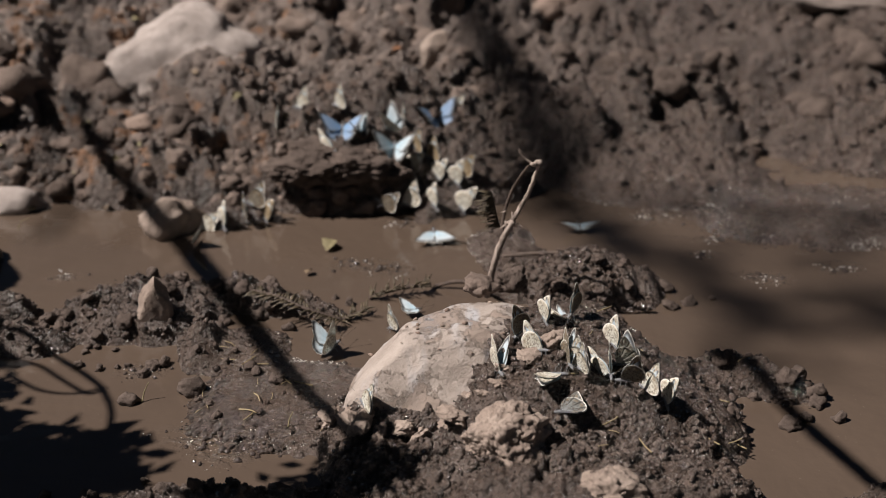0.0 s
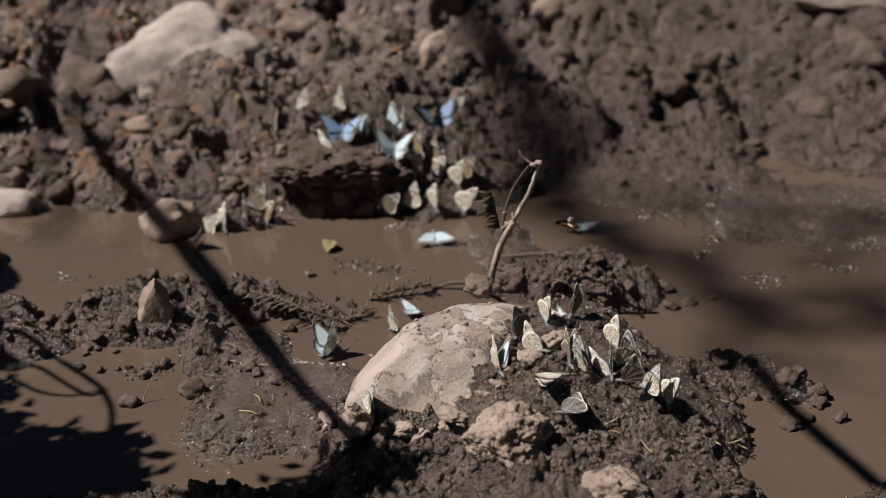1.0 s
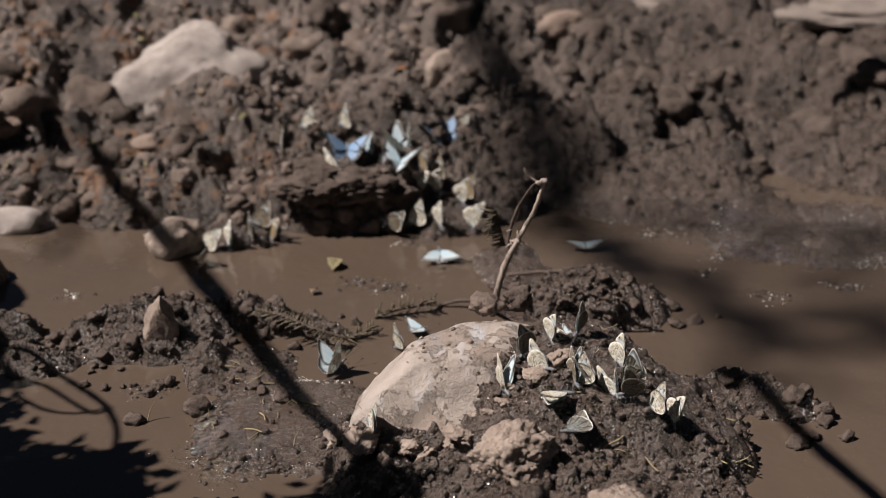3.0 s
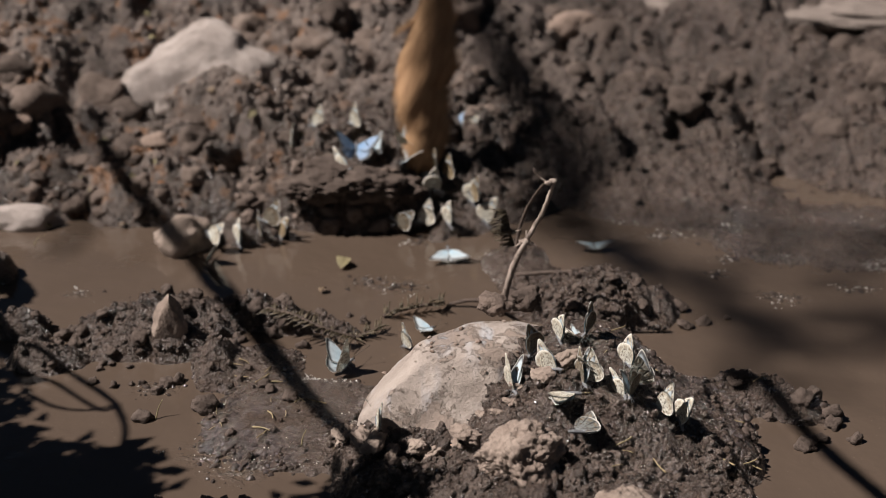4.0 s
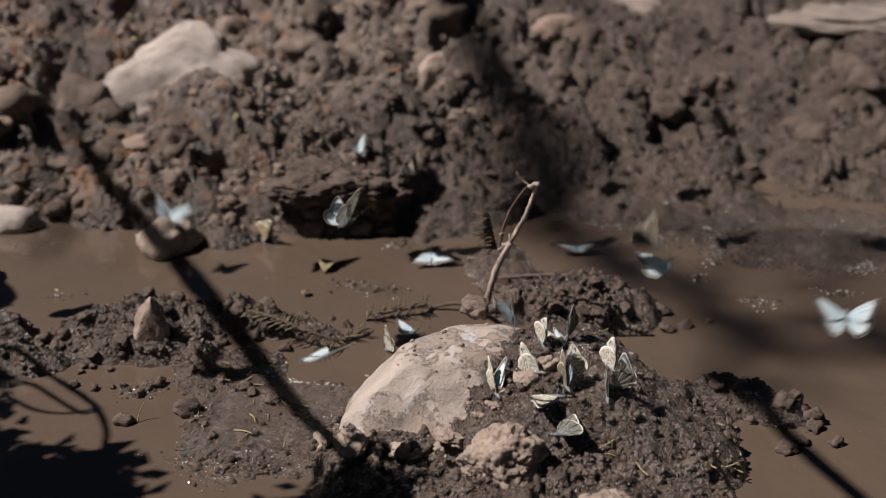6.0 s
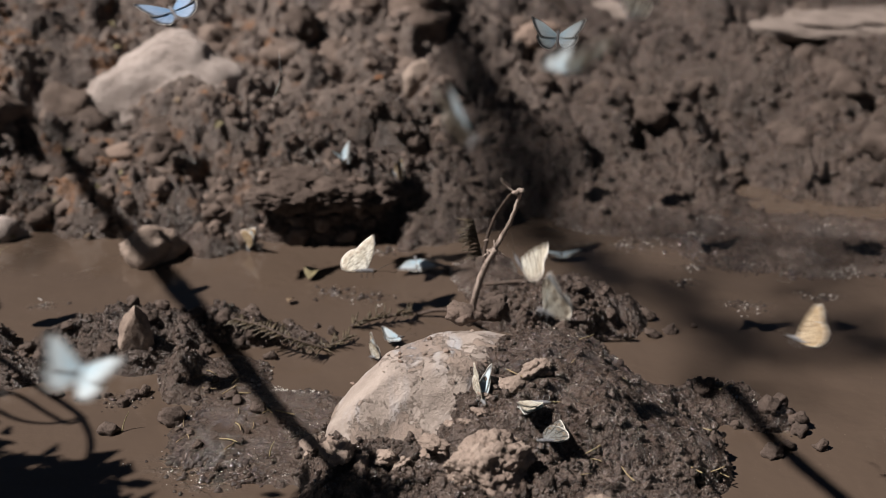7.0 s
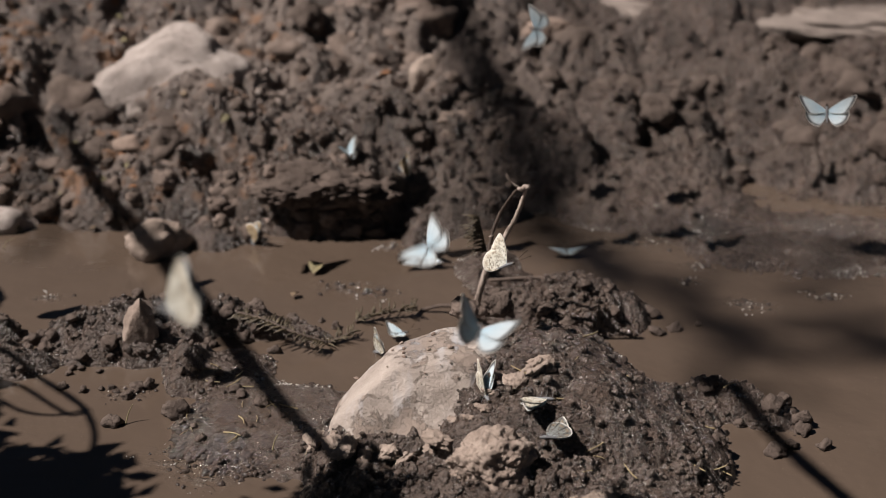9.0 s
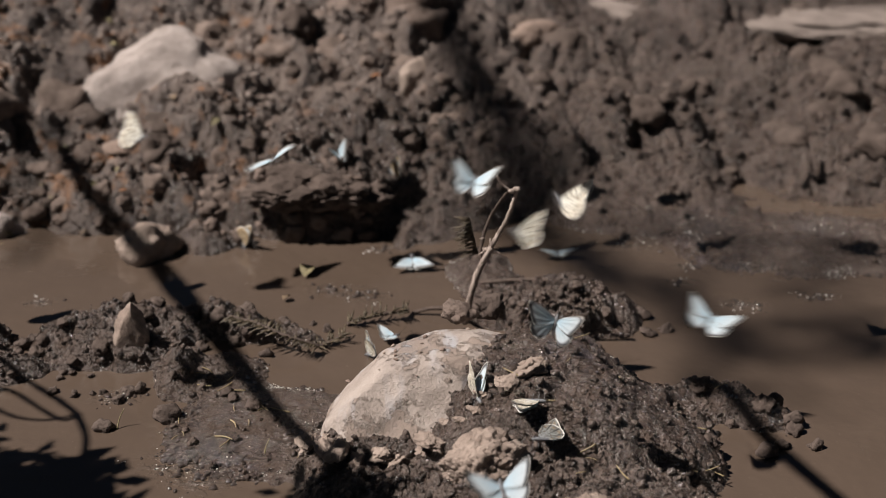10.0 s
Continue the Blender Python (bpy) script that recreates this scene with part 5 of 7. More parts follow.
def fly(pair, rows):
    """Keys a butterfly: it rests until the first row, then follows rows of seconds, place, turn and wing lift, beating its wings."""
    body, wings = pair
    size = body["size"]
    poses = [(t, pose(*p)) for t, *p, _ in rows]
    rest = body.matrix_basis.copy()
    t0, t1 = max(0.05, rows[0][0]), poses[1][0]
    turn, q0, q1 = 3, rest.to_quaternion(), poses[1][1].to_quaternion()
    q1.make_compatible(q0)
    lift_off = [(t0 + (t1 - t0) * i / turn, Matrix.LocRotScale(rest.translation.lerp(poses[1][1].translation, i / turn), q0.slerp(q1, i / turn), None)) for i in range(1, turn)]
    keys = [(0.0, rest), (t0, rest)] + lift_off + poses[1:]
    if keys[-1][0] < 10:
        keys.append((10.0, keys[-1][1]))
    walk(body, [(t, m.normalized()) for t, m in keys])
    body.scale = (size, size, size)
    for side, (wing, hind) in zip((1, -1), wings):
        folded, spread = hind.matrix_basis.copy(), pose(0, 0, 0, 0, 0, side * 6)
        walk(hind, [(0.0, folded), (rows[0][0], folded), (rows[0][0] + 0.07, spread), (10.0, spread)])
        m = wing.matrix_basis.copy()
        beats = [(0.0, m), (rows[0][0], m)]
        high = True
        for (t, *_, a), (u, *_, b) in zip(rows, rows[1:]):
            n = max(0, int((u - t) / 0.07) - 1) if u - t < 0.65 else 8
            for i in range(n):
                high = not high
                s = t + (u - t) * (i + 1) / (n + 1)
                beats.append((s, wing_pose(side, 68 if high else 2, 4)))
            beats.append((u, wing_pose(side, b, 30 if b > 70 else 8)))
        beats.append((10.0, beats[-1][1])) if beats[-1][0] < 10 else None
        walk(wing, beats)


def motions():
    fly(c4, [
        (4.420, -0.0570, 0.6440, 0.0410, 0, 0, -8, 42),
        (4.500, -0.0610, 0.6306, 0.0457, 50, 31, 48, 82),
        (4.700, -0.0840, 0.5920, 0.0940, 20, -26, 28, 8),
        (4.850, -0.0780, 0.5710, 0.0990, 17, -34, -32, 45),
        (4.925, -0.0750, 0.5600, 0.1015, 14, -36, 24, 48),
        (5.000, -0.0720, 0.5490, 0.1040, 10, -35, 80, 50),
        (5.200, -0.1080, 0.5650, 0.0870, 29, -5, 20, 30),
        (5.500, -0.1288, 0.4767, 0.0890, 66, -12, -55, 11),
        (5.567, -0.1278, 0.4715, 0.1034, 34, -61, -9, 34),
        (5.633, -0.1269, 0.4662, 0.1177, -57, -43, 96, 58),
        (5.700, -0.1260, 0.4610, 0.1320, -33, 49, 77, 82),
        (5.830, -0.1410, 0.4670, 0.1660, -2, 13, 49, 45),
        (5.950, -0.1560, 0.4730, 0.1990, 40, -2, 9, 8),
        (6.800, -0.1350, 0.5330, 0.2030, 42, 10, 13, 18),
        (7.000, -0.1110, 0.5290, 0.1510, 23, -16, 26, 18),
        (7.100, -0.0990, 0.5570, 0.1680, 5, -23, -29, 50),
        (7.200, -0.0880, 0.5850, 0.1860, 1, -42, -89, 82),
    ])
    fly(c3, [
        (4.050, -0.0590, 0.6680, 0.0480, 0, -17, -137, 84),
        (4.200, 0.1000, 0.7620, 0.0550, -12, -48, -85, 82),
        (4.300, 0.1100, 0.7420, 0.0480, -14, -49, -30, 50),
        (4.400, 0.1210, 0.7230, 0.0410, -17, -49, 26, 50),
        (4.500, 0.1310, 0.7040, 0.0340, -18, -47, 80, 18),
        (4.650, 0.1740, 0.6730, 0.0680, -6, -52, -8, 50),
        (4.800, 0.2170, 0.6420, 0.1020, 2, -44, -93, 82),
        (5.000, 0.2820, 0.6230, 0.1270, -1, -51, -86, 82),
    ])
    fly(c1, [
        (4.150, -0.1040, 0.6970, 0.0290, 0, -15, -160, 86),
        (4.300, -0.0500, 0.7410, 0.0380, 2, -42, -92, 82),
        (4.367, -0.0611, 0.7379, 0.0499, 54, -28, -160, 82),
        (4.433, -0.0721, 0.7347, 0.0619, 69, 15, 161, 82),
        (4.500, -0.0832, 0.7316, 0.0738, 46, 56, 110, 82),
        (4.600, -0.1011, 0.6938, 0.0649, 33, 26, 147, 47),
        (4.700, -0.1190, 0.6560, 0.0560, 6, 9, -175, 12),
        (4.850, -0.1300, 0.6410, 0.0540, 11, 27, 141, 47),
        (5.000, -0.1410, 0.6270, 0.0510, -2, 43, 88, 82),
        (5.100, -0.1510, 0.5890, 0.0690, 7, 4, 57, 56),
        (5.200, -0.1610, 0.5520, 0.0860, 36, -22, 17, 30),
        (5.270, -0.1540, 0.5380, 0.0980, 61, -2, -34, 21),
        (5.330, -0.1470, 0.5240, 0.1100, 62, 30, -80, 21),
        (5.415, -0.1320, 0.4959, 0.1152, 43, -10, -74, 52),
        (5.500, -0.1171, 0.4677, 0.1204, 10, -44, -49, 82),
        (5.700, -0.1270, 0.5140, 0.1250, -27, -39, -81, 82),
        (5.900, -0.1410, 0.5730, 0.1800, -4, -55, -87, 82),
    ])
    fly(c10, [
        (4.420, -0.0030, 0.7080, 0.0300, 0, -10, 15, 35),
        (4.500, -0.0110, 0.7460, 0.0290, 30, -10, 20, 30),
        (4.800, -0.0180, 0.7210, 0.0530, 34, 40, 4, 18),
        (5.000, -0.0170, 0.6230, 0.0740, 17, -23, 37, 8),
        (5.100, -0.0270, 0.6390, 0.0850, -1, -27, -24, 45),
        (5.200, -0.0370, 0.6540, 0.0970, -6, -44, -90, 82),
        (5.300, -0.0150, 0.6410, 0.0910, 2, -26, -34, 50),
        (5.400, -0.0005, 0.6130, 0.1065, 13, -21, 8, 35),
        (5.500, 0.0140, 0.5850, 0.1220, 25, -25, 50, 20),
        (5.700, -0.0060, 0.5800, 0.1060, -4, -40, 52, 8),
        (5.950, 0.0310, 0.5960, 0.1810, 31, 2, 17, 18),
    ])
    fly(c11, [
        (4.400, 0.0050, 0.7040, 0.0360, 0, -15, -131, 86),
        (4.500, -0.0220, 0.7610, 0.0240, 27, 54, -140, 12),
        (4.550, 0.0210, 0.7140, 0.0390, 52, 35, -49, 15),
        (4.600, 0.0630, 0.6660, 0.0540, 36, 14, 16, 18),
        (4.650, 0.1020, 0.6100, 0.0730, 6, -12, -40, 50),
        (4.700, 0.1400, 0.5540, 0.0930, 10, -51, -98, 82),
        (4.750, 0.1210, 0.5700, 0.0880, 2, -18, -35, 50),
        (4.800, 0.1030, 0.5860, 0.0840, 26, 5, 19, 18),
        (4.870, 0.0890, 0.6050, 0.0750, 37, 16, -35, 15),
        (4.930, 0.0760, 0.6240, 0.0650, 33, 32, -94, 15),
        (5.000, 0.0630, 0.6420, 0.0560, 15, 36, -160, 12),
        (5.100, 0.0690, 0.6040, 0.0720, 4, 43, 146, 47),
        (5.200, 0.0740, 0.5650, 0.0880, -11, 41, 89, 82),
        (5.350, 0.0910, 0.5605, 0.1100, 6, 9, 42, 51),
        (5.500, 0.1080, 0.5560, 0.1320, 40, 0, -10, 20),
        (5.700, 0.1420, 0.5790, 0.1810, 38, 7, 7, 8),
    ])
    fly(c8, [
        (4.450, -0.0280, 0.6500, 0.0290, 5, 0, -12, 40),
        (4.470, -0.0290, 0.6550, 0.0340, 20, 9, -88, 26),
        (4.500, -0.0300, 0.6590, 0.0390, 14, 25, -167, 12),
        (4.600, -0.0310, 0.6540, 0.0400, 29, 29, -102, 15),
        (4.700, -0.0310, 0.6490, 0.0410, 39, 19, -40, 15),
        (4.800, -0.0310, 0.6440, 0.0420, 35, 6, 16, 18),
        (4.900, -0.0414, 0.6265, 0.0686, 42, 35, 53, 50),
        (5.000, -0.0518, 0.6090, 0.0952, 77, 50, 112, 82),
        (5.100, -0.0534, 0.6025, 0.0956, 49, 63, 45, 50),
        (5.200, -0.0550, 0.5960, 0.0960, 16, 53, -27, 18),
        (5.300, -0.0510, 0.5520, 0.0760, 30, 5, 13, 13),
        (5.400, -0.0561, 0.5193, 0.0799, 46, 42, 57, 48),
        (5.500, -0.0612, 0.4867, 0.0838, 103, 48, 136, 82),
        (5.600, -0.0571, 0.4838, 0.1069, 46, 39, 57, 50),
        (5.700, -0.0530, 0.4810, 0.1300, 33, 0, 14, 18),
        (5.950, -0.0710, 0.5430, 0.1890, 36, 7, 12, 8),
    ])
    fly(c6, [
        (4.600, -0.0270, 0.6970, 0.0290, 0, -38, -136, 86),
        (4.800, 0.0390, 0.6610, 0.0470, -12, -46, -88, 82),
        (4.900, 0.0400, 0.6890, 0.0530, 13, -27, -141, 47),
        (5.000, 0.0410, 0.7180, 0.0590, 14, 0, -179, 12),
        (5.100, 0.0390, 0.6150, 0.0680, 17, -26, -140, 47),
        (5.200, 0.0380, 0.5120, 0.0780, -3, -46, -88, 82),
        (5.300, 0.0310, 0.5120, 0.0740, 23, -15, -135, 47),
        (5.400, 0.0240, 0.5110, 0.0710, 21, 24, -168, 12),
        (5.500, 0.0230, 0.5180, 0.0870, 38, 61, -126, 12),
        (5.600, -0.0020, 0.5250, 0.1130, 21, 3, -119, 47),
        (5.700, -0.0280, 0.5310, 0.1390, -14, -48, -87, 82),
        (5.950, -0.0430, 0.5890, 0.1810, -2, -44, -87, 82),
    ])
    fly(c7, [
        (4.700, -0.0310, 0.6670, 0.0340, 0, -40, -138, 70),
        (4.770, -0.0070, 0.6770, 0.0480, -7, -16, -84, 39),
        (4.830, 0.0160, 0.6860, 0.0630, 7, 4, -34, 39),
        (4.887, 0.0360, 0.6978, 0.0678, 4, 18, 17, 53),
        (4.943, 0.0560, 0.7097, 0.0726, 14, 29, 73, 68),
        (5.000, 0.0760, 0.7215, 0.0774, 30, 27, 132, 82),
        (5.150, 0.0990, 0.6498, 0.1277, 51, -18, -172, 82),
        (5.300, 0.1220, 0.5780, 0.1780, 10, -56, -92, 82),
    ])
    fly(c2, [
        (4.750, -0.0860, 0.7130, 0.0330, 0, -31, -133, 86),
        (4.830, -0.0540, 0.6870, 0.0290, 1, -5, -61, 58),
        (4.915, -0.0273, 0.6666, 0.0592, -20, 26, -13, 70),
        (5.000, -0.0006, 0.6461, 0.0895, -2, 60, 52, 82),
        (5.083, 0.0119, 0.6431, 0.1140, -43, 24, -7, 82),
        (5.167, 0.0245, 0.6400, 0.1385, -42, -22, -37, 82),
        (5.250, 0.0370, 0.6370, 0.1630, 0, -56, -94, 82),
    ])
    fly(c12, [
        (4.380, -0.0190, 0.6470, 0.0180, 0, -39, -116, 86),
        (4.390, -0.0100, 0.6420, 0.0190, 1, -8, -57, 47),
        (4.400, -0.0020, 0.6360, 0.0200, 28, 7, 3, 8),
        (4.470, 0.0030, 0.6280, 0.0210, 30, -6, 58, 30),
        (4.530, 0.0080, 0.6200, 0.0220, 21, -15, 116, 30),
        (4.600, 0.0130, 0.6120, 0.0230, 8, -12, 175, 52),
        (4.730, 0.0190, 0.5770, 0.0320, 24, -16, 118, 30),
        (4.870, 0.0260, 0.5420, 0.0400, 36, -6, 62, 30),
        (4.935, 0.0325, 0.5489, 0.0325, 44, -14, 10, 21),
        (5.000, 0.0390, 0.5558, 0.0249, 55, -13, -43, 12),
        (5.043, 0.0287, 0.5448, 0.0303, 42, -23, 13, 11),
        (5.087, 0.0183, 0.5339, 0.0356, 27, -18, 71, 11),
        (5.130, 0.0080, 0.5230, 0.0410, 23, -3, 124, 10),
        (5.200, -0.0040, 0.5310, 0.0370, 15, 4, -178, 12),
        (5.300, -0.0210, 0.5120, 0.0410, -4, -21, 117, 21),
        (5.400, -0.0380, 0.4940, 0.0460, 18, -47, 37, 30),
        (5.500, 0.0000, 0.4500, 0.2600, 20, -35, 29, 40),
        (5.700, -0.0290, 0.4720, 0.0460, 24, -12, 12, 30),
        (6.000, -0.0410, 0.4910, 0.0620, 2, -27, -38, 56),
        (6.300, -0.0540, 0.5110, 0.0790, 1, -52, -94, 82),
        (6.550, -0.0330, 0.4990, 0.0790, 7, -21, -36, 56),
        (6.800, -0.0120, 0.4880, 0.0790, 37, -8, 19, 30),
        (6.900, -0.0190, 0.4700, 0.0700, 6, -22, -35, 56),
        (7.000, -0.0260, 0.4510, 0.0610, -1, -55, -94, 82),
        (7.100, -0.0380, 0.4320, 0.0640, 2, -31, -26, 50),
        (7.200, -0.0510, 0.4140, 0.0660, 26, -22, 32, 18),
        (7.350, -0.0300, 0.4600, 0.0620, 20, -31, -29, 50),
        (7.500, -0.0077, 0.5298, 0.0430, -26, -16, 27, 82),
        (7.700, -0.0330, 0.5560, 0.0960, 16, -28, 27, 8),
        (7.850, -0.0340, 0.5700, 0.1240, 0, -33, -29, 45),
        (8.000, -0.0360, 0.5850, 0.1520, -4, -47, -90, 82),
        (8.200, -0.0390, 0.5930, 0.2080, 15, -49, -95, 82),
    ])
    fly(c13, [
        (4.850, -0.0040, 0.6620, 0.0200, 0, -24, -133, 86),
        (5.000, 0.0740, 0.5240, 0.0290, 40, 0, -35, 25),
        (5.100, 0.0905, 0.5060, 0.0360, 19, -21, -65, 54),
        (5.200, 0.1070, 0.4880, 0.0430, 9, -50, -94, 82),
        (5.300, 0.0960, 0.4640, 0.0410, 7, -48, -25, 45),
        (5.400, 0.0851, 0.4473, 0.0478, 45, -20, -29, 48),
        (5.500, 0.0742, 0.4307, 0.0546, 80, 5, -14, 51),
        (5.600, 0.0681, 0.4228, 0.0523, 60, -29, 3, 29),
        (5.700, 0.0620, 0.4150, 0.0500, 16, -50, 45, 8),
        (6.000, 0.0930, 0.4320, 0.0700, 19, -49, -27, 45),
        (6.300, 0.1230, 0.4490, 0.0900, 18, -46, -95, 82),
        (6.470, 0.1080, 0.4450, 0.0750, -35, -31, -18, 82),
        (6.630, 0.0920, 0.4420, 0.0610, -44, 11, 26, 82),
        (6.800, 0.0770, 0.4390, 0.0460, -13, 45, 83, 82),
        (7.000, 0.1340, 0.3810, 0.0658, -8, 57, 24, 82),
        (7.100, 0.1480, 0.3800, 0.0649, 23, 46, 123, 47),
        (7.200, 0.1620, 0.3790, 0.0640, 13, 26, -169, 12),
        (7.400, 0.2060, 0.3650, 0.0790, 16, 8, -178, 12),
    ])
    fly(c14, [
        (4.720, -0.0040, 0.6540, 0.0110, 0, -29, -123, 86),
        (4.760, -0.0250, 0.6160, 0.0250, 12, -10, -53, 52),
        (4.800, -0.0470, 0.5780, 0.0390, 33, -14, 17, 18),
        (4.850, -0.0590, 0.5610, 0.0360, 3, -27, -34, 50),
        (4.900, -0.0710, 0.5440, 0.0330, -6, -56, -90, 82),
        (4.950, -0.1190, 0.5430, 0.0210, -6, -5, -52, 45),
        (5.000, -0.1670, 0.5420, 0.0090, 28, 34, -5, 8),
        (5.200, -0.1700, 0.4950, 0.0900, 39, 5, 20, 30),
        (5.400, -0.1390, 0.5710, 0.1300, 36, 30, 2, 18),
        (5.600, -0.1240, 0.5840, 0.1810, 36, -2, 12, 30),
    ])
    fly(c15, [
        (4.720, 0.0110, 0.6490, 0.0170, 0, -25, -125, 60),
        (4.800, 0.0080, 0.5680, 0.0250, -8, -50, -87, 82),
        (5.000, 0.1000, 0.4780, 0.1720, -4, -43, -88, 82),
        (5.200, 0.1070, 0.3250, 0.1630, 7, -45, -95, 82),
        (5.400, 0.1530, 0.3120, 0.1820, -9, -42, -87, 82),
    ])
    fly(c16, [
        (4.600, 0.0070, 0.6440, 0.0120, 0, -16, -132, 86),
        (4.700, 0.0330, 0.6370, 0.0380, 10, -45, -91, 82),
        (4.800, 0.0640, 0.6590, 0.0810, 10, -13, -40, 45),
        (4.900, 0.0950, 0.6810, 0.1230, 35, 8, 10, 8),
        (5.100, 0.1230, 0.6850, 0.1750, 30, -1, 18, 8),
    ])
    fly(c17, [
        (4.780, -0.0190, 0.6300, 0.0030, 0, -14, -135, 86),
        (4.840, -0.0400, 0.6210, 0.0260, 6, 5, -65, 58),
        (4.900, -0.0610, 0.6120, 0.0480, 27, 6, 7, 30),
        (5.000, -0.0900, 0.6000, 0.2100, 1, -15, -40, 40),
        (5.100, -0.1100, 0.6280, 0.1590, -2, -48, -88, 82),
    ])
    fly(c18, [
        (4.840, -0.0070, 0.6250, 0.0050, 0, -32, -137, 86),
        (4.950, -0.0280, 0.6080, 0.0490, 15, -49, -94, 82),
        (5.000, -0.0300, 0.6000, 0.2100, 12, -32, -66, 40),
        (5.050, -0.0210, 0.6260, 0.1050, 10, -14, -37, 56),
        (5.150, -0.0130, 0.6440, 0.1610, 36, 10, 16, 30),
    ])
    fly(c19, [
        (4.720, 0.0120, 0.6300, 0.0020, 0, -40, -134, 86),
        (4.780, 0.0360, 0.6140, 0.0220, -4, -13, -86, 47),
        (4.840, 0.0610, 0.5970, 0.0420, 13, 8, -40, 47),
        (4.900, 0.0860, 0.5810, 0.0610, 40, 9, 11, 8),
        (4.950, 0.1230, 0.5905, 0.1355, 13, -4, -25, 24),
        (5.000, 0.1600, 0.6000, 0.2100, -3, -29, -56, 40),
        (5.050, 0.1810, 0.5530, 0.1320, -11, -55, -83, 82),
        (5.120, 0.1830, 0.5560, 0.1350, 1, -35, -28, 50),
        (5.200, 0.1850, 0.5590, 0.1390, 27, -29, 21, 18),
        (5.400, 0.1250, 0.5350, 0.1460, 37, -9, 17, 18),
        (5.450, 0.1210, 0.5430, 0.1450, 7, -23, -36, 50),
        (5.500, 0.1180, 0.5510, 0.1440, 1, -55, -93, 82),
        (5.700, 0.1110, 0.5810, 0.1820, -5, -42, -88, 82),
    ])
    fly(c20, [
        (4.500, -0.0300, 0.6240, 0.0050, 0, -20, -114, 86),
        (4.560, -0.0390, 0.6600, 0.0460, 9, -1, -62, 58),
        (4.620, -0.0340, 0.6690, 0.0530, 34, 0, 5, 30),
        (4.700, -0.0560, 0.6780, 0.0250, 22, -18, 20, 18),
        (4.850, -0.0500, 0.6360, 0.0340, 0, 0, -25, 48),
        (4.775, -0.0330, 0.6535, 0.0290, -6, -11, -75, 67),
        (4.700, -0.0160, 0.6710, 0.0240, 0, -23, -128, 86),
        (4.900, 0.1400, 0.6580, 0.0840, -1, -54, -89, 82),
        (5.000, 0.1840, 0.5540, 0.1400, 28, -52, -104, 82),
        (5.200, 0.2390, 0.5420, 0.1840, 12, -49, -94, 82),
    ])
    fly(c21, [
        (4.600, -0.0650, 0.6340, 0.0330, 0, 10, -168, 86),
        (4.750, -0.1040, 0.6420, 0.0720, 8, 5, -177, 12),
        (4.820, -0.1210, 0.6530, 0.0990, 20, -7, 125, 21),
        (4.880, -0.1390, 0.6650, 0.1270, 35, -3, 67, 21),
        (4.950, -0.1570, 0.6760, 0.1540, 41, 12, 10, 30),
    ])
    fly(c22, [
        (4.800, -0.0760, 0.6360, 0.0280, 0, -68, -100, 86),
        (4.950, -0.0990, 0.6410, 0.0730, -1, -52, -86, 82),
        (5.000, -0.1100, 0.6000, 0.2100, -5, -53, -85, 40),
        (5.100, -0.1250, 0.5760, 0.1730, -12, -56, -84, 82),
        (9.300, -0.0930, 0.5330, 0.1860, 4, -49, -90, 82),
        (9.400, -0.0910, 0.5310, 0.1690, 19, -14, -134, 47),
        (9.500, -0.0880, 0.5290, 0.1510, 6, 21, -171, 12),
        (9.600, -0.0870, 0.5260, 0.1230, 18, -16, -136, 47),
        (9.700, -0.0860, 0.5220, 0.0950, 1, -53, -91, 82),
        (10.000, -0.1350, 0.5510, 0.0830, 43, -42, -108, 82),
    ])
    fly(m2, [
        (4.660, -0.1040, 0.6200, 0.0090, 0, -20, -125, 86),
        (4.750, -0.0990, 0.5730, 0.0290, 10, 11, -174, 52),
        (4.880, -0.1280, 0.5610, 0.0300, -3, -24, -136, 67),
        (5.000, -0.1570, 0.5490, 0.0310, -44, -38, -78, 82),
        (5.200, -0.2370, 0.5120, 0.0720, -5, -49, -89, 82),
    ])
    fly(m2b, [
        (4.800, -0.1110, 0.6130, 0.0060, 0, 0, -175, 86),
        (4.900, -0.1060, 0.5910, 0.0280, 10, -23, -135, 84),
        (5.000, -0.3600, 0.5600, 0.1000, -1, -46, -87, 40),
        (5.100, -0.1060, 0.5600, 0.0560, 22, -25, -140, 47),
        (5.200, -0.1090, 0.5510, 0.0630, 20, 4, -178, 12),
        (5.500, -0.1320, 0.5760, 0.1720, 14, 3, -178, 12),
    ])
    fly(m1, [
        (4.850, -0.1290, 0.6070, 0.0010, 0, -30, -120, 60),
        (4.920, -0.1410, 0.5790, 0.0370, 9, 3, -56, 34),
        (5.000, -0.3600, 0.5600, 0.1000, 43, 8, 14, 40),
        (5.200, -0.1920, 0.5640, 0.1780, 31, 5, 17, 18),
    ])
    fly(m1b, [
        (5.060, -0.1200, 0.6040, 0.0020, 0, -20, -115, 86),
        (5.200, -0.1030, 0.5490, 0.0570, -14, -49, -87, 82),
        (5.500, -0.0730, 0.5480, 0.1040, -12, -52, -85, 82),
        (5.700, -0.0850, 0.5150, 0.1390, -4, -41, -88, 82),
        (5.900, -0.0790, 0.5350, 0.1840, 0, -51, -89, 82),
    ])
    fly(m5, [
        (5.900, -0.1340, 0.5860, -0.0000, 0, 30, -10, 86),
        (6.200, -0.1560, 0.5560, 0.0930, 36, -4, 8, 30),
        (6.350, -0.1940, 0.5460, 0.1220, 9, -21, -42, 56),
        (6.500, -0.2320, 0.5370, 0.1510, 5, -52, -97, 82),
    ])
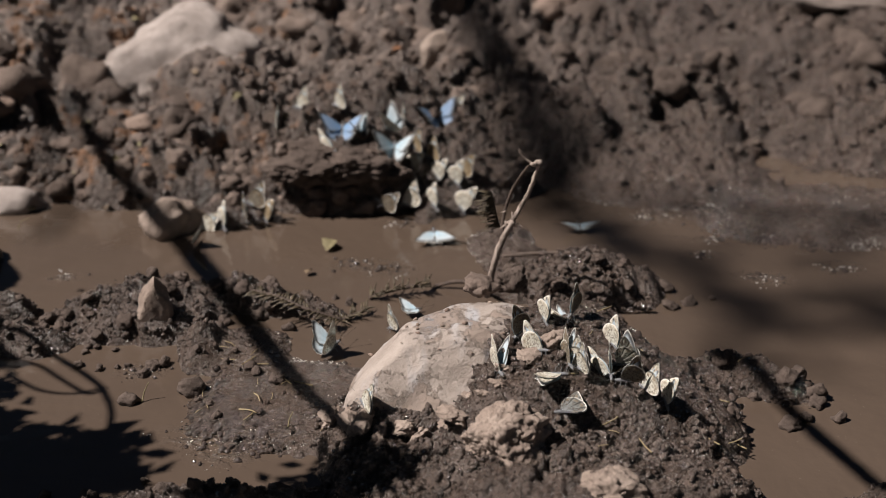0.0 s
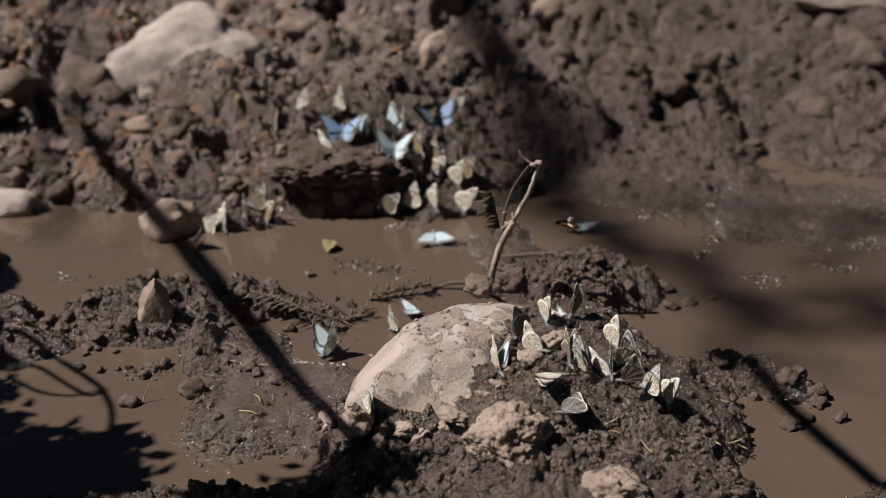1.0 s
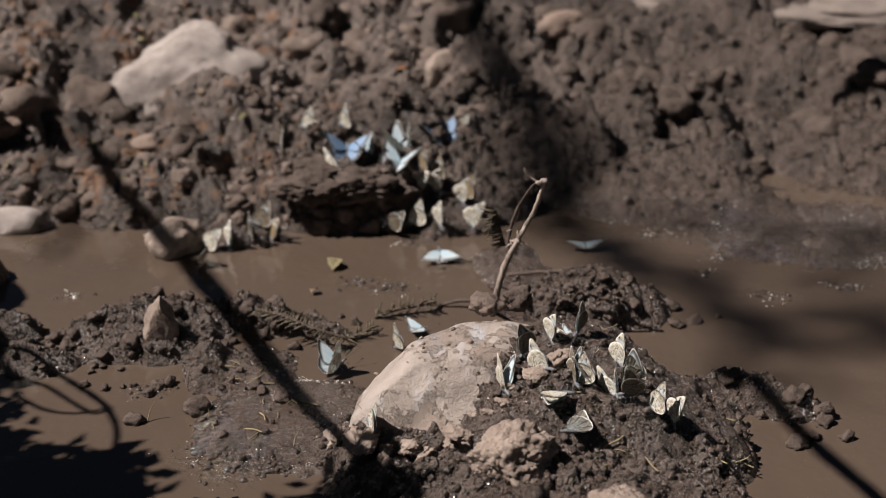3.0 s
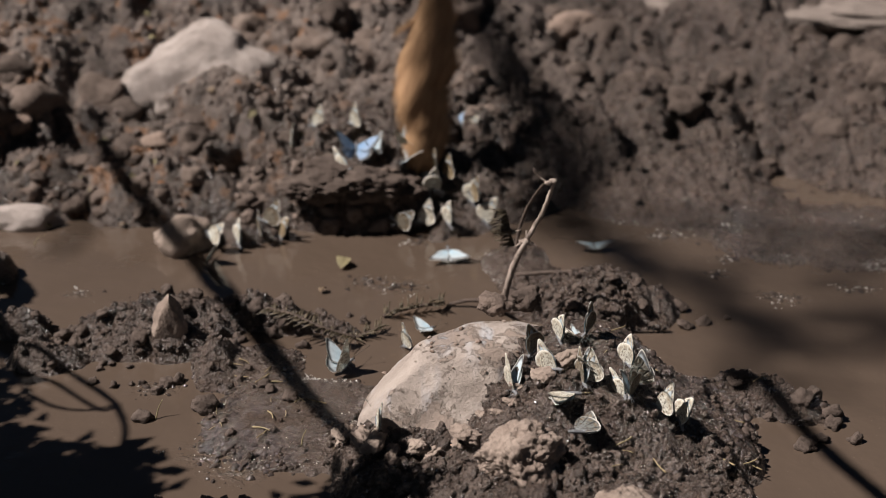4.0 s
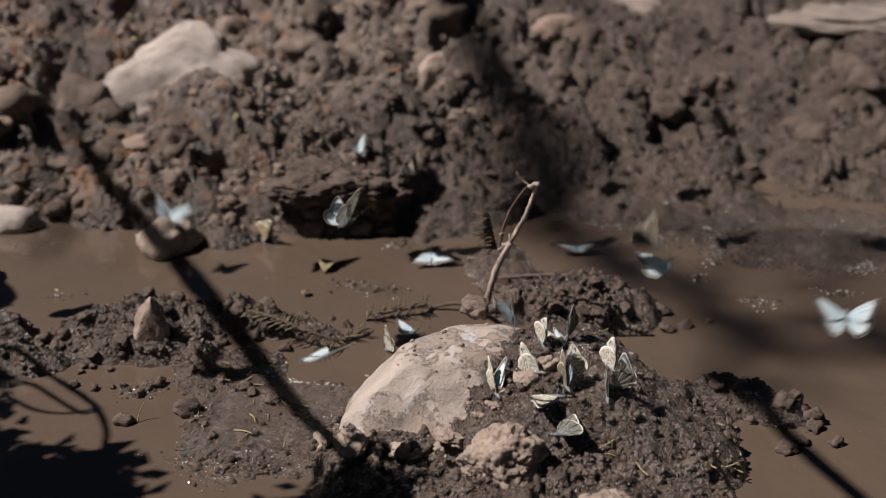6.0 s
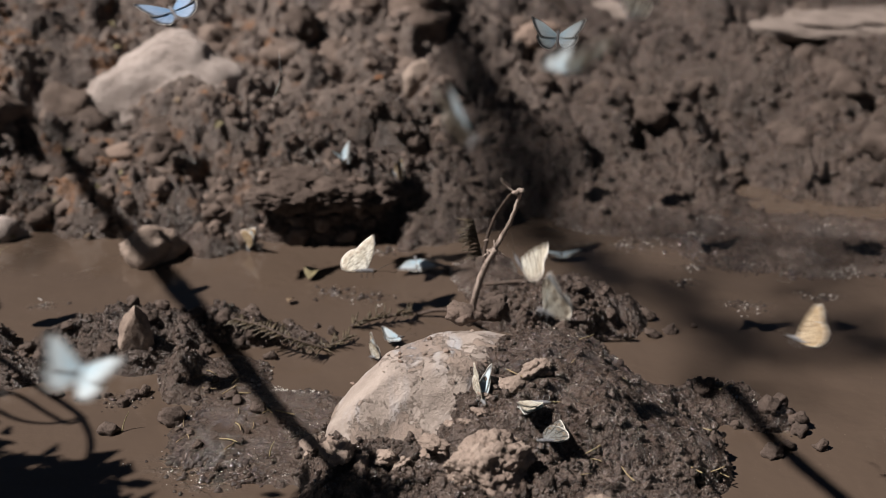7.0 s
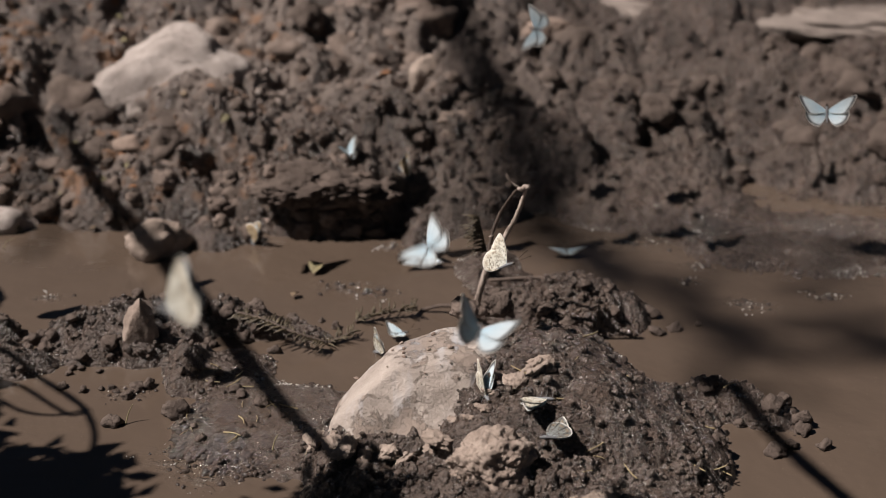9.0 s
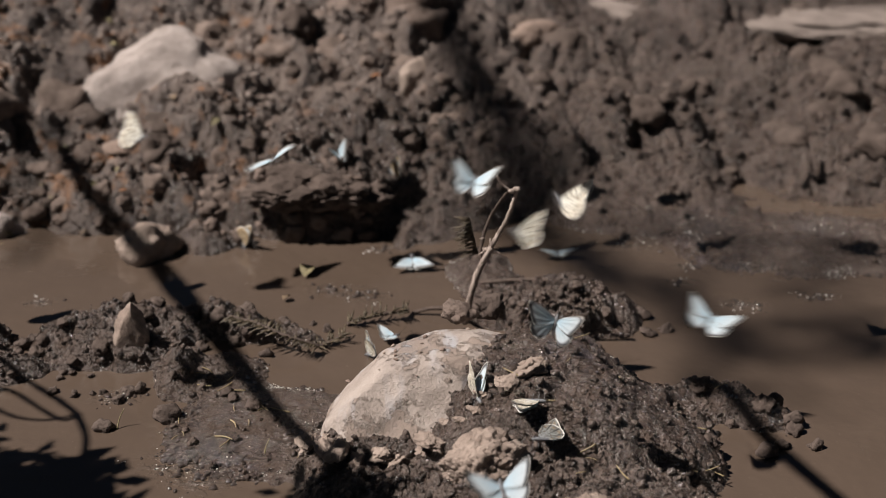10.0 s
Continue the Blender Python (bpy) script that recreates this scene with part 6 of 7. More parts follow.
    fly(f1, [
        (5.060, -0.0490, 0.4660, -0.0000, 12, 0, -30, 60),
        (5.200, -0.0860, 0.4390, 0.0510, 1, -49, -87, 82),
        (5.300, -0.1190, 0.4460, 0.0800, 10, -15, -43, 56),
        (5.400, -0.1520, 0.4530, 0.1100, 40, 4, 4, 30),
        (5.600, -0.2060, 0.4450, 0.1560, 41, 3, 4, 18),
    ])
    fly(f17, [
        (5.240, 0.0780, 0.3830, 0.0300, 5, -20, -138, 86),
        (5.400, 0.1020, 0.3570, 0.0320, 5, 6, -177, 52),
        (5.450, 0.1020, 0.3580, 0.0350, 8, -20, -136, 67),
        (5.500, 0.1020, 0.3590, 0.0380, -12, -41, -85, 82),
        (5.750, 0.1830, 0.3460, 0.0700, -2, -42, -89, 82),
    ])
    fly(f18, [
        (5.280, 0.0860, 0.3840, 0.0270, 8, -22, -130, 86),
        (5.340, 0.1040, 0.3820, 0.0420, 9, 3, -63, 58),
        (5.400, 0.1230, 0.3810, 0.0570, 32, 11, 8, 30),
        (5.470, 0.1560, 0.3740, 0.0750, 4, -12, -41, 56),
        (5.550, 0.1880, 0.3680, 0.0930, 1, -48, -88, 82),
    ])
    fly(f3, [
        (5.600, -0.0290, 0.3890, 0.0180, 10, -30, -150, 86),
        (5.630, -0.0280, 0.3810, 0.0240, 1, -13, -96, 47),
        (5.670, -0.0270, 0.3730, 0.0310, 9, 5, -46, 47),
        (5.700, -0.0270, 0.3650, 0.0370, 28, 9, 7, 8),
        (5.950, -0.0370, 0.3670, 0.0570, 4, -16, -41, 45),
        (6.200, -0.0480, 0.3680, 0.0770, 8, -49, -93, 82),
        (6.500, -0.0520, 0.3560, 0.0750, 32, 2, -122, 47),
        (6.800, -0.0550, 0.3440, 0.0740, 33, 57, -139, 12),
        (6.900, -0.0716, 0.3069, 0.0952, 56, 35, -69, 16),
        (7.000, -0.0881, 0.2699, 0.1163, 45, 10, -20, 20),
        (7.200, -0.1680, 0.3470, 0.0940, 37, 2, 10, 30),
    ])
    fly(f16, [
        (5.450, 0.0650, 0.3920, 0.0350, 8, -4, -168, 86),
        (5.470, 0.0640, 0.3930, 0.0360, 7, 8, -112, 52),
        (5.480, 0.0630, 0.3950, 0.0360, 17, 14, -54, 52),
        (5.500, 0.0620, 0.3960, 0.0370, 28, 10, 5, 18),
        (5.570, 0.0620, 0.3920, 0.0360, 25, -1, 63, 35),
        (5.630, 0.0630, 0.3890, 0.0350, 14, -5, 122, 35),
        (5.700, 0.0630, 0.3850, 0.0340, 6, 3, -179, 52),
        (5.850, 0.0730, 0.4080, 0.0570, 16, -25, -140, 67),
        (6.000, 0.0840, 0.4310, 0.0790, 2, -52, -90, 82),
        (6.150, 0.0890, 0.4600, 0.1430, 2, -19, -36, 56),
        (6.300, 0.0940, 0.4900, 0.2070, 28, 2, 13, 30),
    ])
    fly(f13, [
        (5.620, 0.0610, 0.3850, 0.0320, 10, -4, -128, 86),
        (5.700, 0.0800, 0.3790, 0.0300, 14, 3, -178, 12),
        (5.800, 0.1020, 0.3800, 0.0440, 20, 16, -119, 10),
        (5.900, 0.1230, 0.3810, 0.0590, 34, 17, -57, 10),
        (6.000, 0.1450, 0.3820, 0.0730, 42, 5, 3, 8),
        (6.100, 0.1710, 0.3760, 0.0900, 10, -9, -46, 45),
        (6.200, 0.1970, 0.3690, 0.1070, -2, -42, -91, 82),
    ])
    fly(f9, [
        (6.000, 0.0530, 0.4240, 0.0430, 10, -5, -165, 86),
        (6.100, 0.0420, 0.4480, 0.0800, 12, -30, -134, 84),
        (6.200, 0.0300, 0.4730, 0.1170, -6, -51, -90, 82),
        (6.400, -0.0150, 0.4930, 0.2050, 0, -43, -89, 82),
        (7.200, -0.3300, 0.3400, 0.0600, 5, -41, -90, 40),
        (7.700, -0.3300, 0.3400, 0.0600, 8, -40, -91, 40),
        (7.850, -0.0710, 0.3360, 0.0330, 34, 5, -122, 47),
        (8.000, -0.0470, 0.3750, 0.0460, 38, 55, -142, 12),
        (8.100, -0.0480, 0.3840, 0.0480, 58, 25, -59, 21),
        (8.200, -0.0490, 0.3940, 0.0500, 34, 1, 4, 30),
        (8.500, -0.0316, 0.3637, 0.0632, 67, 39, -40, 33),
        (8.700, 0.0070, 0.3900, 0.0390, 38, 12, 16, 30),
        (8.850, 0.0290, 0.3650, 0.0100, 4, -8, -39, 56),
        (9.000, 0.0510, 0.3400, -0.0190, -1, -48, -91, 82),
        (9.200, 0.0450, 0.3970, 0.0440, -7, -44, -88, 82),
        (9.350, 0.0300, 0.4310, 0.0600, -6, -35, -20, 56),
        (9.500, 0.0150, 0.4650, 0.0760, 40, 10, -35, 20),
        (9.600, 0.0280, 0.4015, 0.0690, 41, -20, -70, 51),
        (9.700, 0.0410, 0.3380, 0.0620, 64, -42, -118, 82),
        (9.850, 0.0340, 0.3330, 0.0500, 33, -33, -43, 50),
        (10.000, 0.0270, 0.3290, 0.0380, 32, -7, 14, 18),
    ])
    fly(f5, [
        (5.950, 0.0310, 0.4120, 0.0410, 10, 6, -155, 86),
        (6.080, 0.0270, 0.4070, 0.0910, 22, 13, -74, 52),
        (6.200, 0.0240, 0.4030, 0.1410, 31, 2, 6, 18),
        (6.500, 0.0130, 0.3510, 0.2280, 37, 1, 9, 18),
        (6.800, 0.0060, 0.2710, 0.2350, 41, 3, 7, 18),
        (6.900, 0.0085, 0.2563, 0.2115, 43, 19, -69, 50),
        (7.000, 0.0110, 0.2415, 0.1879, 26, 25, -152, 82),
        (7.125, 0.0095, 0.2583, 0.1825, 17, -9, -92, 69),
        (7.250, 0.0080, 0.2750, 0.1770, -18, -16, -23, 56),
        (7.500, 0.0049, 0.2313, 0.1854, -33, 35, 3, 82),
        (7.625, 0.0129, 0.2632, 0.2122, -36, -10, -36, 82),
        (7.750, 0.0210, 0.2950, 0.2390, -2, -43, -91, 82),
        (7.800, 0.0590, 0.2910, 0.2390, 11, -10, -45, 45),
        (7.850, 0.0960, 0.2860, 0.2390, 42, 3, 5, 8),
        (8.000, 0.1010, 0.2780, 0.2040, 35, -1, 5, 8),
        (8.200, 0.1430, 0.2500, 0.1770, 26, 3, 18, 18),
        (8.500, 0.1510, 0.2550, 0.1170, 37, -2, 7, 18),
        (8.700, 0.0960, 0.2810, 0.0970, 28, 4, 17, 8),
        (9.000, 0.0150, 0.3390, 0.0900, 33, 26, -4, 30),
        (9.100, 0.0040, 0.3210, 0.0500, 9, -5, -50, 56),
        (9.200, -0.0080, 0.3030, 0.0100, 13, -44, -93, 82),
        (9.350, -0.0010, 0.3360, 0.0260, 6, -34, -24, 56),
        (9.500, 0.0060, 0.3690, 0.0420, 13, -25, 37, 30),
        (9.700, 0.0450, 0.3760, 0.0580, 27, -6, 18, 18),
        (9.800, 0.0480, 0.3860, 0.0590, 16, -2, 75, 15),
        (9.900, 0.0482, 0.3831, 0.0666, 50, -10, 24, 23),
        (10.000, 0.0484, 0.3803, 0.0742, 79, 10, -22, 32),
    ])
    fly(f7, [
        (6.100, 0.0420, 0.4220, 0.0410, 5, -10, -135, 86),
        (6.300, 0.0690, 0.4180, 0.1240, -14, -46, -88, 82),
        (6.500, 0.0670, 0.3390, 0.2330, -7, -46, -88, 82),
        (7.200, 0.0310, 0.2420, 0.1800, 1, -12, -36, 50),
        (7.250, 0.0500, 0.2000, 0.3400, 3, -11, -32, 40),
        (8.200, 0.0500, 0.2000, 0.3400, 32, 4, 16, 40),
        (8.350, -0.0200, 0.1740, 0.1950, 3, -18, -35, 45),
        (8.500, -0.0350, 0.2060, 0.2110, 4, -55, -89, 82),
        (8.700, -0.0470, 0.2420, 0.2590, -11, -48, -87, 82),
        (8.850, -0.0850, 0.2840, 0.2430, -6, -49, -90, 82),
        (8.900, -0.0777, 0.2748, 0.2080, -28, -20, -31, 82),
        (8.950, -0.0703, 0.2656, 0.1729, -16, 12, 15, 82),
        (9.000, -0.0630, 0.2563, 0.1379, 17, 23, 71, 82),
        (9.200, -0.1230, 0.3780, 0.1220, 29, -11, 15, 30),
        (9.500, -0.0796, 0.2792, 0.1124, 45, 20, -25, 10),
        (9.700, -0.1660, 0.3250, 0.0540, 26, 0, 13, 8),
    ])
    fly(f8, [
        (6.200, 0.0480, 0.4120, 0.0420, 0, -45, -100, 70),
        (6.400, 0.0080, 0.4480, 0.1020, -1, -45, -93, 82),
        (6.600, -0.0130, 0.4940, 0.2110, 5, -49, -92, 82),
        (7.200, -0.4200, 0.4500, 0.1500, 5, -49, -92, 40),
        (9.750, -0.4200, 0.4500, 0.1500, 36, -34, -134, 40),
        (9.800, -0.0320, 0.4220, 0.0620, 51, -17, -164, 82),
        (9.900, 0.0025, 0.4287, 0.0730, 67, 10, 141, 82),
        (10.000, 0.0370, 0.4355, 0.0840, 51, 38, 81, 82),
    ])
    fly(f10, [
        (6.600, 0.0470, 0.3950, 0.0370, 10, -8, -150, 86),
        (6.800, 0.1100, 0.3420, 0.0500, 4, 7, -178, 12),
        (6.900, 0.1440, 0.3280, 0.0540, 12, -23, -139, 47),
        (7.000, 0.1780, 0.3150, 0.0580, -8, -51, -86, 82),
        (7.500, 0.0960, 0.2420, 0.0520, -12, -48, -87, 82),
        (7.700, 0.0850, 0.2690, 0.0810, 22, -43, -102, 82),
        (8.000, 0.1010, 0.2840, 0.0070, 2, -52, -89, 82),
        (8.300, 0.1010, 0.3380, 0.0070, 7, -44, -92, 82),
        (8.500, 0.1090, 0.3730, 0.0250, 3, -44, -94, 82),
        (8.600, 0.1240, 0.3760, 0.0360, 21, -16, -139, 47),
        (8.700, 0.1400, 0.3780, 0.0470, 16, 15, -174, 12),
        (8.800, 0.1560, 0.3460, 0.0690, 25, -15, -137, 47),
        (8.900, 0.1730, 0.3130, 0.0920, 11, -44, -94, 82),
        (9.200, 0.1120, 0.2990, 0.1040, 17, -41, -97, 82),
        (9.450, 0.1630, 0.2840, 0.1230, -10, -47, -90, 82),
    ])
    fly(f11, [
        (6.720, 0.0520, 0.3940, 0.0360, 0, -10, -140, 86),
        (6.800, 0.0550, 0.4110, 0.0480, 37, 56, -139, 12),
        (6.900, 0.0720, 0.4540, 0.1020, 4, 60, 146, 47),
        (7.000, 0.0880, 0.4970, 0.1570, -12, 45, 87, 82),
        (7.100, 0.1050, 0.4900, 0.1790, 3, 18, 50, 56),
        (7.200, 0.1210, 0.4830, 0.2010, 30, 6, 11, 30),
        (7.350, 0.1203, 0.4451, 0.1680, 56, 33, -22, 28),
        (7.500, 0.1196, 0.4071, 0.1350, 66, 68, -55, 27),
        (7.600, 0.1258, 0.4151, 0.1125, -11, 68, 156, 54),
        (7.700, 0.1320, 0.4230, 0.0900, 2, 42, 92, 82),
        (7.800, 0.1620, 0.4210, 0.0970, 38, 14, 152, 82),
        (7.900, 0.1910, 0.4190, 0.1030, 37, -29, -165, 82),
        (8.000, 0.2200, 0.4170, 0.1090, -11, -51, -89, 82),
        (8.300, 0.2150, 0.4030, 0.0700, 4, -55, -95, 82),
        (8.400, 0.1930, 0.4140, 0.0670, 27, -1, -123, 47),
        (8.500, 0.1710, 0.4240, 0.0640, 27, 56, -139, 12),
        (8.600, 0.1590, 0.4620, 0.0900, 45, 36, -60, 10),
        (8.700, 0.1480, 0.5000, 0.1170, 30, 17, -1, 8),
        (9.000, 0.1670, 0.4840, 0.1190, 40, -5, -15, 15),
        (9.100, 0.1500, 0.4635, 0.1010, 19, -21, -55, 48),
        (9.200, 0.1330, 0.4430, 0.0830, 13, -46, -96, 82),
        (9.500, 0.2200, 0.4120, 0.0960, -6, -51, -88, 82),
        (9.650, 0.1990, 0.4140, 0.0720, 0, -13, -42, 56),
        (9.800, 0.1790, 0.4150, 0.0480, 31, 10, 7, 30),
        (10.000, 0.1180, 0.4360, 0.0460, 30, 15, -30, 10),
    ])
    fly(f11b, [
        (6.720, 0.0550, 0.3930, 0.0360, 0, -20, -152, 84),
        (6.760, 0.0500, 0.4100, 0.0410, -47, -1, -164, 46),
        (6.800, 0.0440, 0.4270, 0.0470, -96, 2, 173, 8),
        (6.900, 0.0416, 0.3863, 0.0709, -45, -28, 122, 45),
        (7.000, 0.0392, 0.3456, 0.0948, 9, -3, 68, 82),
        (7.200, 0.0540, 0.4300, 0.1050, 12, -42, 41, 8),
        (7.500, 0.0100, 0.4310, 0.0510, 26, -8, 18, 18),
        (7.600, 0.0200, 0.4120, 0.0420, 5, -24, -34, 50),
        (7.700, 0.0290, 0.3920, 0.0330, 8, -51, -95, 82),
        (7.850, 0.0250, 0.4230, 0.0420, 9, -31, -27, 45),
        (8.000, 0.0206, 0.3964, 0.0742, -22, -57, -43, 82),
        (8.043, 0.0254, 0.4006, 0.0695, 30, -37, -126, 58),
        (8.087, 0.0302, 0.4048, 0.0647, 28, 3, -170, 34),
        (8.130, 0.0350, 0.4090, 0.0600, -3, 29, 137, 10),
        (8.200, 0.0430, 0.3870, 0.0650, 31, 48, -152, 12),
        (8.350, 0.0610, 0.4110, 0.0640, 7, 60, 145, 47),
        (8.425, 0.0636, 0.4031, 0.0717, 14, 36, 108, 64),
        (8.500, 0.0663, 0.3951, 0.0795, 34, 18, 76, 82),
        (8.700, 0.0810, 0.3750, 0.0560, -40, 44, 70, 82),
        (8.800, 0.0630, 0.4010, 0.0590, -64, 11, 19, 82),
        (8.900, 0.0464, 0.4166, 0.0645, -43, -39, -23, 82),
        (9.000, 0.0298, 0.4321, 0.0701, 28, -42, -110, 82),
        (9.100, 0.0594, 0.4221, 0.0540, 22, -10, -140, 67),
        (9.200, 0.0890, 0.4120, 0.0380, 1, 14, -174, 52),
        (9.350, 0.0730, 0.4350, 0.0590, 4, 28, 140, 67),
        (9.500, 0.0557, 0.4451, 0.0810, 31, -10, -168, 82),
        (9.567, 0.0638, 0.4261, 0.0704, 23, -9, 136, 61),
        (9.633, 0.0719, 0.4070, 0.0597, 18, -14, 80, 39),
        (9.700, 0.0800, 0.3880, 0.0490, 20, -21, 22, 18),
        (9.850, 0.0710, 0.4150, 0.0720, -12, 3, 56, 50),
        (10.000, 0.0472, 0.3895, 0.1159, 55, 48, 70, 82),
    ])
    fly(f6, [
        (6.740, 0.0370, 0.3960, 0.0400, 8, -10, -120, 86),
        (6.800, 0.0360, 0.4050, 0.0370, 10, -51, -92, 82),
        (6.870, 0.0370, 0.4170, 0.0470, 61, -29, -163, 82),
        (6.935, 0.0350, 0.4049, 0.0691, 86, 11, 153, 82),
        (7.000, 0.0330, 0.3928, 0.0913, 74, 56, 105, 82),
        (7.100, 0.0250, 0.4879, 0.1031, 40, 36, 45, 45),
        (7.200, 0.0170, 0.5830, 0.1150, 39, 5, 9, 8),
        (7.350, 0.0370, 0.4960, 0.1190, 8, -10, -42, 45),
        (7.425, 0.0385, 0.4213, 0.1337, 35, 8, 8, 64),
        (7.500, 0.0400, 0.3466, 0.1484, 66, -2, 60, 82),
        (7.600, 0.0810, 0.4118, 0.1257, 36, -4, 127, 47),
        (7.700, 0.1220, 0.4770, 0.1030, 21, 23, -170, 12),
        (7.850, 0.0780, 0.4940, 0.1040, 9, 38, 140, 47),
        (7.925, 0.0551, 0.4659, 0.1154, 44, -7, -150, 64),
        (8.000, 0.0321, 0.4377, 0.1268, 7, -53, -70, 82),
        (8.100, 0.0246, 0.4259, 0.1184, 13, -14, -29, 45),
        (8.200, 0.0170, 0.4140, 0.1100, 44, 12, 16, 8),
        (8.350, 0.0250, 0.4630, 0.0940, 9, -12, -40, 45),
        (8.500, 0.0340, 0.5120, 0.0780, 8, -55, -94, 82),
        (8.600, 0.0610, 0.5110, 0.0920, 6, -25, -30, 56),
        (8.700, 0.0880, 0.5110, 0.1060, 32, -9, 25, 30),
        (9.000, 0.0556, 0.6180, 0.1227, 0, -76, 55, 1),
        (9.100, 0.0533, 0.5495, 0.1389, -14, -11, 75, 42),
        (9.200, 0.0510, 0.4810, 0.1550, -5, 54, 88, 82),
        (9.400, 0.0760, 0.4860, 0.2000, -18, 49, 84, 82),
    ])
    fly(f14, [
        (6.300, 0.0660, 0.4020, 0.0390, -8, -30, -118, 86),
        (6.500, 0.0430, 0.4870, 0.1760, -3, -53, -88, 82),
        (6.650, 0.0400, 0.4880, 0.1660, 0, -5, -47, 56),
        (6.800, 0.0360, 0.4890, 0.1560, 35, 27, 3, 30),
        (7.000, 0.0570, 0.5060, 0.1460, 40, 0, -10, 20),
        (7.100, 0.0425, 0.5235, 0.1665, 9, -13, -52, 51),
        (7.200, 0.0280, 0.5410, 0.1870, -9, -42, -88, 82),
        (7.500, -0.0040, 0.5640, 0.1440, 55, -45, -115, 82),
        (7.600, -0.0650, 0.5450, 0.1490, 28, -21, -45, 50),
        (7.700, -0.1260, 0.5270, 0.1540, 39, 10, 9, 18),
        (7.850, -0.1420, 0.5180, 0.1500, 14, 27, 48, 50),
        (7.925, -0.1440, 0.5033, 0.1490, -8, -14, -14, 66),
        (8.000, -0.1461, 0.4886, 0.1479, 27, -50, -93, 82),
        (8.067, -0.1257, 0.4887, 0.1389, -38, -42, -6, 82),
        (8.133, -0.1054, 0.4889, 0.1300, -51, 0, 36, 82),
        (8.200, -0.0850, 0.4890, 0.1210, -30, 40, 81, 82),
        (8.300, -0.0730, 0.5060, 0.1440, -55, 10, 26, 82),
        (8.400, -0.0610, 0.5230, 0.1670, -46, -27, -19, 82),
        (8.500, -0.0490, 0.5400, 0.1900, -3, -40, -88, 82),
        (8.800, -0.0150, 0.5420, 0.1900, 5, -45, -91, 82),
        (8.900, -0.0075, 0.5015, 0.1280, 8, -35, -20, 46),
        (9.000, -0.0000, 0.4610, 0.0660, 20, -33, 45, 10),
        (9.200, -0.0450, 0.4080, 0.0550, 26, 1, 17, 18),
        (9.350, -0.0410, 0.4540, 0.0640, -3, -12, -35, 50),
        (9.500, -0.0370, 0.5000, 0.0730, -13, -42, -84, 82),
        (9.570, -0.0400, 0.4830, 0.0690, -45, -14, -24, 82),
        (9.630, -0.0430, 0.4670, 0.0650, -41, 25, 21, 82),
        (9.700, -0.0460, 0.4500, 0.0600, 2, 44, 91, 82),
        (9.850, -0.0120, 0.4610, 0.0760, -1, 1, 62, 45),
        (9.925, 0.0050, 0.4660, 0.0840, 20, -5, 21, 38),
        (10.000, 0.0220, 0.4710, 0.0920, 40, 5, -20, 30),
    ])
    fly(f15, [
        (6.400, 0.0670, 0.3940, 0.0380, 0, 48, 118, 84),
        (6.500, 0.0720, 0.4390, 0.1080, 39, 6, -163, 83),
        (6.600, 0.0780, 0.4830, 0.1770, 9, -40, -93, 82),
        (6.800, 0.0700, 0.4930, 0.1260, -11, -45, -88, 82),
        (6.900, 0.0010, 0.5330, 0.1180, 30, 7, -119, 47),
        (7.000, -0.0690, 0.5730, 0.1100, 65, 65, -110, 12),
        (7.100, -0.0510, 0.5520, 0.1050, 39, 7, -117, 47),
        (7.200, -0.0330, 0.5300, 0.1000, 8, -48, -94, 82),
        (7.250, -0.4200, 0.4400, 0.1000, 9, -48, -94, 40),
        (8.225, -0.4200, 0.4400, 0.1000, -73, -30, 13, 40),
        (9.200, -0.4200, 0.4400, 0.1000, -73, 33, 61, 40),
        (9.300, -0.1040, 0.4640, 0.0590, -80, -14, 36, 82),
        (9.400, -0.1057, 0.4342, 0.0671, -39, -66, -7, 82),
        (9.500, -0.1074, 0.4044, 0.0752, 63, -40, -112, 82),
        (9.700, -0.0850, 0.4490, 0.0710, 28, -46, -105, 82),
        (9.850, -0.0740, 0.4720, 0.0820, 28, -7, -135, 47),
        (10.000, -0.0640, 0.4950, 0.0930, 7, 27, -168, 12),
    ])
    fly(f16b, [
        (6.100, 0.0710, 0.3860, 0.0330, 8, -8, -160, 86),
        (6.300, 0.1170, 0.4260, 0.0870, -2, -55, -91, 82),
        (6.400, 0.1370, 0.4510, 0.1510, 8, -16, -45, 45),
        (6.500, 0.1570, 0.4750, 0.2140, 42, 5, 3, 8),
        (7.100, 0.4500, 0.4300, 0.1900, 28, -2, -17, 40),
        (8.500, 0.4500, 0.4300, 0.1900, 7, -20, -55, 40),
        (9.900, 0.4500, 0.4300, 0.1900, 0, -47, -93, 40),
        (10.000, 0.1210, 0.2120, 0.0960, -2, -50, -93, 82),
    ])
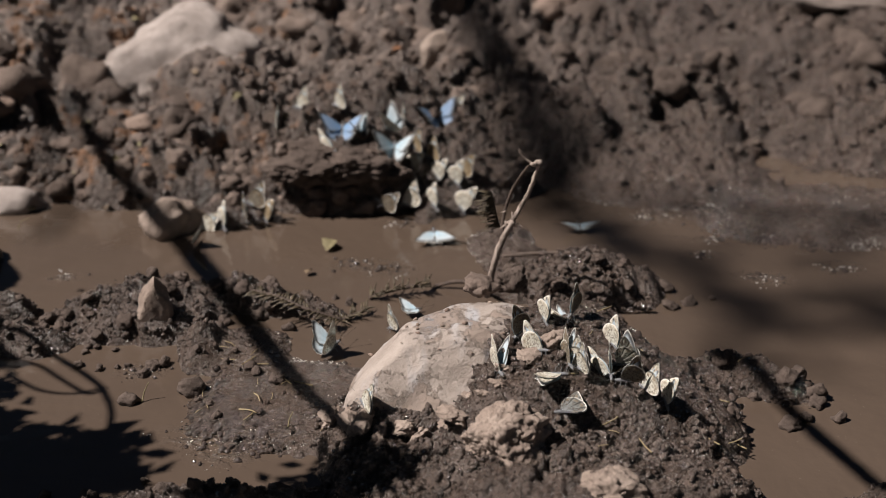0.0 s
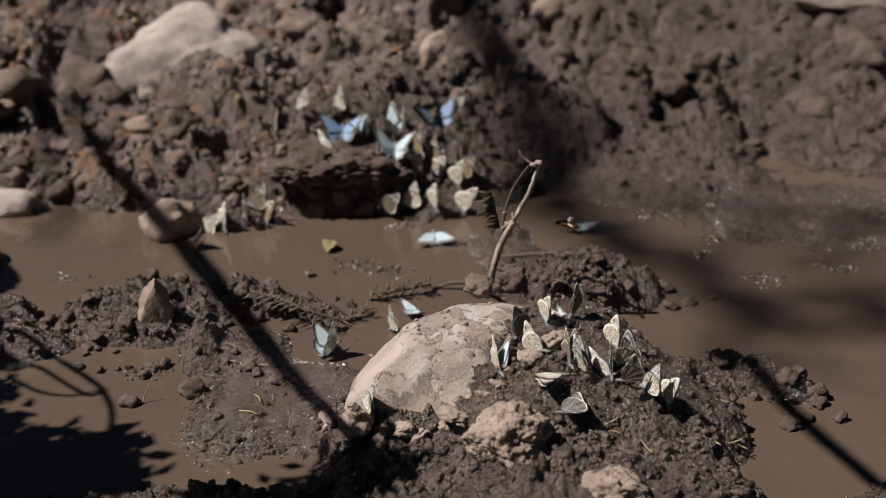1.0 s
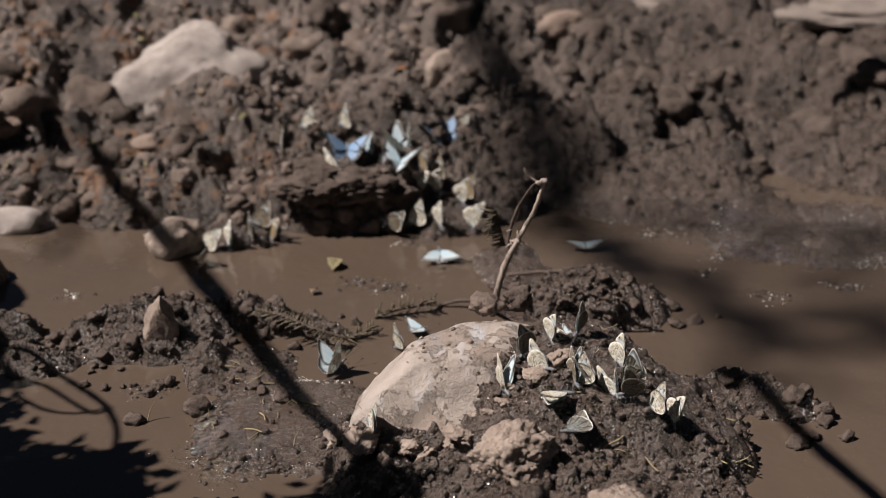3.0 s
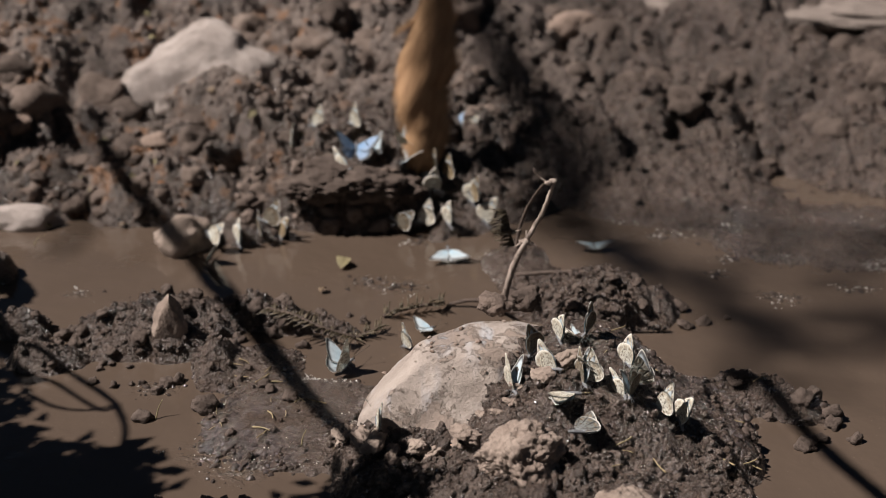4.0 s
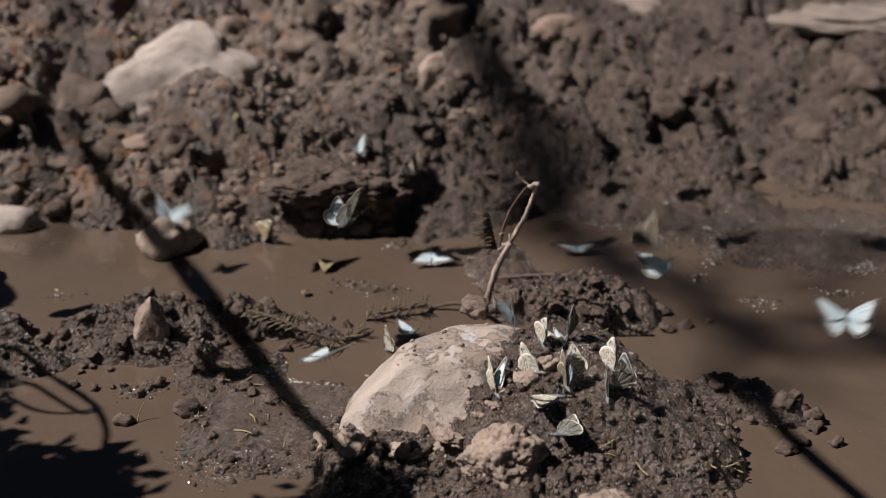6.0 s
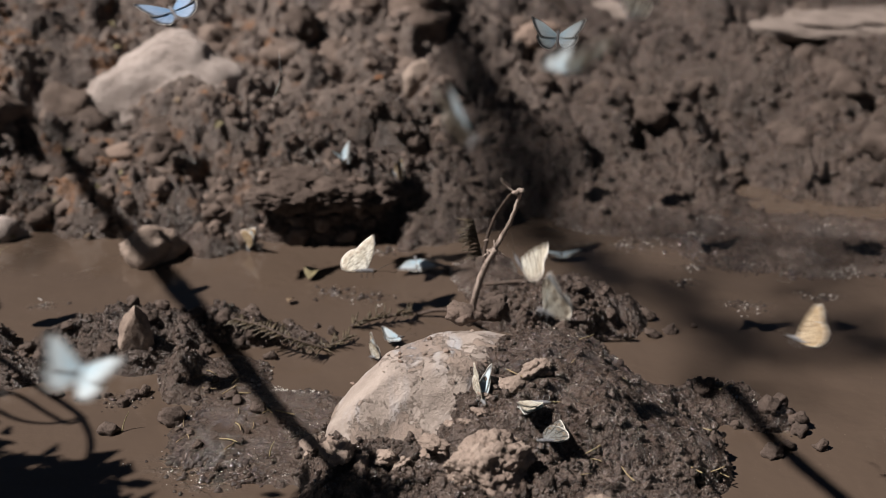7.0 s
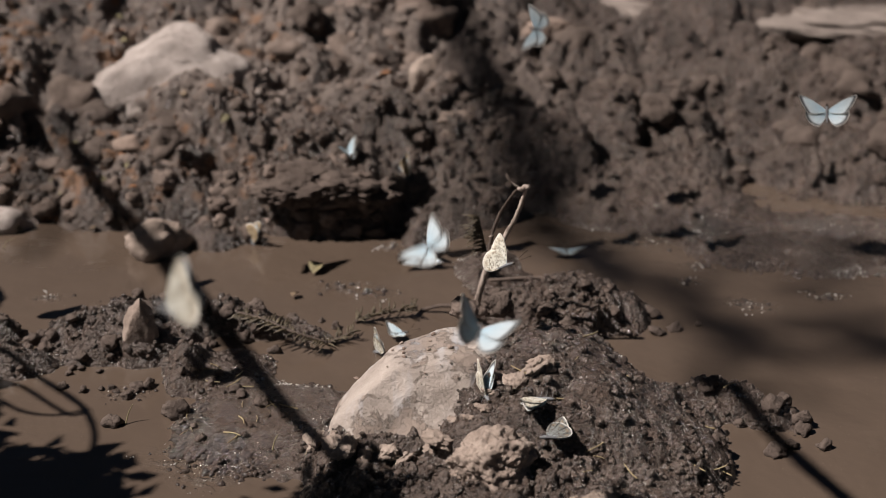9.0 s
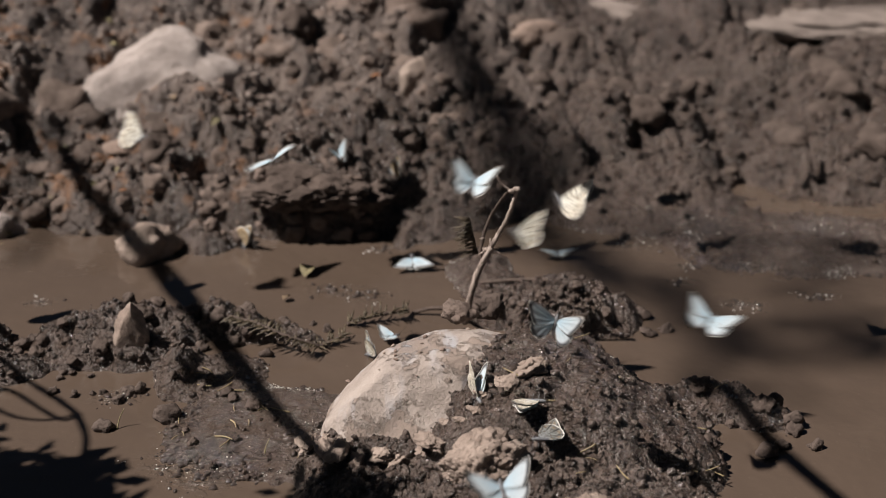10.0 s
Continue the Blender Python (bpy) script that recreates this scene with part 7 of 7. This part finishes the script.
    walk(driftwood, [
        (0.00, pose(0.060, 0.761, 0.510, -43, 52, -36)),
        (3.80, pose(0.028, 0.747, 0.325, -25, 18, -8)),
        (3.90, pose(0.006, 0.696, 0.199, -23, 11, 7)),
        (4.00, pose(-0.019, 0.675, 0.086, -18, 17, 38)),
        (4.10, pose(-0.067, 0.707, 0.062, 12, 22, 101)),
        (4.15, pose(-0.116, 0.691, 0.073, -5, 51, 133)),
        (4.20, pose(-0.166, 0.676, 0.085, 27, 80, -156)),
        (4.25, pose(-0.183, 0.702, 0.082, 0, 7, -161)),
        (4.30, pose(-0.201, 0.729, 0.079, -44, -58, -120)),
        (4.50, pose(-0.281, 0.759, 0.085, -99, -5, -93)),
        (4.70, pose(-0.366, 0.689, 0.092, -148, 22, -156)),
        (10.00, pose(-0.485, 0.607, 0.078, -149, 23, -158)),
    ])
    walk(hoverfly, [
        (0.00, pose(0.388, 0.543, 0.059, 10, 0, 90)),
        (0.45, pose(0.258, 0.521, 0.055, 10, 0, 90)),
        (0.60, pose(0.105, 0.509, 0.061, 10, 0, 80)),
        (0.70, pose(0.062, 0.515, 0.060, 10, 0, 100)),
        (0.80, pose(0.050, 0.569, 0.086, 10, 0, 60)),
        (0.90, pose(0.047, 0.563, 0.067, 10, 0, 150)),
        (0.96, pose(0.056, 0.501, 0.049, 10, 0, 95)),
        (1.03, pose(0.060, 0.500, 0.050, 10, 0, 80)),
        (1.10, pose(0.109, 0.495, 0.056, 10, 0, -80)),
        (1.25, pose(0.228, 0.460, 0.073, 10, 0, -90)),
        (10.00, pose(0.531, 0.564, 0.068, 10, 0, -90)),
    ])
    walk(fly_insect, [
        (0.00, pose(-0.270, 0.515, 0.124, 0, 0, -60)),
        (2.20, pose(-0.230, 0.535, 0.123, 0, 0, -60)),
        (2.50, pose(-0.115, 0.565, 0.105, 0, 0, -60)),
        (2.70, pose(-0.048, 0.571, 0.092, 0, 0, -60)),
        (3.80, pose(-0.139, 0.552, 0.080, 0, 0, -60)),
        (3.90, pose(-0.114, 0.564, 0.102, 0, 0, -60)),
        (4.20, pose(-0.002, 0.595, 0.192, 0, 0, -60)),
        (4.90, pose(-0.134, 0.578, 0.178, 0, 0, -60)),
        (5.00, pose(-0.129, 0.568, 0.125, 0, 0, -60)),
        (5.30, pose(-0.114, 0.574, 0.135, 0, 0, -60)),
        (5.50, pose(-0.109, 0.572, 0.126, 0, 0, -60)),
        (5.70, pose(-0.091, 0.588, 0.193, 0, 0, -60)),
        (10.00, pose(-0.065, 0.596, 0.248, 0, 0, -60)),
    ])


motions()
